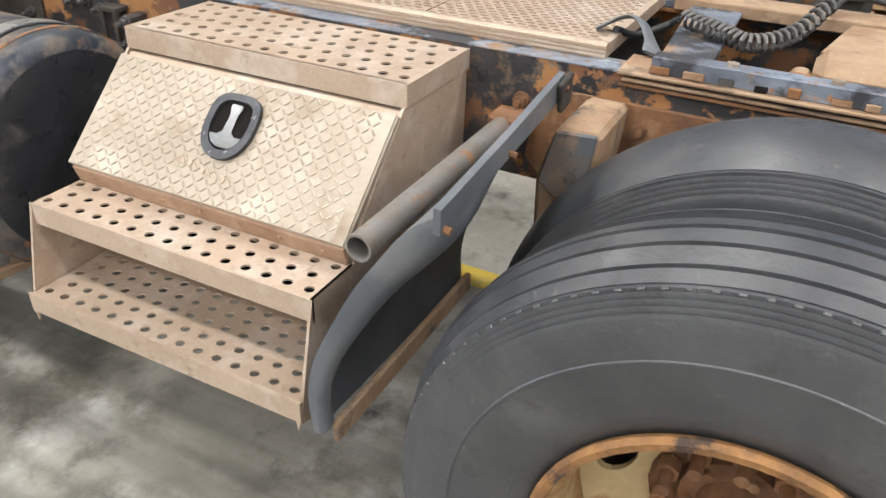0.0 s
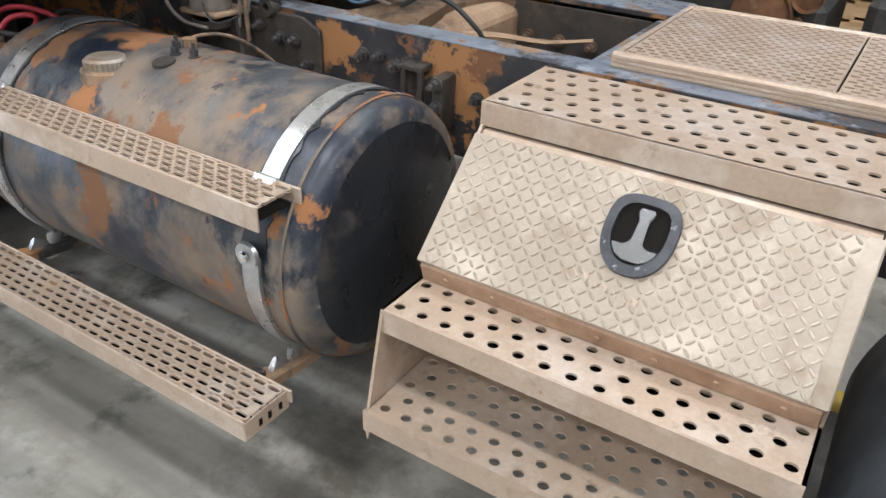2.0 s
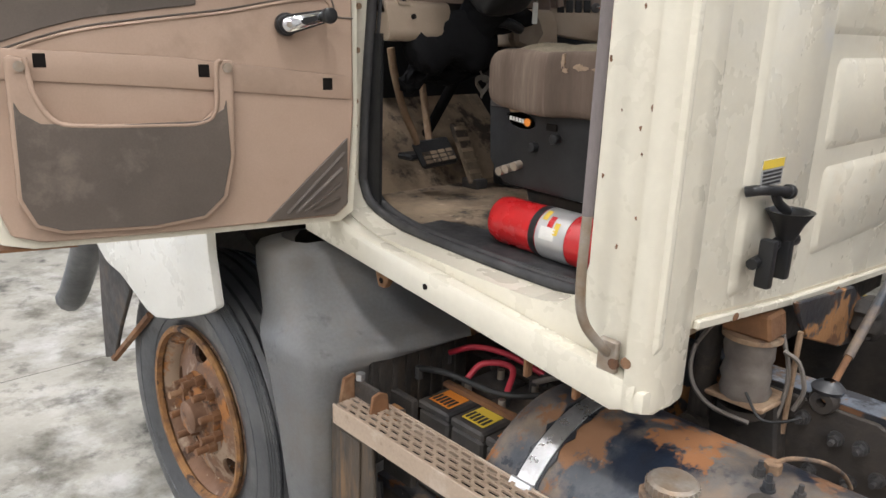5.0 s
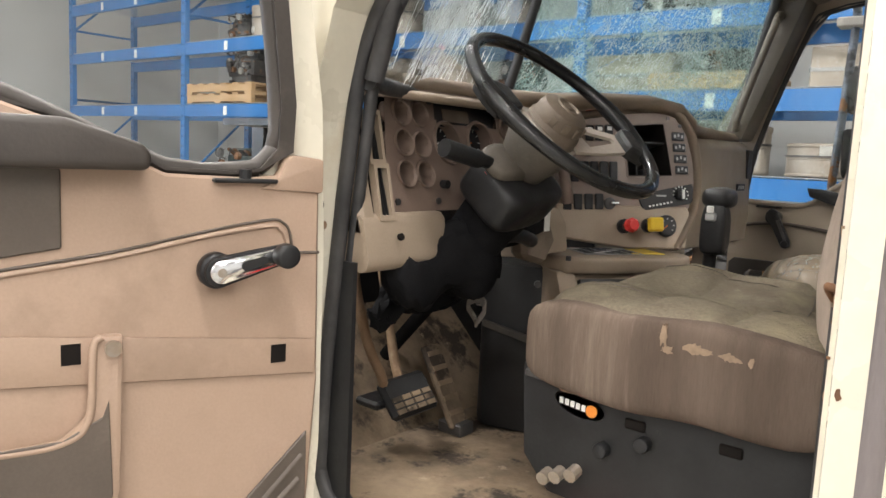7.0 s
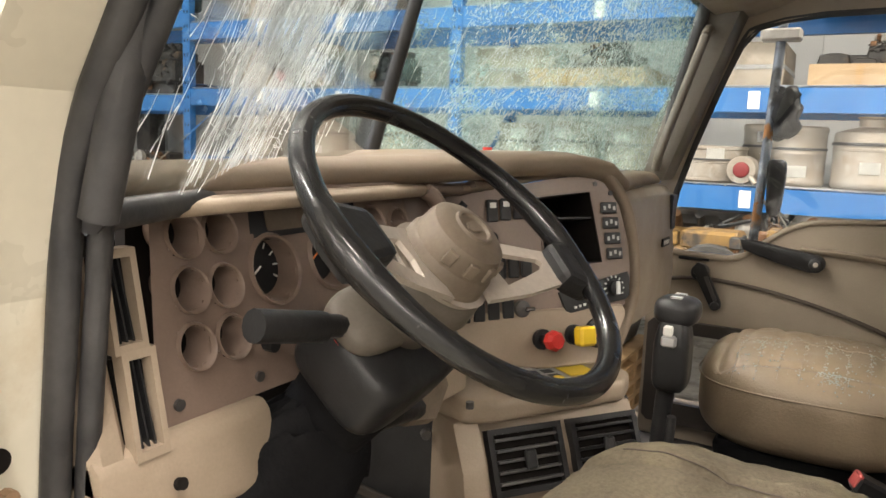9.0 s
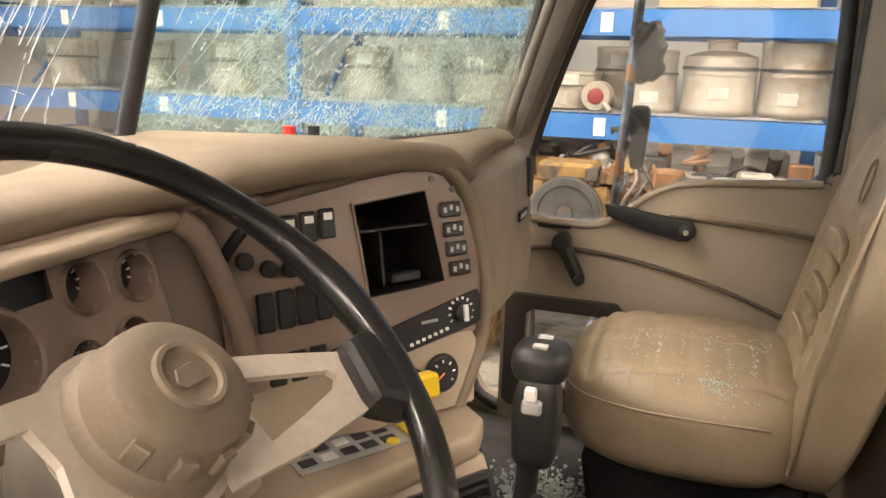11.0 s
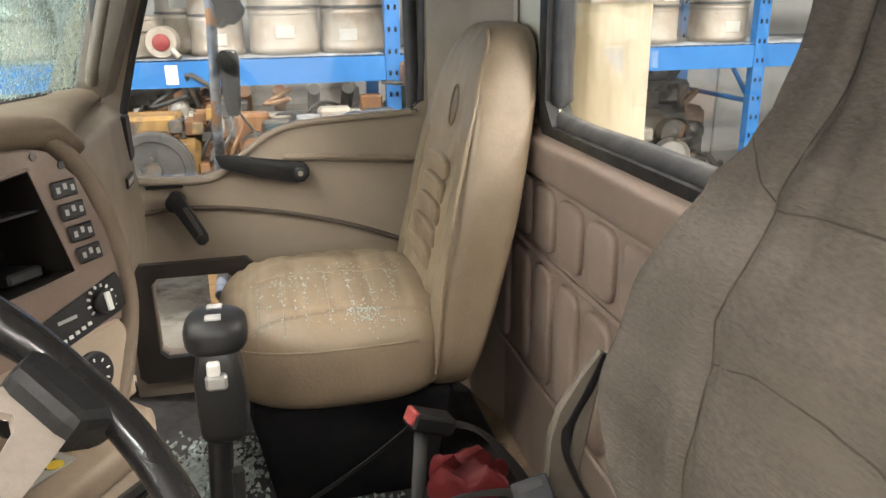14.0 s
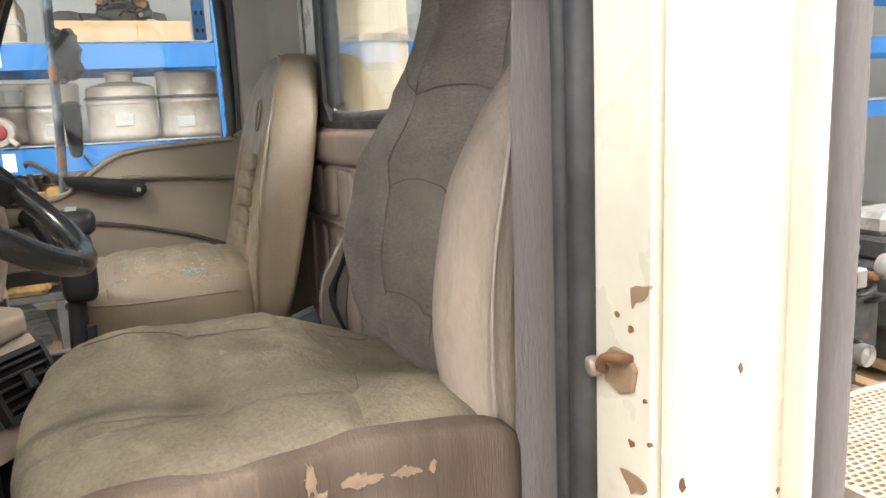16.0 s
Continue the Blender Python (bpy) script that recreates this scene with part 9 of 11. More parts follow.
ky = part("key_switch", rod(BM_ @ Vector((-0.040, -0.183, 0.0)), BM_ @ Vector((-0.040, -0.183, 0.010)), 0.014, seg=18, bevel=0.002), "dark_metal", ds, "worn metal key switch", smooth=40)
part("key_slot", box(-0.043, -0.024, -0.186, -0.180, 0.010, 0.022, 0.001, m=BM_), "chrome", ky)
for x, y in ((0.118, 0.024), (0.150, 0.008), (-0.15, -0.018), (0.01, -0.20)):
    part("panel_screw", rod(BM_ @ Vector((x, y, -0.001)), BM_ @ Vector((x, y, 0.002)), 0.0045, seg=10), "dark_metal", ds)
part("panel_lever", tube([BM_ @ Vector((-0.172, -0.050, 0.004)), BM_ @ Vector((-0.165, -0.030, 0.022)), BM_ @ Vector((-0.150, -0.012, 0.030))], 0.007, 8), "black", ds, smooth=50)
# rounded bridge between the instrument panel and the centre panel
bm = bmesh.new()
rows = []
for k in range(8):
    z = 1.735 + 0.21 * k / 7
    a = Vector((cx(z) - 0.002, 3.355, z))
    b = BO + BU * -0.176 + BV * ((z - BO.z) / BV.z) + BN * 0.003
    row = []
    for j in range(7):
        t = j / 6
        p_ = a.lerp(b, t) + Vector((0.75, -0.25, 0)) * (0.030 * math.sin(math.pi * t))
        row.append(bm.verts.new((p_.x, p_.y, z)))
    rows.append(row)
for a, b in zip(rows, rows[1:]):
    for j in range(6):
        bm.faces.new((a[j], a[j + 1], b[j + 1], b[j]))
bmesh.ops.solidify(bm, geom=bm.faces[:], thickness=0.004)
part("panel_bridge", bm, "dash_brown", ds, "rounded brown panel bridge", smooth=60)
# rolled brow over the gauges
brow = [Vector((cx(1.946) + 0.012, y, 1.946)) for y in (2.80, 2.90, 3.05, 3.20, 3.30, 3.36)] + [BM_ @ Vector((-0.15, 0.012, 0.004)), BM_ @ Vector((-0.12, 0.020, 0.004))]
part("gauge_brow", tube(brow, 0.009, 10, 5), "dash_brown", ds, "rolled brown gauge brow", smooth=60)
hood = prism([(-3.40, 1.949), (-3.346, 1.950), (-3.332, 1.946), (-3.327, 1.938), (-3.333, 1.931), (-3.362, 1.934), (-3.40, 1.936)], "y", 2.875, 3.372, 0.003)
part("gauge_hood", hood, "dash_tan", ds, "tan hood over the gauges", smooth=40)
part("hood_end", tube([(-3.333, 3.366, 1.940), (-3.322, 3.380, 1.925), (-3.312, 3.392, 1.89), (-3.300, 3.405, 1.84), (-3.290, 3.415, 1.78), (-3.285, 3.42, 1.745)], 0.013, 10, 4), "dash_brown", ds, "rounded glossy end of the gauge hood", smooth=60)
# top pad in one sweep over instruments, centre panel and passenger side
bm = bmesh.new()
sec = []
for y, xf, zf, xb in ((2.79, -3.340, 1.966, -3.35), (2.87, -3.346, 1.970, -3.40), (3.05, -3.352, 1.972, -3.46), (3.30, -3.350, 1.974, -3.55), (3.42, -3.31, 1.976, -3.60), (3.52, -3.25, 1.986, -3.62), (3.64, -3.182, 1.990, -3.60), (3.71, -3.146, 1.980, -3.56), (3.76, -3.140, 1.958, -3.54), (3.88, -3.18, 1.946, -3.50), (4.05, -3.215, 1.944, -3.43), (4.25, -3.235, 1.944, -3.36), (4.42, -3.245, 1.942, -3.29)):
    sec.append([bm.verts.new(p) for p in ((xb, y, zf + 0.004), (xf - 0.07, y, zf + 0.013), (xf - 0.035, y, zf + 0.012), (xf - 0.012, y, zf + 0.006), (xf - 0.001, y, zf - 0.006), (xf - 0.002, y, zf - 0.016), (xf - 0.012, y, zf - 0.025), (xf - 0.045, y, zf - 0.028))])
for a, b in zip(sec, sec[1:]):
    for k in range(7):
        bm.faces.new((a[k], a[k + 1], b[k + 1], b[k]))
bmesh.ops.solidify(bm, geom=bm.faces[:], thickness=0.006)
part("top_pad", bm, "dash_tan", ds, "dusty tan padded dash top", smooth=60)
part("pad_speaker_grille", prism([(-3.47, 3.30), (-3.42, 3.30), (-3.40, 3.42), (-3.45, 3.42)], "z", 1.9755, 1.9775, 0.001), "dash_tan", ds)
for y, x, c, h in ((3.70, -3.40, "red_plastic", 0.05), (3.77, -3.40, "black", 0.045), (3.86, -3.36, "dark_metal", 0.02), (3.60, -3.28, "dark_metal", 0.012)):
    part("top_switch", rod((x, y, 1.95), (x, y, 1.955 + h), 0.009, seg=10), c, ds)
part("passenger_panel", prism([(-3.30, 1.60), (-3.195, 1.62), (-3.19, 1.70), (-3.205, 1.90), (-3.235, 1.925), (-3.30, 1.93)], "y", 3.79, 4.40, 0.010, seg=2), "trim_grey", ds, "grey-beige passenger dash panel", smooth=40)
part("badge", box(-3.196, -3.192, 4.27, 4.34, 1.775, 1.795), "black", ds, "dark badge plate")
for k in range(4):
    part("badge_bar", box(-3.1918, -3.1908, 4.278 + k * 0.014, 4.286 + k * 0.014, 1.78, 1.79), "dial_mark", ds)
for z0, z1 in ((1.81, 1.90), (1.70, 1.77)):
    part("passenger_vent", box(-3.21, -3.196, 4.36, 4.405, z0, z1, 0.003), "black", ds)
# lower centre: air valve panel and console
vp = part("valve_panel", prism([(0.0, -0.285), (0.16, -0.285), (0.172, -0.20), (0.165, -0.186), (-0.18, -0.186), (-0.18, -0.26)], "z", -0.02, 0.004, 0.003, m=BM_), "dash_tan", ds, "tan air brake valve panel")
for x, y, c in ((-0.005, -0.235, "red_plastic"), (0.058, -0.232, "yellow_plastic")):
    st = part("valve_stem", rod(BM_ @ Vector((x, y, 0.004)), BM_ @ Vector((x, y, 0.03)), 0.008, seg=10), "black", vp)
    part("valve_collar", rod(BM_ @ Vector((x, y, 0.0042)), BM_ @ Vector((x, y, 0.012)), 0.017, seg=16), "black", vp)
    if c == "red_plastic":
        part("valve_knob", lathe([(0.0, 0.028), (0.012, 0.028), (0.017, 0.02), (0.017, 0.01), (0.010, 0.0)], (0, 0, 0), "z", 8), c, vp, "red octagonal brake knob").matrix_basis = Matrix.Translation((BM_ @ Vector((x, y, 0.028))) * K) @ BM_.to_quaternion().to_matrix().to_4x4()
    else:
        part("valve_knob", box(x - 0.016, x + 0.016, y - 0.016, y + 0.016, 0.028, 0.052, 0.004, m=BM_), c, vp, "yellow square brake knob")
part("air_gauge", rod(BM_ @ Vector((0.106, -0.232, 0.004)), BM_ @ Vector((0.106, -0.232, 0.012)), 0.026, seg=28, bevel=0.003), "black", vp, smooth=40)
part("gauge_face", rod(BM_ @ Vector((0.106, -0.232, 0.0122)), BM_ @ Vector((0.106, -0.232, 0.013)), 0.021, seg=24), "dial", vp)
for k in range(7):
    a = radians(-40 + 260 * k / 6)
    part("gauge_mark", rod(BM_ @ Vector((0.106 + 0.014 * math.cos(a), -0.232 + 0.014 * math.sin(a), 0.0136)), BM_ @ Vector((0.106 + 0.018 * math.cos(a), -0.232 + 0.018 * math.sin(a), 0.0136)), 0.0012, seg=4), "dial_mark", vp)
part("gauge_needle", rod(BM_ @ Vector((0.106, -0.232, 0.014)), BM_ @ Vector((0.094, -0.240, 0.014)), 0.0014, seg=4), "needle", vp)

cs = thing("centre_console", (-3.2, 3.58, 1.20), "dusty tan centre console with vents and instruction placard", "console")
# in the console's own axes: across along BU, out along the level part of BN
BH = Vector((BN.x, BN.y, 0)).normalized()
CO = Vector((-3.290, 3.395, 0))
CM = Matrix(((BU.x, BH.x, 0, CO.x), (BU.y, BH.y, 0, CO.y), (0, 0, 1, 0), (0, 0, 0, 1)))
part("top", prism([(-0.02, -0.14), (0.335, -0.14), (0.348, -0.06), (0.338, 0.005), (0.30, 0.040), (0.05, 0.062), (-0.005, 0.05), (-0.02, 0.0)], "z", 1.595, 1.632, 0.012, m=CM, seg=3), "dash_tan", cs, "dusty tan console top", smooth=40)
part("front", prism([(-0.02, 1.594), (0.028, 1.594), (0.062, 1.535), (0.090, 1.44), (-0.02, 1.44)], "x", 0.0, 0.322, 0.008, m=CM, seg=2), "dash_tan", cs, smooth=40)
part("left_rib", prism([(-0.04, 1.60), (0.045, 1.60), (0.085, 1.535), (0.112, 1.44), (-0.04, 1.44)], "x", -0.02, 0.024, 0.008, m=CM, seg=2), "dash_tan", cs, smooth=40)
VM = CM @ Matrix.Translation((0, 0.056, 1.533)) @ Matrix.Rotation(radians(25), 4, "X")
for x0, x1 in ((0.034, 0.165), (0.182, 0.312)):
    v = part("console_vent", ring_prism([(x0, -0.052), (x1, -0.052), (x1, 0.048), (x0, 0.048)], [(x0 + 0.009, -0.043), (x1 - 0.009, -0.043), (x1 - 0.009, 0.039), (x0 + 0.009, 0.039)], "y", 0.004, 0.020, m=VM), "black", cs, "black console vent")
    part("vent_back", box(x0 + 0.009, x1 - 0.009, 0.004, 0.009, -0.043, 0.039, m=VM), "hole_dark", v)
    for k in range(5):
        part("vent_slat", box(x0 + 0.011, x1 - 0.011, 0.009, 0.021, -0.036 + k * 0.016, -0.031 + k * 0.016, 0.001, m=VM), "black" if x0 > 0.1 else "dark_metal", v)
    part("vent_tab", box((x0 + x1) / 2 - 0.009, (x0 + x1) / 2 + 0.009, 0.018, 0.030, -0.018, 0.012, 0.003, m=VM), "black", v)
pcd = part("placard", box(0.065, 0.215, -0.10, 0.01, 1.633, 1.6345, m=CM), "label_grey", cs, "grey shift pattern placard")
part("placard_head", box(0.222, 0.275, -0.10, -0.005, 1.633, 1.6345, m=CM), "label_yellow", cs, "yellow warning placard")
for r_ in range(4):
    for c_ in range(5):
        part("placard_bar", box(0.072 + c_ * 0.028, 0.092 + c_ * 0.028, -0.093 + r_ * 0.025, -0.077 + r_ * 0.025, 1.6347, 1.6355, m=CM), "label_black" if (r_ + c_) % 4 else "white_label", pcd)
part("placard_dot", rod(CM @ Vector((0.195, 0.0, 1.6347)), CM @ Vector((0.195, 0.0, 1.6360)), 0.009, seg=14), "label_yellow", pcd)
part("console_screw", rod(CM @ Vector((0.0, 0.06, 1.626)), CM @ Vector((0.0, 0.06, 1.636)), 0.006, seg=10), "dark_metal", cs)
part("side_skirt", box(0.312, 0.328, -0.12, 0.02, 1.25, 1.595, 0.004, m=CM), "black", cs)
# engine cover below
part("engine_cover", prism([(-3.62, 3.62), (-3.47, 3.37), (-3.43, 3.36), (-3.30, 3.40), (-3.20, 3.52), (-3.16, 3.70), (-3.22, 3.80), (-3.62, 3.80)], "z", 1.201, 1.60, 0.02, seg=2), "black", cs, "black engine cover", smooth=40)
part("cover_screw", rod((-3.33, 3.385, 1.56), (-3.322, 3.375, 1.56), 0.008, seg=10), "dark_metal", cs)
part("cover_strip", prism([(-3.455, 1.462), (-3.30, 1.441), (-3.30, 1.424), (-3.455, 1.445)], "y", 3.352, 3.361, 0.002), "grime", cs)

# ---------------------------------------------------------------- steering wheel and column
SC = Vector((-3.111, 3.082, 1.921))
SN = Vector((0.664, -0.01, 0.748)).normalized()
SU = Vector((0, 1, 0)) - SN * SN.y
SU.normalize()
SV = SN.cross(SU)            # points down the wheel or up; made to point up
SV = SV if SV.z > 0 else -SV
SM = Matrix(((SU.x, SV.x, SN.x, SC.x), (SU.y, SV.y, SN.y, SC.y), (SU.z, SV.z, SN.z, SC.z), (0, 0, 0, 1)))
SR = 0.192
sw = thing("steering_wheel", SC, "black two-spoke steering wheel with brown horn pad", "steering wheel")
bm = bmesh.new()
rings = []
for k in range(96):
    a = 2 * math.pi * k / 96
    grip = 0.0125 + 0.0035 * max(0, math.cos(2 * a)) ** 6
    rings.append([bm.verts.new(SM @ Vector(((SR + grip * math.cos(b)) * math.cos(a), (SR + grip * math.cos(b)) * math.sin(a), grip * math.sin(b) * (0.95 if math.sin(b) > 0 else 1.0)))) for b in [2 * math.pi * j / 14 for j in range(14)]])
for i in range(96):
    p, q = rings[i], rings[(i + 1) % 96]
    for j in range(14):
        bm.faces.new((p[j], p[(j + 1) % 14], q[(j + 1) % 14], q[j]))
part("rim", bm, "black_gloss", sw, "polished black rim", smooth=60)
DP = -0.048                                   # depth of the spokes below the rim
for s, turn in ((1, -23), (-1, -8)):
    so_ = [(0.038, 0.040), (0.10, 0.033), (0.158, 0.024), (0.163, 0.0), (0.158, -0.026), (0.10, -0.042), (0.038, -0.052), (0.038, -0.005)]
    sn_ = [(0.072, 0.019), (0.105, 0.015), (0.140, 0.011), (0.145, 0.005), (0.139, -0.003), (0.105, -0.018), (0.074, -0.030), (0.067, -0.005)]
    tilt = Matrix.Rotation(radians(turn), 4, "Z") @ Matrix.Translation((0, 0, DP)) @ Matrix.Rotation(-0.20 * s, 4, "Y")
    part("spoke", ring_prism([(s * x, y) for x, y in so_], [(s * x, y) for x, y in sn_], "z", 0.0, 0.006, m=SM @ tilt), "alu", sw, "brushed aluminium spoke")
    part("spoke_clamp", prism([(s * (0.150 if s > 0 else 0.135), 0.026), (s * 0.176, 0.034), (s * 0.195, 0.038), (s * 0.199, 0.0), (s * 0.195, -0.040), (s * 0.176, -0.036), (s * (0.150 if s > 0 else 0.135), -0.028)], "z", -0.024, 0.007, 0.009, m=SM @ Matrix.Rotation(radians(turn), 4, "Z"), seg=2), "black", sw, "black spoke clamp")
part("spoke_plate", lathe([(0.0, DP - 0.004), (0.056, DP - 0.004), (0.060, DP + 0.003), (0.0, DP + 0.008)], (0, 0, 0), "z", 32), "alu", sw).matrix_basis = Matrix.Translation(SC * K) @ SM.to_quaternion().to_matrix().to_4x4()
hubp = part("horn_pad", lathe([(0.0, 0.009), (0.017, 0.010), (0.0185, 0.013), (0.0215, 0.013), (0.023, 0.010), (0.036, 0.008), (0.043, 0.003), (0.046, -0.006), (0.0475, -0.022), (0.051, -0.026), (0.053, -0.044), (0.053, -0.052)], (0, 0, 0), "z", 40), "hub_brown", sw, "worn brown horn pad", smooth=35)
hubp.matrix_basis = Matrix.Translation(SC * K) @ SM.to_quaternion().to_matrix().to_4x4()
part("badge", prism([(-0.008, -0.006), (0.010, -0.007), (0.012, 0.0), (0.007, 0.007), (-0.007, 0.007), (-0.012, 0.0)], "z", 0.0095, 0.0115, 0.0008, m=SM), "hub_brown", sw, "plain worn badge shape")
for k in range(5):
    a = radians(200 + k * 32)
    part("pad_notch", box(-0.003, 0.003, -0.006, 0.006, -0.014, 0.002, 0.001, m=SM @ Matrix.Rotation(a, 4, "Z") @ Matrix.Translation((0.0465, 0, -0.004))), "hub_brown", sw)

sc_ = thing("steering_column", SC - SN * 0.1, "tan steering column shroud with stalks and a black boot", "steering column")
ax = lambda d: SC + SN * d
cup = part("column_cup", lathe([(0.054, -0.050), (0.060, -0.056), (0.062, -0.078), (0.055, -0.098), (0.048, -0.120), (0.042, -0.150), (0.0, -0.152)], (0, 0, 0), "z", 36), "shroud", sc_, "dusty grey-brown column cup", smooth=40)
cup.matrix_basis = Matrix.Translation(SC * K) @ SM.to_quaternion().to_matrix().to_4x4()
part("column_cowl", cushion((0, 0, 0), (0.060, 0.040, 0.017), 3.2, 8, lambda q: (q.x, q.y, q.z - 0.5 * max(0, -q.x) ** 2), m=SM @ Matrix.Translation((-0.034, 0.004, -0.124))), "shroud", sc_, "dusty tan column cowl", smooth=60)
part("column_housing", cushion((0, 0, 0), (0.090, 0.062, 0.046), 4.5, 10, lambda q: (q.x, q.y * (1 - 0.12 * q.x), q.z + 0.25 * max(0, q.x)), m=SM @ Matrix.Translation((0.0, -0.022, -0.176))), "black", sc_, "black column housing", smooth=50)
part("column_core", rod(ax(-0.19) - SV * 0.02, ax(-0.32) - SV * 0.02, 0.062, 0.055, seg=18), "black_cloth", sc_, smooth=50)
part("ignition_collar", rod(SM @ Vector((-0.055, 0.0, -0.155)), SM @ Vector((-0.085, 0.0, -0.16)), 0.014, seg=12), "red_plastic", sc_, "red collar ring")
part("turn_stalk", tube([SM @ Vector(p) for p in ((-0.05, 0.0, -0.135), (-0.10, 0.01, -0.128), (-0.135, 0.015, -0.125))], 0.012, 10), "black", sc_, "black turn signal stalk", smooth=50)
part("stalk_grip", tube([SM @ Vector(p) for p in ((-0.115, 0.012, -0.127), (-0.16, 0.02, -0.122), (-0.20, 0.028, -0.118))], 0.0155, 12), "black", sc_, smooth=50)
part("tilt_lever", tube([SM @ Vector(p) for p in ((0.06, 0.0, -0.11), (0.085, 0.01, -0.09), (0.10, 0.014, -0.085))], 0.008, 8), "black", sc_, smooth=50)
part("column_boot", cushion((-3.31, 3.02, 1.640), (0.055, 0.150, 0.062), 2.6, 18, shape=lambda q: (q.x + 0.25 * math.sin(4 * q.y), q.y - 0.25 * q.z, q.z * (1.0 + 0.25 * math.sin(5 * q.y)) + 0.45 * q.y + 0.10 * math.sin(9 * q.y + 3 * q.z) + wrinkle(q, 5, 0.25))), "black_cloth", sc_, "black cloth column boot", smooth=50)
part("boot_fold", cushion((-3.285, 3.20, 1.70), (0.045, 0.10, 0.030), 2.5, 7, shape=lambda q: (q.x, q.y, q.z + 0.3 * math.sin(3 * q.y))), "black_cloth", sc_, smooth=50)
part("boot_tube", tube([(-3.24, 3.06, 1.69), (-3.22, 3.12, 1.695), (-3.23, 3.19, 1.68)], 0.014, 8), "black", sc_, smooth=50)
part("boot_drape", cushion((0, 0, 0), (0.030, 0.19, 0.045), 2.6, 14, shape=lambda q: (q.x + 0.5 * math.sin(3 * q.y) + wrinkle(q, 5, 0.5), q.y, q.z * (1.0 + 0.3 * math.sin(4 * q.y + 1)) + 0.12 * math.sin(9 * q.y) + wrinkle(q, 6, 0.3)), m=Matrix.Translation((-3.39, 3.10, 1.585)) @ Matrix.Rotation(radians(17), 4, "X")), "black_cloth", sc_, "torn black cloth drape", smooth=50)
part("steering_shaft", rod((-3.42, 3.16, 1.56), (-3.74, 3.30, 1.30), 0.016, seg=12), "black_cloth", sc_, smooth=50)
part("bracket_tan", prism([(3.20, 1.70), (3.30, 1.72), (3.33, 1.67), (3.29, 1.62), (3.21, 1.64)], "x", -3.295, -3.255, 0.01), "hub_brown", sc_)
kt = thing("key_tag", (-3.235, 3.262, 1.70), "white paper tag hanging from a key on the column", "tag")
part("tag", box(-3.2385, -3.237, 3.247, 3.267, 1.695, 1.75, m=Matrix.Rotation(0, 4, "X")), "white_label", kt)
part("key_ring", lathe([(0.006, -0.001), (0.008, 0), (0.006, 0.001), (0.005, 0), (0.006, -0.001)], (-3.238, 3.257, 1.757), "x", 16), "chrome", kt)
part("key", box(-3.255, -3.238, 3.254, 3.260, 1.755, 1.775), "chrome", kt)

# coiled wire under the column
cw = thing("wire_coil", (-3.33, 3.16, 1.45), "loose bundle of grey wires hanging under the column", "wires")
part("wire_loop", tube([(-3.34 + 0.017 * math.cos(a), 3.17 + 0.012 * math.sin(2 * a), 1.530 + 0.024 * math.sin(a) - 0.0004 * k) for k, a in enumerate([2 * math.pi * k / 12 for k in range(40)])], 0.003, 5, 2), "wire_grey", cw, smooth=60)
part("lead", tube([(-3.34, 3.17, 1.55), (-3.355, 3.165, 1.58), (-3.37, 3.15, 1.61)], 0.003, 5), "wire_grey", cw)

# pedals
pdx = thing("brake_pedal", (-3.56, 3.02, 1.22), "worn black brake pedal on a steel arm", "pedal")
part("arm", tube([(-3.60, 3.16, 1.58), (-3.585, 3.175, 1.45), (-3.555, 3.165, 1.37), (-3.50, 3.13, 1.33)], 0.011, 8), "rust_tan", pdx, smooth=50)
PM = Matrix.Translation((-3.478, 3.125, 1.322)) @ Matrix.Rotation(radians(14), 4, "X") @ Matrix.Rotation(radians(48), 4, "Y") @ Matrix.Rotation(radians(-12), 4, "Z")
part("pad", box(-0.045, 0.045, -0.062, 0.062, -0.012, 0.012, 0.008, m=PM), "black", pdx)
for k in range(3):
    for j in range(4):
        part("pad_rib", box(0.000 + k * 0.014, 0.010 + k * 0.014, -0.052 + j * 0.027, -0.030 + j * 0.027, 0.012, 0.0155, m=PM), "mat_floor", pdx)
pdx = thing("accelerator_pedal", (-3.56, 3.24, 1.20), "long black accelerator pedal with mud", "pedal")
PM = Matrix.Translation((-3.50, 3.281, 1.300)) @ Matrix.Rotation(radians(60), 4, "Y")
part("pad", box(-0.105, 0.095, -0.030, 0.030, -0.008, 0.008, 0.005, m=PM), "mat_floor", pdx, "mud-caked rubber pad")
for k in range(5):
    part("pad_rib", box(-0.09 + k * 0.036, -0.078 + k * 0.036, -0.024, 0.024, 0.008, 0.011, m=PM), "mat_floor", pdx)
part("pedal_hinge", box(-3.50, -3.43, 3.26, 3.31, 1.201, 1.23, 0.004), "dark_metal", pdx)
pdx = thing("clutch_pedal", (-3.50, 2.90, 1.25), "bent steel clutch pedal arm", "pedal")
part("arm", tube([(-3.50, 2.97, 1.62), (-3.50, 2.985, 1.55), (-3.50, 3.02, 1.45), (-3.50, 3.065, 1.37), (-3.51, 3.08, 1.34)], 0.011, 8), "rust_tan", pdx, smooth=50)
part("pad", box(-3.56, -3.49, 3.045, 3.115, 1.30, 1.318, 0.006), "black", pdx)

# ---------------------------------------------------------------- gear lever
gl = thing("gear_lever", (-3.01, 3.56, 1.2), "black gear lever with a moulded range knob", "gear lever")
part("rod", tube([(-3.04, 3.575, 1.21), (-3.02, 3.56, 1.40), (-3.00, 3.54, 1.68)], 0.014, 10), "black", gl, smooth=60)
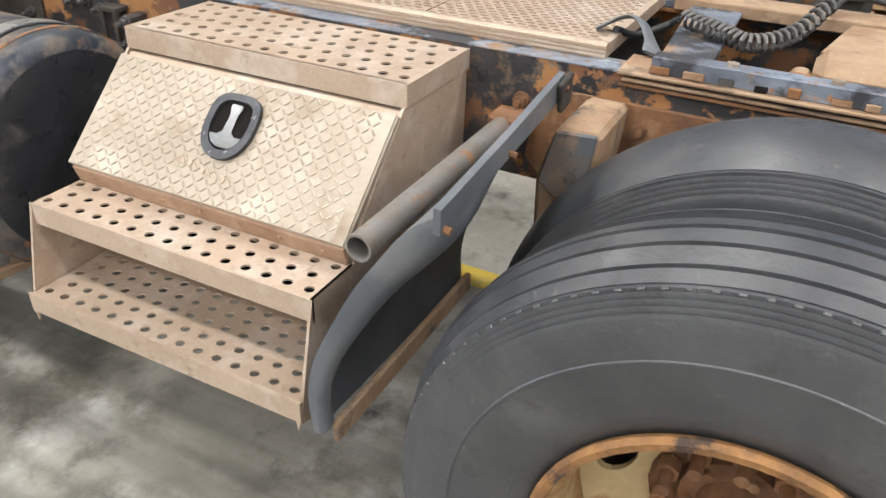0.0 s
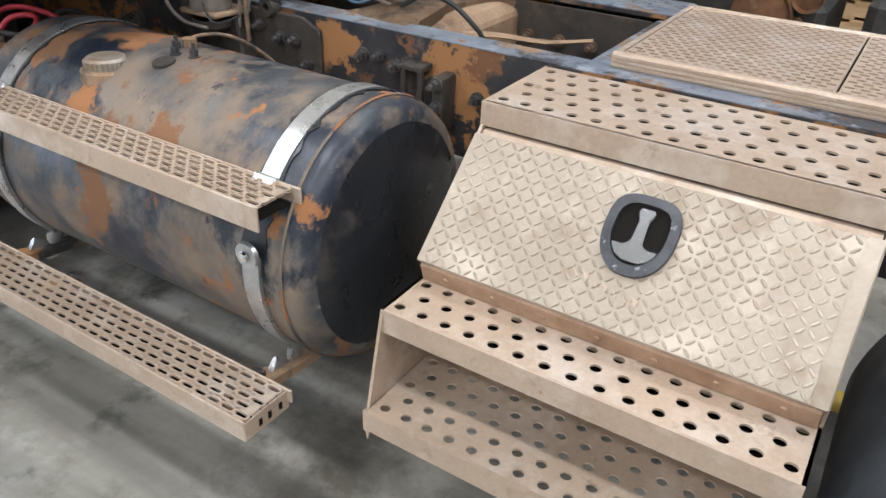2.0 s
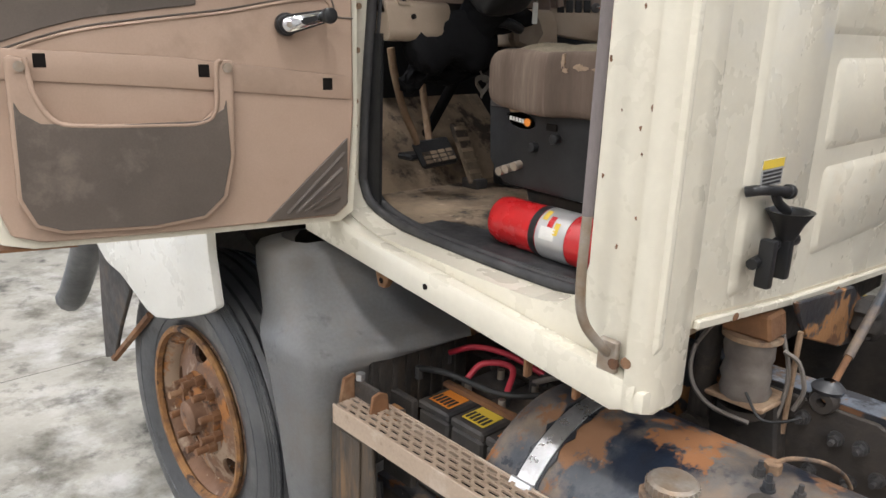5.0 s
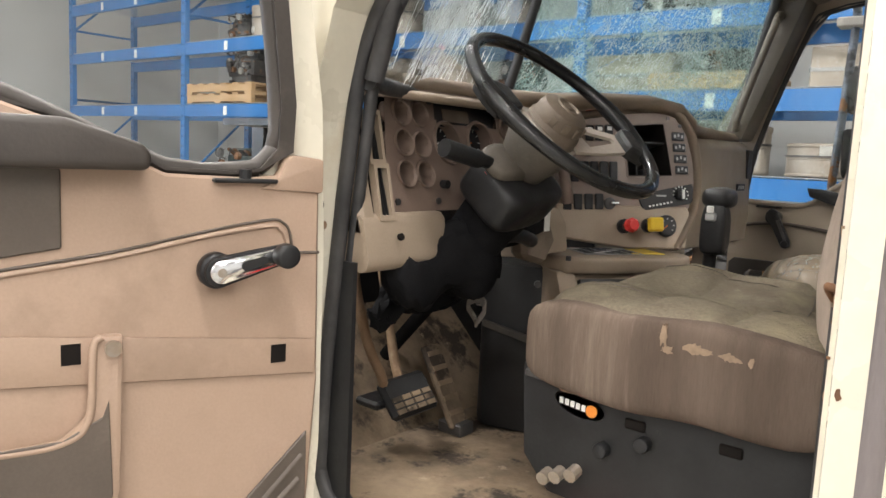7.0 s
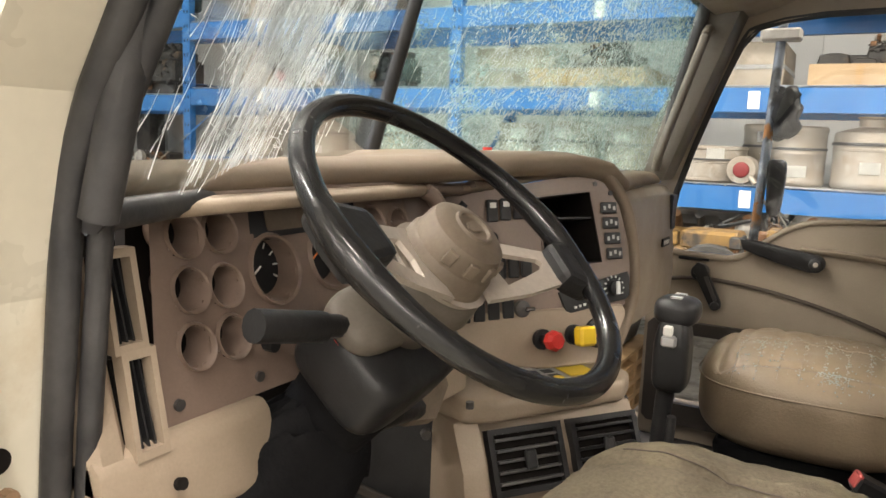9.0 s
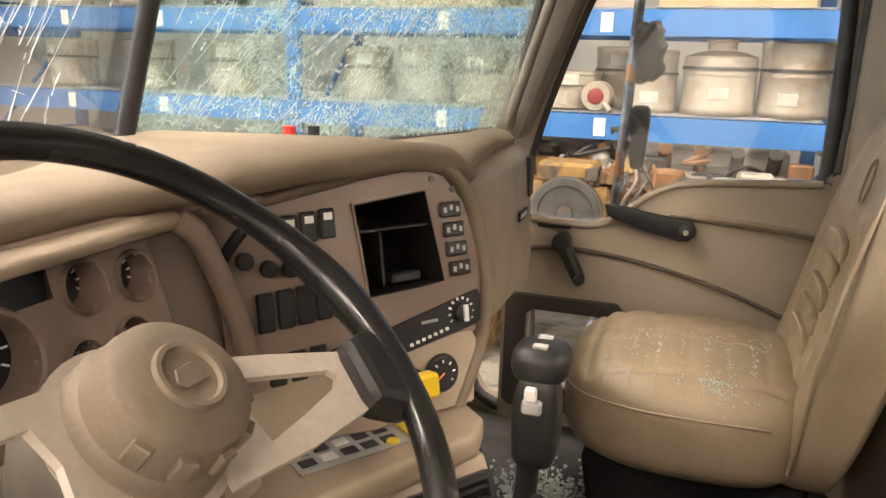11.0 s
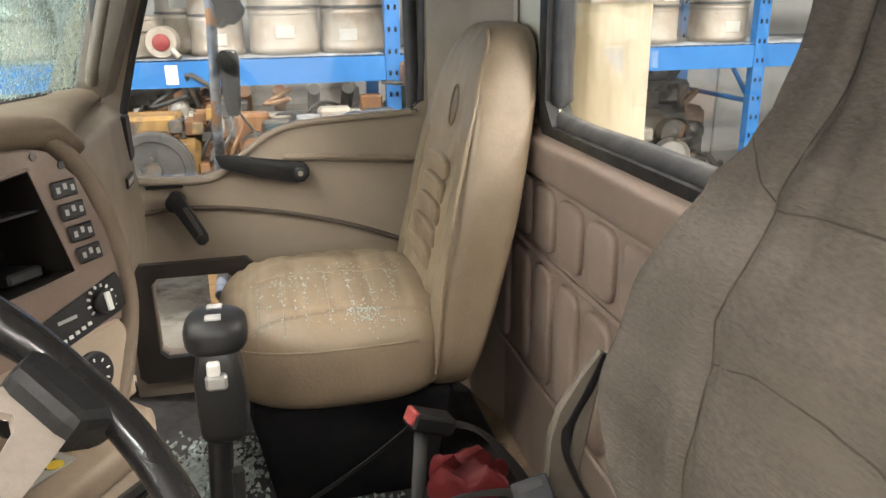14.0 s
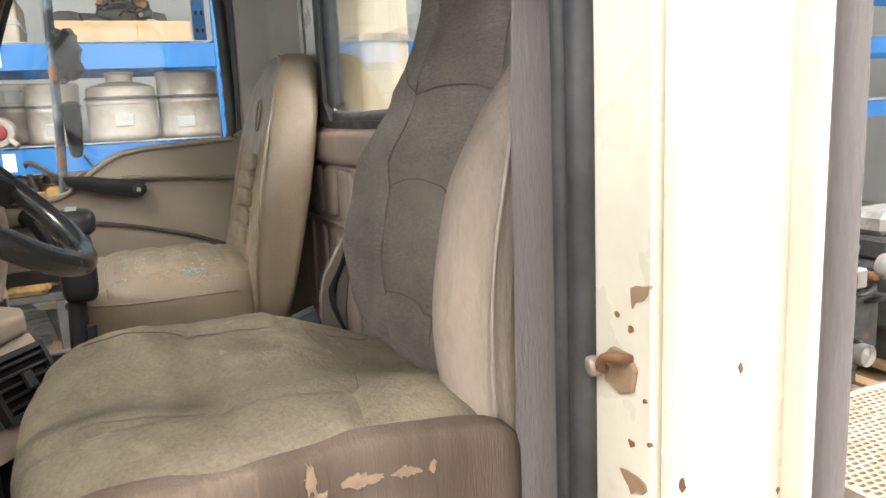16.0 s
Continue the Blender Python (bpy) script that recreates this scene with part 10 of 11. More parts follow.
part("cable", tube([(-3.02, 3.545, 1.22), (-2.995, 3.535, 1.40), (-2.985, 3.52, 1.62)], 0.007, 8), "wire_black", gl, smooth=60)
kb = part("knob", cushion((-2.994, 3.536, 1.712), (0.026, 0.029, 0.056), 5, 8, shape=lambda q: (q.x * (1.0 - 0.25 * max(0, q.z - 0.3)), q.y * (1.0 - 0.25 * max(0, q.z - 0.3)), q.z)), "black", gl, "moulded black knob", smooth=60)
part("knob_head", cushion((-2.994, 3.548, 1.776), (0.033, 0.037, 0.022), 3, 8), "black", kb, smooth=60)
part("switch_tab", box(-3.003, -2.990, 3.498, 3.509, 1.745, 1.760, 0.002), "white_label", kb)
part("range_switch", box(-3.006, -2.984, 3.500, 3.512, 1.728, 1.745, 0.003), "silver", kb, "grey range selector")
for y in (3.532, 3.562):
    part("shift_mark", box(-3.002, -2.986, y - 0.006, y + 0.006, 1.7965, 1.7990), "label_grey", kb)
part("lever_boot", lathe([(0.07, 0.0), (0.072, 0.02), (0.055, 0.035), (0.058, 0.05), (0.04, 0.07), (0.02, 0.09)], (-3.04, 3.575, 1.201), "z", 20), "black", gl, smooth=40)


# ---------------------------------------------------------------- driver seat
def surface(ob):
    return BVHTree.FromPolygons([v.co for v in ob.data.vertices], [p.vertices for p in ob.data.polygons])


def seam(ob, pts, way, r=0.0010):
    """A stitched seam laid on a soft part: each point of the path is dropped onto its surface along way."""
    tree = surface(ob)
    way = Vector(way)
    out = []
    for q in smooth_path(pts, 6):
        hit = tree.ray_cast((q - way * 0.4) * K, way)
        if hit[0] is not None:
            out.append(hit[0] / K - way * r * 0.45)
    return tube(out, r, 6, 1)


s1 = thing("driver_seat", (-2.82, 3.13, 1.20), "worn grey-brown velour driver seat with torn side edge", "seat")


def cush_shape(q):
    x, y, z = q.x, q.y, q.z
    if z > 0:
        dish = 0.36 * max(0.0, 1 - abs(y) * 1.7) * (1 - 0.3 * abs(x))
        z = z * (1.0 - dish) + 0.10 * max(0, -x)
        inner = 1.0 if abs(y) < 0.55 else 0.3
        z -= 0.13 * groove(abs(y), 0.52, 0.035) + 0.11 * groove(x, -0.22 + 0.10 * y * y, 0.03) * inner + 0.09 * groove(x, 0.45 - 0.12 * abs(y), 0.03) * (1 if abs(y) > 0.5 else 0.3)
        z += wrinkle(q, 3.2, 0.10) + wrinkle(q, 9, 0.035)
    else:
        y += wrinkle(q, 5, 0.02)
    t = min(max((x - 0.2) / 0.75, 0.0), 1.0)
    u = min(max((y + 0.6) / 0.7, 0.0), 1.0)
    z -= 0.62 * t * t * (3 - 2 * t) * u * max(0.0, z)
    if x < -0.3:
        z -= 0.18 * (x + 0.3) ** 2 * 2
    return (x * (1 - 0.10 * y * y) if x < 0 else x, y, z)


cu = part("seat_cushion", cushion((-2.825, 3.125, 1.578), (0.232, 0.262, 0.078), 4.5, 38, cush_shape), "fabric_seat", s1, "worn grey-brown velour cushion", smooth=60)
part("cushion_side", cushion((-2.815, 2.878, 1.574), (0.212, 0.024, 0.066), 5, 10, lambda q: (q.x, q.y + 0.05 * math.sin(11 * q.x), q.z + 0.05 * math.sin(6 * q.x))), "fabric_side_shaded", cu, "pinkish ribbed cushion side, darkened for shade", smooth=60)
for y in (2.986, 3.264):
    part("seam", seam(cu, [(x, y + 0.25 * (x + 2.72) ** 2, 1.65) for x in (-2.99, -2.92, -2.84, -2.76, -2.68, -2.63)], (0, 0, -1)), "seam_dark", cu)
part("seam", seam(cu, [(-2.71 - 0.9 * (y - 3.125) ** 2, y, 1.65) for y in (2.99, 3.05, 3.125, 3.19, 3.26)], (0, 0, -1)), "seam_dark", cu)
rnd = random.Random(5)
for x, z, w, h in ((-2.812, 1.620, 0.005, 0.014), (-2.806, 1.604, 0.010, 0.004), (-2.768, 1.611, 0.014, 0.006), (-2.728, 1.609, 0.012, 0.005), (-2.702, 1.608, 0.004, 0.005)):
    n = 30
    ph = rnd.uniform(0, 6)
    loop = [(x + w * (1 + 0.3 * math.sin(2 * a + ph) + rnd.uniform(-0.28, 0.28)) * math.cos(a), z + h * (1 + 0.25 * math.sin(3 * a + ph) + rnd.uniform(-0.35, 0.35)) * math.sin(a)) for a in [2 * math.pi * i / n for i in range(n)]]
    part("torn_patch", prism(loop, "y", 2.8530, 2.866), "foam", cu, "torn patch showing tan foam")


def along(table, z):
    """A value read off a table of (height, value), eased between its rows."""
    for (a, va), (b, vb) in zip(table, table[1:]):
        if z <= b:
            t = min(max((z - a) / (b - a), 0.0), 1.0)
            return va + (vb - va) * t * t * (3 - 2 * t)
    return table[-1][1]


BACK_FRONT = ((1.57, -2.618), (1.70, -2.602), (1.83, -2.580), (1.94, -2.528), (2.07, -2.494), (2.38, -2.470))
BACK_INNER = ((1.57, 3.40), (1.64, 3.452), (1.70, 3.466), (1.79, 3.446), (1.89, 3.425), (1.95, 3.402), (1.985, 3.366), (2.02, 3.352), (2.10, 3.335), (2.38, 3.30))
BACK_OUTER = ((1.57, 2.935), (1.73, 2.912), (1.85, 2.925), (1.975, 2.985), (2.06, 3.005), (2.16, 3.015), (2.38, 3.02))
SEAM_IN = ((1.60, 3.262), (1.70, 3.272), (1.81, 3.280), (1.937, 3.298), (2.04, 3.272), (2.16, 3.250))
SEAM_OUT = ((1.60, 3.12), (1.66, 3.098), (1.82, 3.043), (1.948, 3.043), (2.04, 3.062), (2.16, 3.078))
CROSS_SEAMS = ((1.668, 0.010), (1.815, 0.020), (1.940, 0.012))


def back_shape(q):
    z = 1.975 + 0.405 * q.z
    y = 3.178 + q.y * (along(BACK_INNER, z) - 3.178 if q.y > 0 else 3.178 - along(BACK_OUTER, z))
    xf = along(BACK_FRONT, z)
    xr = min(xf + 0.124, -2.468 if z < 1.95 else -2.446)
    x = xf + (q.x + 1) / 2 * (xr - xf)
    if q.x < 0:
        low = min(max((1.95 - z) / 0.2, 0.0), 1.0)
        x -= 0.024 * abs(q.y) ** 4 * low
        a, b = along(SEAM_OUT, z), along(SEAM_IN, z)
        x += 0.010 * (groove(y, a, 0.011) + groove(y, b, 0.011))
        if a < y < b:
            t = (y - a) / (b - a) * 2 - 1
            for at, bow in CROSS_SEAMS:
                x += 0.008 * groove(z, at + bow * (1 - t * t), 0.009)
        x += 0.006 * wrinkle(q, 4, 1.0) + 0.002 * wrinkle(q, 12, 1.0)
    return ((x + 2.535) / 0.062, (y - 3.178) / 0.25, q.z)


bk = part("backrest", cushion((-2.535, 3.178, 1.975), (0.062, 0.250, 0.405), 4.5, 46, back_shape), "fabric", s1, "worn grey-brown velour backrest", smooth=60)
for table in (SEAM_IN, SEAM_OUT):
    part("seam", seam(bk, [(-2.6, y, z) for z, y in table], (1, 0, 0)), "seam_dark", bk)
for at, bow in CROSS_SEAMS:
    a, b = along(SEAM_OUT, at), along(SEAM_IN, at)
    part("seam", seam(bk, [(-2.6, a + (b - a) * k / 4, at + bow * (1 - (k / 2 - 1) ** 2)) for k in range(5)], (1, 0, 0)), "seam_dark", bk)
part("seam", seam(bk, [(-2.6, 3.298, 1.945), (-2.6, 3.325, 1.968), (-2.6, 3.352, 1.99)], (1, 0, 0)), "seam_dark", bk)


def taper_tube(pts, radii, seg=16, n=5, squash=1.0):
    """A tube along a smooth path whose radius changes from end to end."""
    path = smooth_path(pts, n)
    bm = bmesh.new()
    rings = []
    for i, p in enumerate(path):
        d = (path[min(i + 1, len(path) - 1)] - path[max(i - 1, 0)]).normalized()
        q = Vector((0, 1, 0)) - d * d.y
        q.normalize()
        w = d.cross(q)
        f = i / (len(path) - 1) * (len(radii) - 1)
        k = min(int(f), len(radii) - 2)
        r = radii[k] + (radii[k + 1] - radii[k]) * (f - k)
        rings.append([bm.verts.new(p + r * (squash * math.cos(a) * q + math.sin(a) * w) * (1 + 0.05 * noise.noise(p * 14))) for a in [2 * math.pi * j / seg for j in range(seg)]])
    for a, b in zip(rings, rings[1:]):
        for j in range(seg):
            bm.faces.new((a[j], a[(j + 1) % seg], b[(j + 1) % seg], b[j]))
    for ring in (rings[0], rings[-1]):
        bm.faces.new(ring)
    return bm


part("back_side_bolster", taper_tube([(-2.590, 2.938, 1.56), (-2.606, 2.938, 1.66), (-2.606, 2.936, 1.75), (-2.590, 2.932, 1.83), (-2.556, 2.930, 1.90), (-2.512, 2.934, 1.965), (-2.470, 2.946, 2.02)], (0.044, 0.048, 0.048, 0.048, 0.045, 0.039, 0.025), 18), "fabric_side_lit", bk, "ribbed side bolster, paled for the light on it", smooth=60)
part("bolster_piping", tube([(-2.616, 2.890, 1.58), (-2.622, 2.886, 1.68), (-2.616, 2.884, 1.78), (-2.600, 2.884, 1.87), (-2.580, 2.890, 1.95)], 0.0022, 6), "piping", bk, "pale worn seam cord", smooth=60)
part("headrest_cover", cushion((-2.462, 3.16, 2.36), (0.026, 0.13, 0.05), 4, 6), "fabric", bk, smooth=60)
sbx = part("seat_base", prism([(-3.045, 1.535), (-2.60, 1.525), (-2.60, 1.36), (-2.64, 1.33), (-2.99, 1.34), (-3.035, 1.39)], "y", 2.888, 3.36, 0.012, seg=2), "black", s1, "black suspension base cover", smooth=40)
part("base_ridge", box(-3.035, -2.62, 2.882, 2.888, 1.512, 1.526, 0.003), "dark_metal", sbx)
part("base_notch", box(-2.975, -2.945, 2.878, 2.890, 1.505, 1.522, 0.004), "rust_tan", sbx)
for x in (-2.87, -2.74):
    part("base_slot", box(x, x + 0.03, 2.884, 2.889, 1.475, 1.49, 0.002), "hole_dark", sbx)
part("suspension", prism([(-2.97, 1.33), (-2.66, 1.33), (-2.70, 1.21), (-2.93, 1.21)], "y", 2.94, 3.31, 0.01), "grime", s1)
part("seat_foot", box(-3.0, -2.62, 2.93, 3.33, 1.201, 1.225, 0.004), "black", s1)
# oval maker's plate: plain shapes in its colours
bm = bmesh.new()
bm.faces.new([bm.verts.new((-2.942 + 0.040 * math.cos(2 * math.pi * k / 28), 2.8860, 1.489 + 0.017 * math.sin(2 * math.pi * k / 28) - 0.005 * math.cos(2 * math.pi * k / 28))) for k in range(28)])
bmesh.ops.solidify(bm, geom=bm.faces[:], thickness=0.003)
op = part("oval_plate", bm, "silver", sbx, "small silver and black oval plate")
bm = bmesh.new()
bm.faces.new([bm.verts.new((-2.942 + 0.036 * math.cos(2 * math.pi * k / 28), 2.8823, 1.489 + 0.0138 * math.sin(2 * math.pi * k / 28) - 0.005 * math.cos(2 * math.pi * k / 28))) for k in range(28)])
bmesh.ops.solidify(bm, geom=bm.faces[:], thickness=0.001)
part("plate_field", bm, "label_black", op)
part("plate_dot", rod((-2.919, 2.884, 1.4865), (-2.919, 2.8803, 1.4865), 0.009, seg=16), "orange", op)
for k in range(5):
    part("plate_bar", box(-2.971 + k * 0.009, -2.965 + k * 0.009, 2.8806, 2.8820, 1.4875 - k * 0.001, 1.4965 - k * 0.001), "dial_mark", op)
for x, z in ((-2.90, 1.435), (-2.84, 1.46)):
    part("control_knob", rod((x, 2.895, z), (x, 2.872, z), 0.011, seg=14, bevel=0.003), "black", sbx, smooth=40)
for x in (-2.985, -2.94, -2.965):
    part("air_fitting", rod((x, 2.90, 1.385 + (x + 2.96) * 0.4), (x, 2.868, 1.38 + (x + 2.96) * 0.4), 0.010, seg=10), "galv", sbx)
# belt webbing hanging at the seat's outer side
bl = thing("seat_belt", (-2.56, 2.90, 1.45), "faded purple-grey seat belt webbing hanging beside the driver seat", "seat belt")
bm = bmesh.new()
rows = []
for k in range(15):
    t = k / 14
    z = 1.42 + 0.98 * t
    x = -2.578 + 0.010 * t + 0.075 * max(0.0, t - 0.5) ** 1.2 + 0.003 * math.sin(7 * t)
    y = 2.852 - 0.008 * t + 0.003 * math.sin(9 * t)
    rows.append([bm.verts.new(p) for p in ((x - 0.036, y + 0.010, z), (x + 0.036, y - 0.010, z), (x + 0.036, y - 0.007, z), (x - 0.036, y + 0.013, z))])
for a, b in zip(rows, rows[1:]):
    for k in range(4):
        bm.faces.new((a[k], a[(k + 1) % 4], b[(k + 1) % 4], b[k]))
part("webbing", bm, "belt", bl, smooth=60)
part("belt_ring", box(-2.60, -2.53, 2.838, 2.872, 2.015, 2.035, 0.006), "black", bl, "black belt guide ring")
part("anchor", box(-2.62, -2.55, 2.84, 2.88, 1.36, 1.43, 0.01), "black", bl)
part("upper_loop", box(-2.56, -2.49, 2.83, 2.86, 2.36, 2.42, 0.006), "black", bl)

# ---------------------------------------------------------------- passenger seat
s2 = thing("passenger_seat", (-2.8, 4.17, 1.20), "tan vinyl high-back passenger seat sprinkled with broken glass", "seat")


def pc_shape(q):
    x, y, z = q.x, q.y, q.z
    if x < 0:
        y = y * (1 - 0.22 * x * x)
    if z > 0:
        z = z * (1 + 0.10 * (1 - y * y))
        if abs(y) < 0.70 and -0.72 < x < 0.8:
            z -= 0.055 * abs(math.cos(math.pi * x / 0.30)) ** 12
        z -= 0.07 * groove(abs(y), 0.72, 0.03) * (1 if abs(x) < 0.75 else 0) + 0.07 * groove(x, -0.76, 0.03) * (1 if abs(y) < 0.72 else 0)
        z += wrinkle(q, 4, 0.04)
    return (x, y, z)


pc = part("seat_cushion", cushion((-2.835, 4.165, 1.505), (0.215, 0.225, 0.102), 3.6, 40, pc_shape), "vinyl", s2, "tan vinyl cushion", smooth=60)
part("welt", tube([(-2.70, 3.950, 1.547), (-2.77, 3.944, 1.548), (-2.90, 3.945, 1.548), (-3.0, 3.98, 1.548), (-3.045, 4.06, 1.548), (-3.052, 4.17, 1.548)], 0.0022, 6), "vinyl", pc, smooth=60)

# pale seam colour paints the highlight on the stitching and its crumbs
for x in (-2.968, -2.924, -2.884, -2.845, -2.805, -2.766, -2.726):
    part("stitch_line", seam(pc, [(x, y, 1.65) for y in (3.962, 4.0, 4.05, 4.10, 4.15)], (0, 0, -1), 0.0008), "piping", pc)
part("stitch_line", seam(pc, [(x, 4.15, 1.65) for x in (-2.99, -2.92, -2.84, -2.76, -2.70)], (0, 0, -1), 0.0008), "piping", pc)


def pb_shape(q):
    x, y, z = q.x, q.y, q.z
    w = 1.0 - 0.38 * max(0, z - 0.0) ** 1.4
    bol = 0.62 * abs(y) ** 3 if x < 0 else 0
    if x < 0 and z < 0.36:
        inner = 1 if abs(y) < 0.55 else 0
        x -= inner * 0.06 * abs(math.sin(math.pi * (z + 0.55) / 0.18)) ** 0.6 * (1 if z > -0.55 else 0)
        x += 0.20 * groove(abs(y), 0.57, 0.03)
    x += wrinkle(q, 4, 0.06)
    rear = 0.42 * max(0.0, x) * (1.0 - z)
    return (x * (1.0 - 0.18 * z) - rear - bol * 0.5 + 0.85 * z, y * w, z)


pb = part("backrest", cushion((-2.552, 4.175, 1.735), (0.075, 0.225, 0.335), 4.2, 40, pb_shape), "vinyl", s2, "tan vinyl high backrest", smooth=60)
part("back_welt", tube([(-2.665, 3.965, 1.47), (-2.655, 3.952, 1.60), (-2.635, 3.955, 1.75), (-2.585, 4.005, 1.92), (-2.545, 4.06, 2.03), (-2.535, 4.10, 2.06)], 0.004, 6), "vinyl", pb, smooth=60)
for k in range(5):
    z = 1.645 + k * 0.043
    part("pleat", cushion((-2.617 + 0.205 * (z - 1.802), 4.160 - 0.006 * k, z), (0.0085, 0.088 - 0.004 * k, 0.0212), 5, 8, shape=lambda q: (q.x - 0.5 * q.y * q.y, q.y, q.z)), "vinyl", pb, "raised vinyl pleat", smooth=60)
part("embossed_mark", tube([(-2.588 + 0.205 * (0.036 * math.sin(a)), 4.135 + 0.022 * math.cos(a), 1.925 + 0.036 * math.sin(a)) for a in [2 * math.pi * k / 12 for k in range(13)]], 0.0025, 6), "vinyl", pb, smooth=60)
part("pedestal", prism([(-3.0, 1.42), (-2.62, 1.42), (-2.66, 1.201), (-2.96, 1.201)], "y", 4.0, 4.36, 0.01), "black_cloth", s2, "black seat pedestal")
part("passenger_floor_mat", prism([(-3.60, 3.82), (-3.10, 3.80), (-2.50, 3.84), (-2.50, 4.52), (-3.60, 4.52)], "z", 1.2005, 1.209, 0.002), "seal", cb, "black rubber passenger floor mat")
# glass crumbs
seat_top = surface(pc)
bm = bmesh.new()
rnd = random.Random(77)
for i in range(430):
    if i < 130:
        x, y = rnd.gauss(-2.785, 0.018), rnd.gauss(3.99, 0.014)
    elif i < 290:
        x, y = rnd.choice((-2.968, -2.924, -2.884, -2.845, -2.805, -2.766, -2.726)) + rnd.gauss(0, 0.003), rnd.uniform(3.965, 4.15)
    else:
        x, y = rnd.uniform(-2.98, -2.69), rnd.uniform(3.96, 4.20)
    hit = seat_top.ray_cast(Vector((x, y, 1.8)) * K, Vector((0, 0, -1)))
    if hit[0] is None:
        continue
    z = hit[0].z / K + 0.0006
    q = rnd.uniform(0.0008, 0.0018)
    m = Matrix.Translation((x, y, z)) @ Euler((rnd.uniform(0, 3), rnd.uniform(0, 3), rnd.uniform(0, 3))).to_matrix().to_4x4()
    vs = [bm.verts.new(m @ (Vector(p) * q)) for p in ((1, 1, 1), (-1, -1, 1), (-1, 1, -1), (1, -1, -1))]
    for f in ((0, 1, 2), (0, 3, 1), (0, 2, 3), (1, 3, 2)):
        bm.faces.new([vs[k] for k in f])
solid("glass_crumbs", bm, "crumb", "scattered crumbs of broken window glass on the seat", "broken glass", "stuff")
bm = bmesh.new()
for i in range(1800):
    x, y = (rnd.gauss(-3.10, 0.06), rnd.gauss(4.14, 0.07)) if i % 3 else (rnd.uniform(-3.22, -2.72), rnd.uniform(3.62, 4.0))
    q = rnd.uniform(0.002, 0.0048)
    m = Matrix.Translation((x, y, 1.2095 + q * 0.6)) @ Euler((rnd.uniform(0, 3), rnd.uniform(0, 3), rnd.uniform(0, 3))).to_matrix().to_4x4()
    vs = [bm.verts.new(m @ (Vector(p) * q)) for p in ((1, 1, 1), (-1, -1, 1), (-1, 1, -1), (1, -1, -1))]
    for f in ((0, 1, 2), (0, 3, 1), (0, 2, 3), (1, 3, 2)):
        bm.faces.new([vs[k] for k in f])
solid("glass_crumbs", bm, "crumb", "scattered crumbs of broken window glass on the cab floor", "broken glass", "stuff")

# buckle, tray and bits between the seats
BK = Matrix.Translation((-2.70, 3.86, 1.44)) @ Euler((0.0, 0.42, 0.25)).to_matrix().to_4x4()
bu = thing("belt_buckle", (-2.71, 3.86, 1.2), "black seat belt buckle with a red release button on its stalk", "buckle")
part("stalk", tube([(-2.80, 3.62, 1.22), (-2.75, 3.74, 1.33), (-2.715, 3.86, 1.42)], 0.012, 8, flat=0.5), "wire_black", bu, smooth=50)
part("buckle", box(-0.042, 0.042, -0.022, 0.022, -0.016, 0.016, 0.006, m=BK), "black", bu)
part("lower_strap", tube([(-2.725, 3.872, 1.432), (-2.79, 3.89, 1.37), (-2.86, 3.91, 1.31), (-2.94, 3.94, 1.24), (-2.96, 3.95, 1.212)], 0.014, 8, flat=0.25), "wire_black", bu, smooth=50)
part("button", box(-0.045, -0.034, -0.018, 0.014, -0.009, 0.0175, 0.003, m=BK), "button_red", bu, "red release button")
part("belt_strap", tube([(-2.68, 3.88, 1.425), (-2.61, 3.87, 1.40), (-2.56, 3.82, 1.35), (-2.53, 3.74, 1.29)], 0.022, 8, flat=0.15), "wire_black", bu, smooth=50)
sd = part("side_cover", prism([(-2.640, 1.40), (-2.632, 1.62), (-2.622, 1.655), (-2.596, 1.698), (-2.573, 1.728), (-2.563, 1.72), (-2.575, 1.66), (-2.590, 1.57), (-2.565, 1.46), (-2.56, 1.40)], "y", 3.494, 3.506, 0.003), "pillar_grey", s1, "grey-brown plastic seat side cover")
part("cover_edge", tube([(-2.566, 3.492, 1.722), (-2.585, 3.492, 1.68), (-2.612, 3.492, 1.62), (-2.600, 3.492, 1.57), (-2.565, 3.492, 1.50)], 0.007, 6, flat=0.5), "black", sd, "black cover edge", smooth=50)
part("cover_stay", box(-2.62, -2.57, 3.33, 3.494, 1.42, 1.45, 0.004), "black", sd)
jb = thing("jumble_tray", (-2.62, 3.66, 1.2), "low black tray heaped with straps and paper between the seats", "tray")
part("tray", box(-2.80, -2.47, 3.52, 3.80, 1.201, 1.26, 0.008), "black_cloth", jb)
rnd = random.Random(19)
for k in range(6):
    x, y, a = rnd.uniform(-2.74, -2.56), rnd.uniform(3.57, 3.74), rnd.uniform(0, 3)
    part("paper_scrap", cushion((x, y, 1.275 + k * 0.006), (0.045, 0.03, 0.012), 2.6, 4, lambda q: (q.x + 0.15 * math.sin(5 * q.y), q.y, q.z + 0.5 * math.sin(4 * q.x + 3 * q.y)), m=Matrix.Translation((x, y, 0)) @ Matrix.Rotation(a, 4, "Z") @ Matrix.Translation((-x, -y, 0))), ("carton", "white_label", "black_cloth")[k % 3], jb, smooth=50)
for k in range(4):
    y = 3.58 + k * 0.05
    part("strap", tube([(-2.78, y, 1.27), (-2.70, y + 0.05, 1.33), (-2.60, y + 0.02, 1.36), (-2.52, y + 0.06, 1.29)], 0.016, 8, flat=0.2), "wire_black", jb, smooth=50)
ph = thing("handset", (-2.655, 3.47, 1.20), "dark blue-grey handset on a black stalk between the seats", "handset")
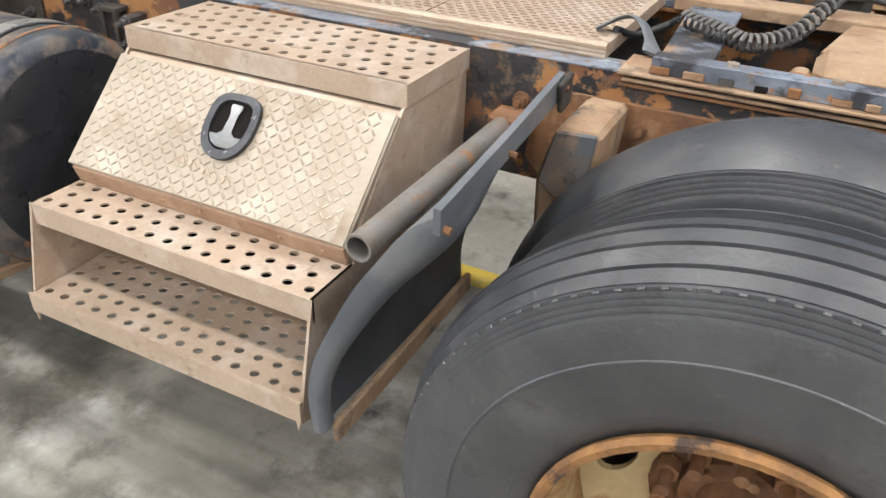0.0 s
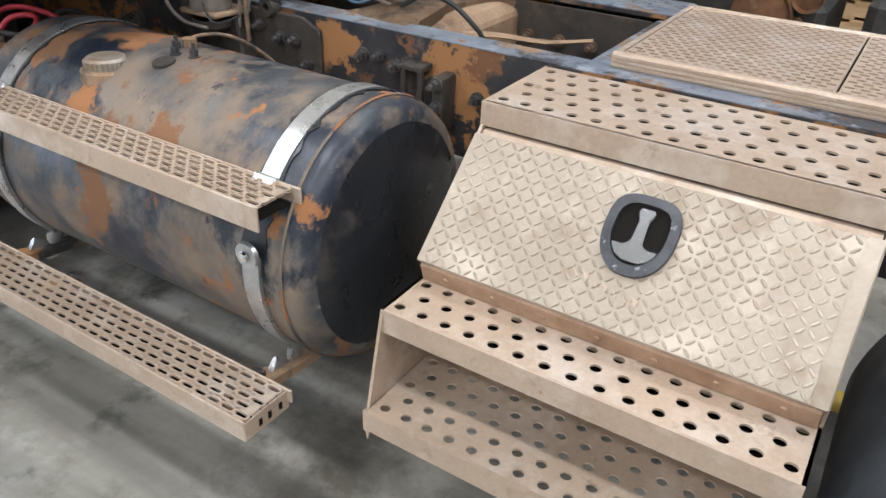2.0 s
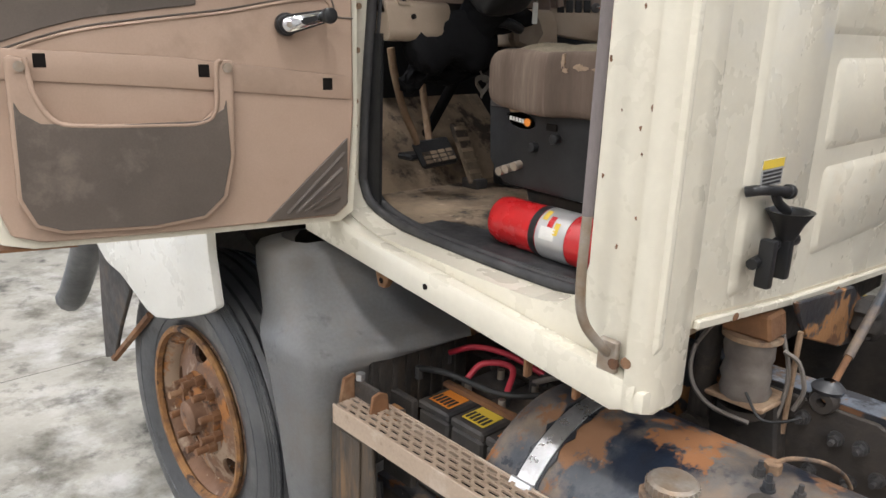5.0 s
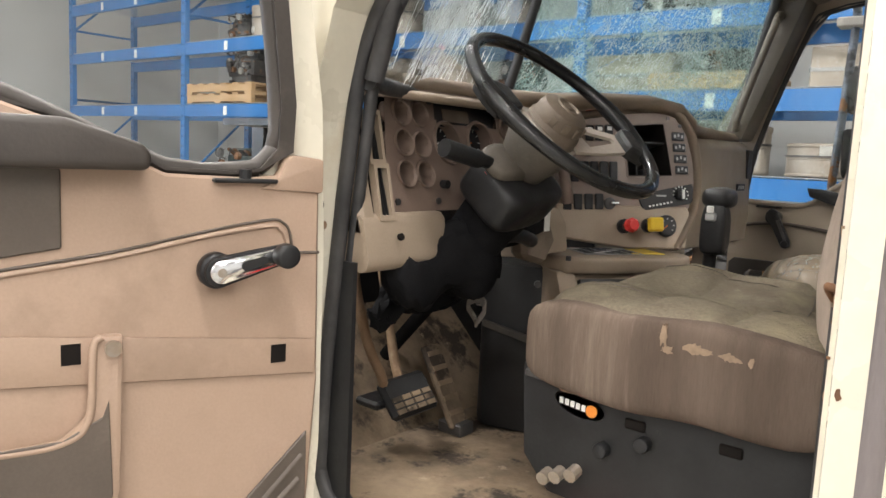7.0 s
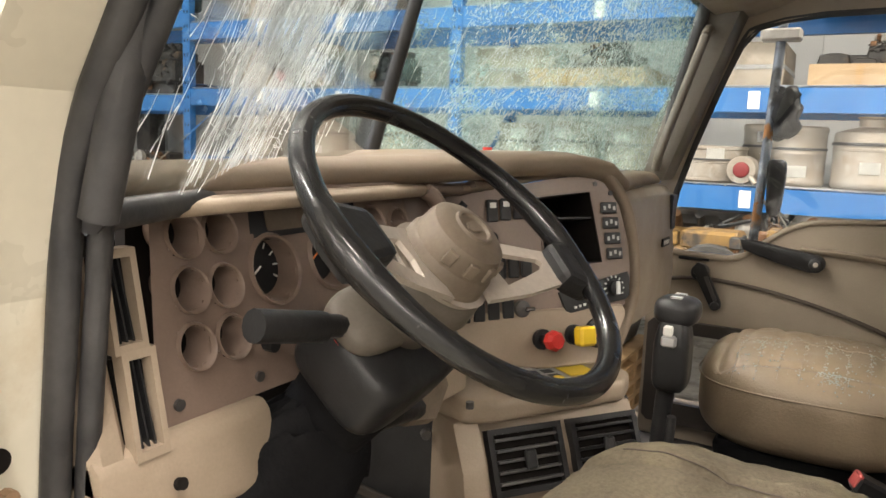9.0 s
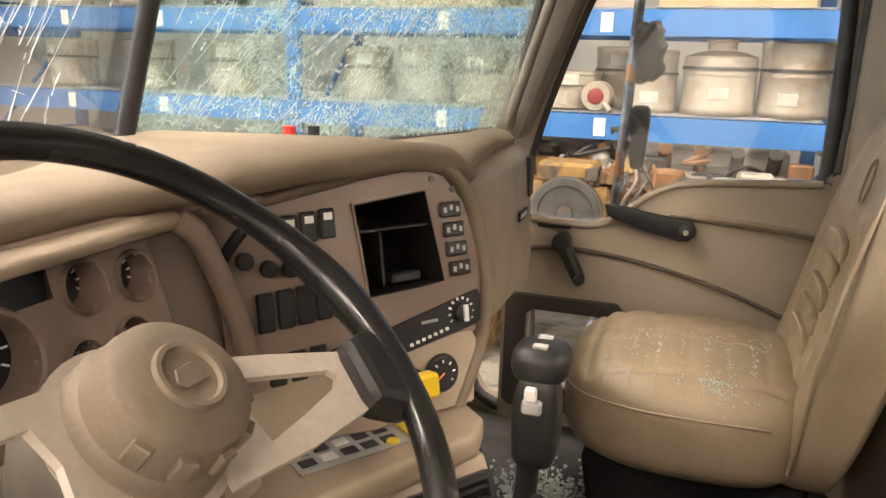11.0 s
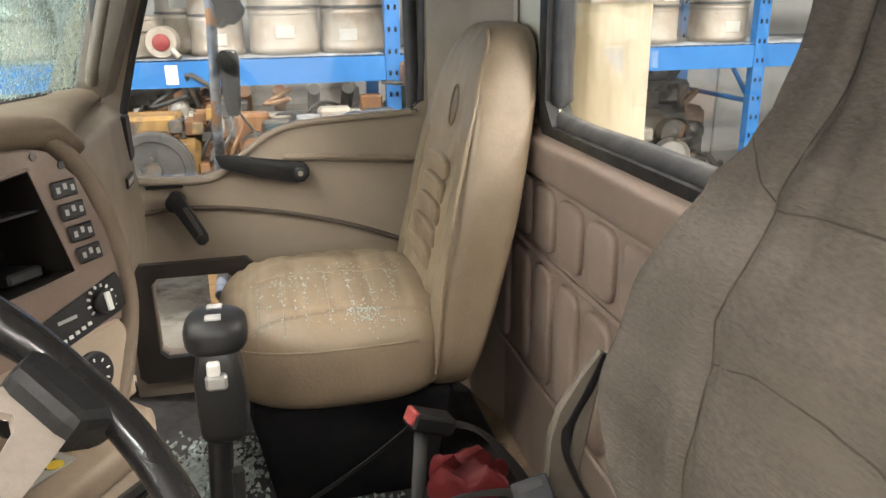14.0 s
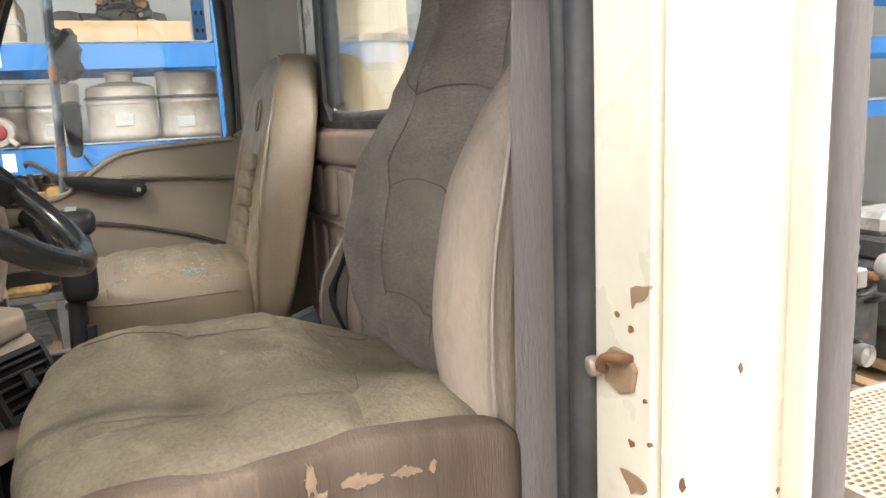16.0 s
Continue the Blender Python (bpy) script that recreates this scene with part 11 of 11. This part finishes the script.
HM = Matrix(((0.92, 0.13, 0.37, -2.673), (-0.18, -0.72, 0.67, 3.415), (0.36, -0.68, -0.64, 1.590), (0, 0, 0, 1)))
part("body", box(-0.021, 0.021, -0.032, 0.032, -0.007, 0.007, 0.004, m=HM, seg=2), "handset_blue", ph, smooth=40)
part("face_strip", box(-0.014, 0.014, -0.027, -0.019, -0.0085, -0.0070, 0.0, m=HM), "black", ph)
part("stalk", tube([(-2.655, 3.47, 1.202), (-2.657, 3.47, 1.40), (-2.665, 3.45, 1.52), (-2.672, 3.422, 1.578)], 0.012, 8), "black", ph, smooth=50)
part("cord", tube([(-2.655, 3.39, 1.565), (-2.62, 3.40, 1.53), (-2.60, 3.45, 1.47), (-2.63, 3.50, 1.40)], 0.005, 6), "wire_black", ph, smooth=60)
rb_ = thing("red_rag", (-2.61, 3.95, 1.21), "crumpled red cloth on the cab floor", "cloth")
part("cloth", cushion((-2.61, 3.95, 1.250), (0.07, 0.05, 0.040), 2.5, 10, lambda q: (q.x + 0.2 * math.sin(6 * q.y), q.y, q.z * (1 + 0.4 * math.sin(7 * q.x)) + wrinkle(q, 5, 0.3))), "dull_red", rb_, smooth=50)

# ---------------------------------------------------------------- fire extinguisher on the cab floor
fx = thing("fire_extinguisher", (-2.80, 2.87, 1.2), "red fire extinguisher lying on the cab floor by the sill", "fire extinguisher")
EM = Matrix.Translation((-2.83, 2.872, 1.262)) @ Matrix.Rotation(radians(90), 4, "Y") @ Matrix.Rotation(radians(3), 4, "X")
cyl = part("cylinder", lathe([(0.0, -0.145), (0.045, -0.145), (0.052, -0.138), (0.054, -0.12), (0.054, 0.12), (0.050, 0.14), (0.035, 0.158), (0.018, 0.168), (0.018, 0.18), (0.0, 0.18)], (0, 0, 0), "z", 36), "red", fx, "red painted cylinder", smooth=40)
cyl.matrix_basis = Matrix.Translation(EM.translation * K) @ EM.to_quaternion().to_matrix().to_4x4()
for z0, z1, mname, nm in ((-0.012, 0.005, "black", "retaining_band"), (0.008, 0.088, "silver", "instruction_label")):
    o = part(nm, lathe([(0.0545, z0), (0.0555, z0), (0.0555, z1), (0.0545, z1)], (0, 0, 0), "z", 36), mname, cyl, smooth=40)
for k, (z0, z1, c) in enumerate(((0.015, 0.028, "label_yellow"), (0.035, 0.05, "red"), (0.055, 0.068, "label_yellow"), (0.02, 0.06, "white_label"))):
    a0 = radians(200 + 14 * k)
    bm = bmesh.new()
    cols = [[bm.verts.new((0.0562 * math.cos(a0 + t), 0.0562 * math.sin(a0 + t), z)) for z in (z0, z1)] for t in [i * 0.12 for i in range(5)]]
    for p, q in zip(cols, cols[1:]):
        bm.faces.new((p[0], q[0], q[1], p[1]))
    part("label_block", bm, c, cyl)
part("valve", box(-0.016, 0.016, -0.012, 0.012, 0.175, 0.21, 0.004, m=EM), "dark_metal", fx)
part("lever", box(-0.02, -0.012, -0.01, 0.01, 0.16, 0.26, 0.002, m=EM), "steel", fx)
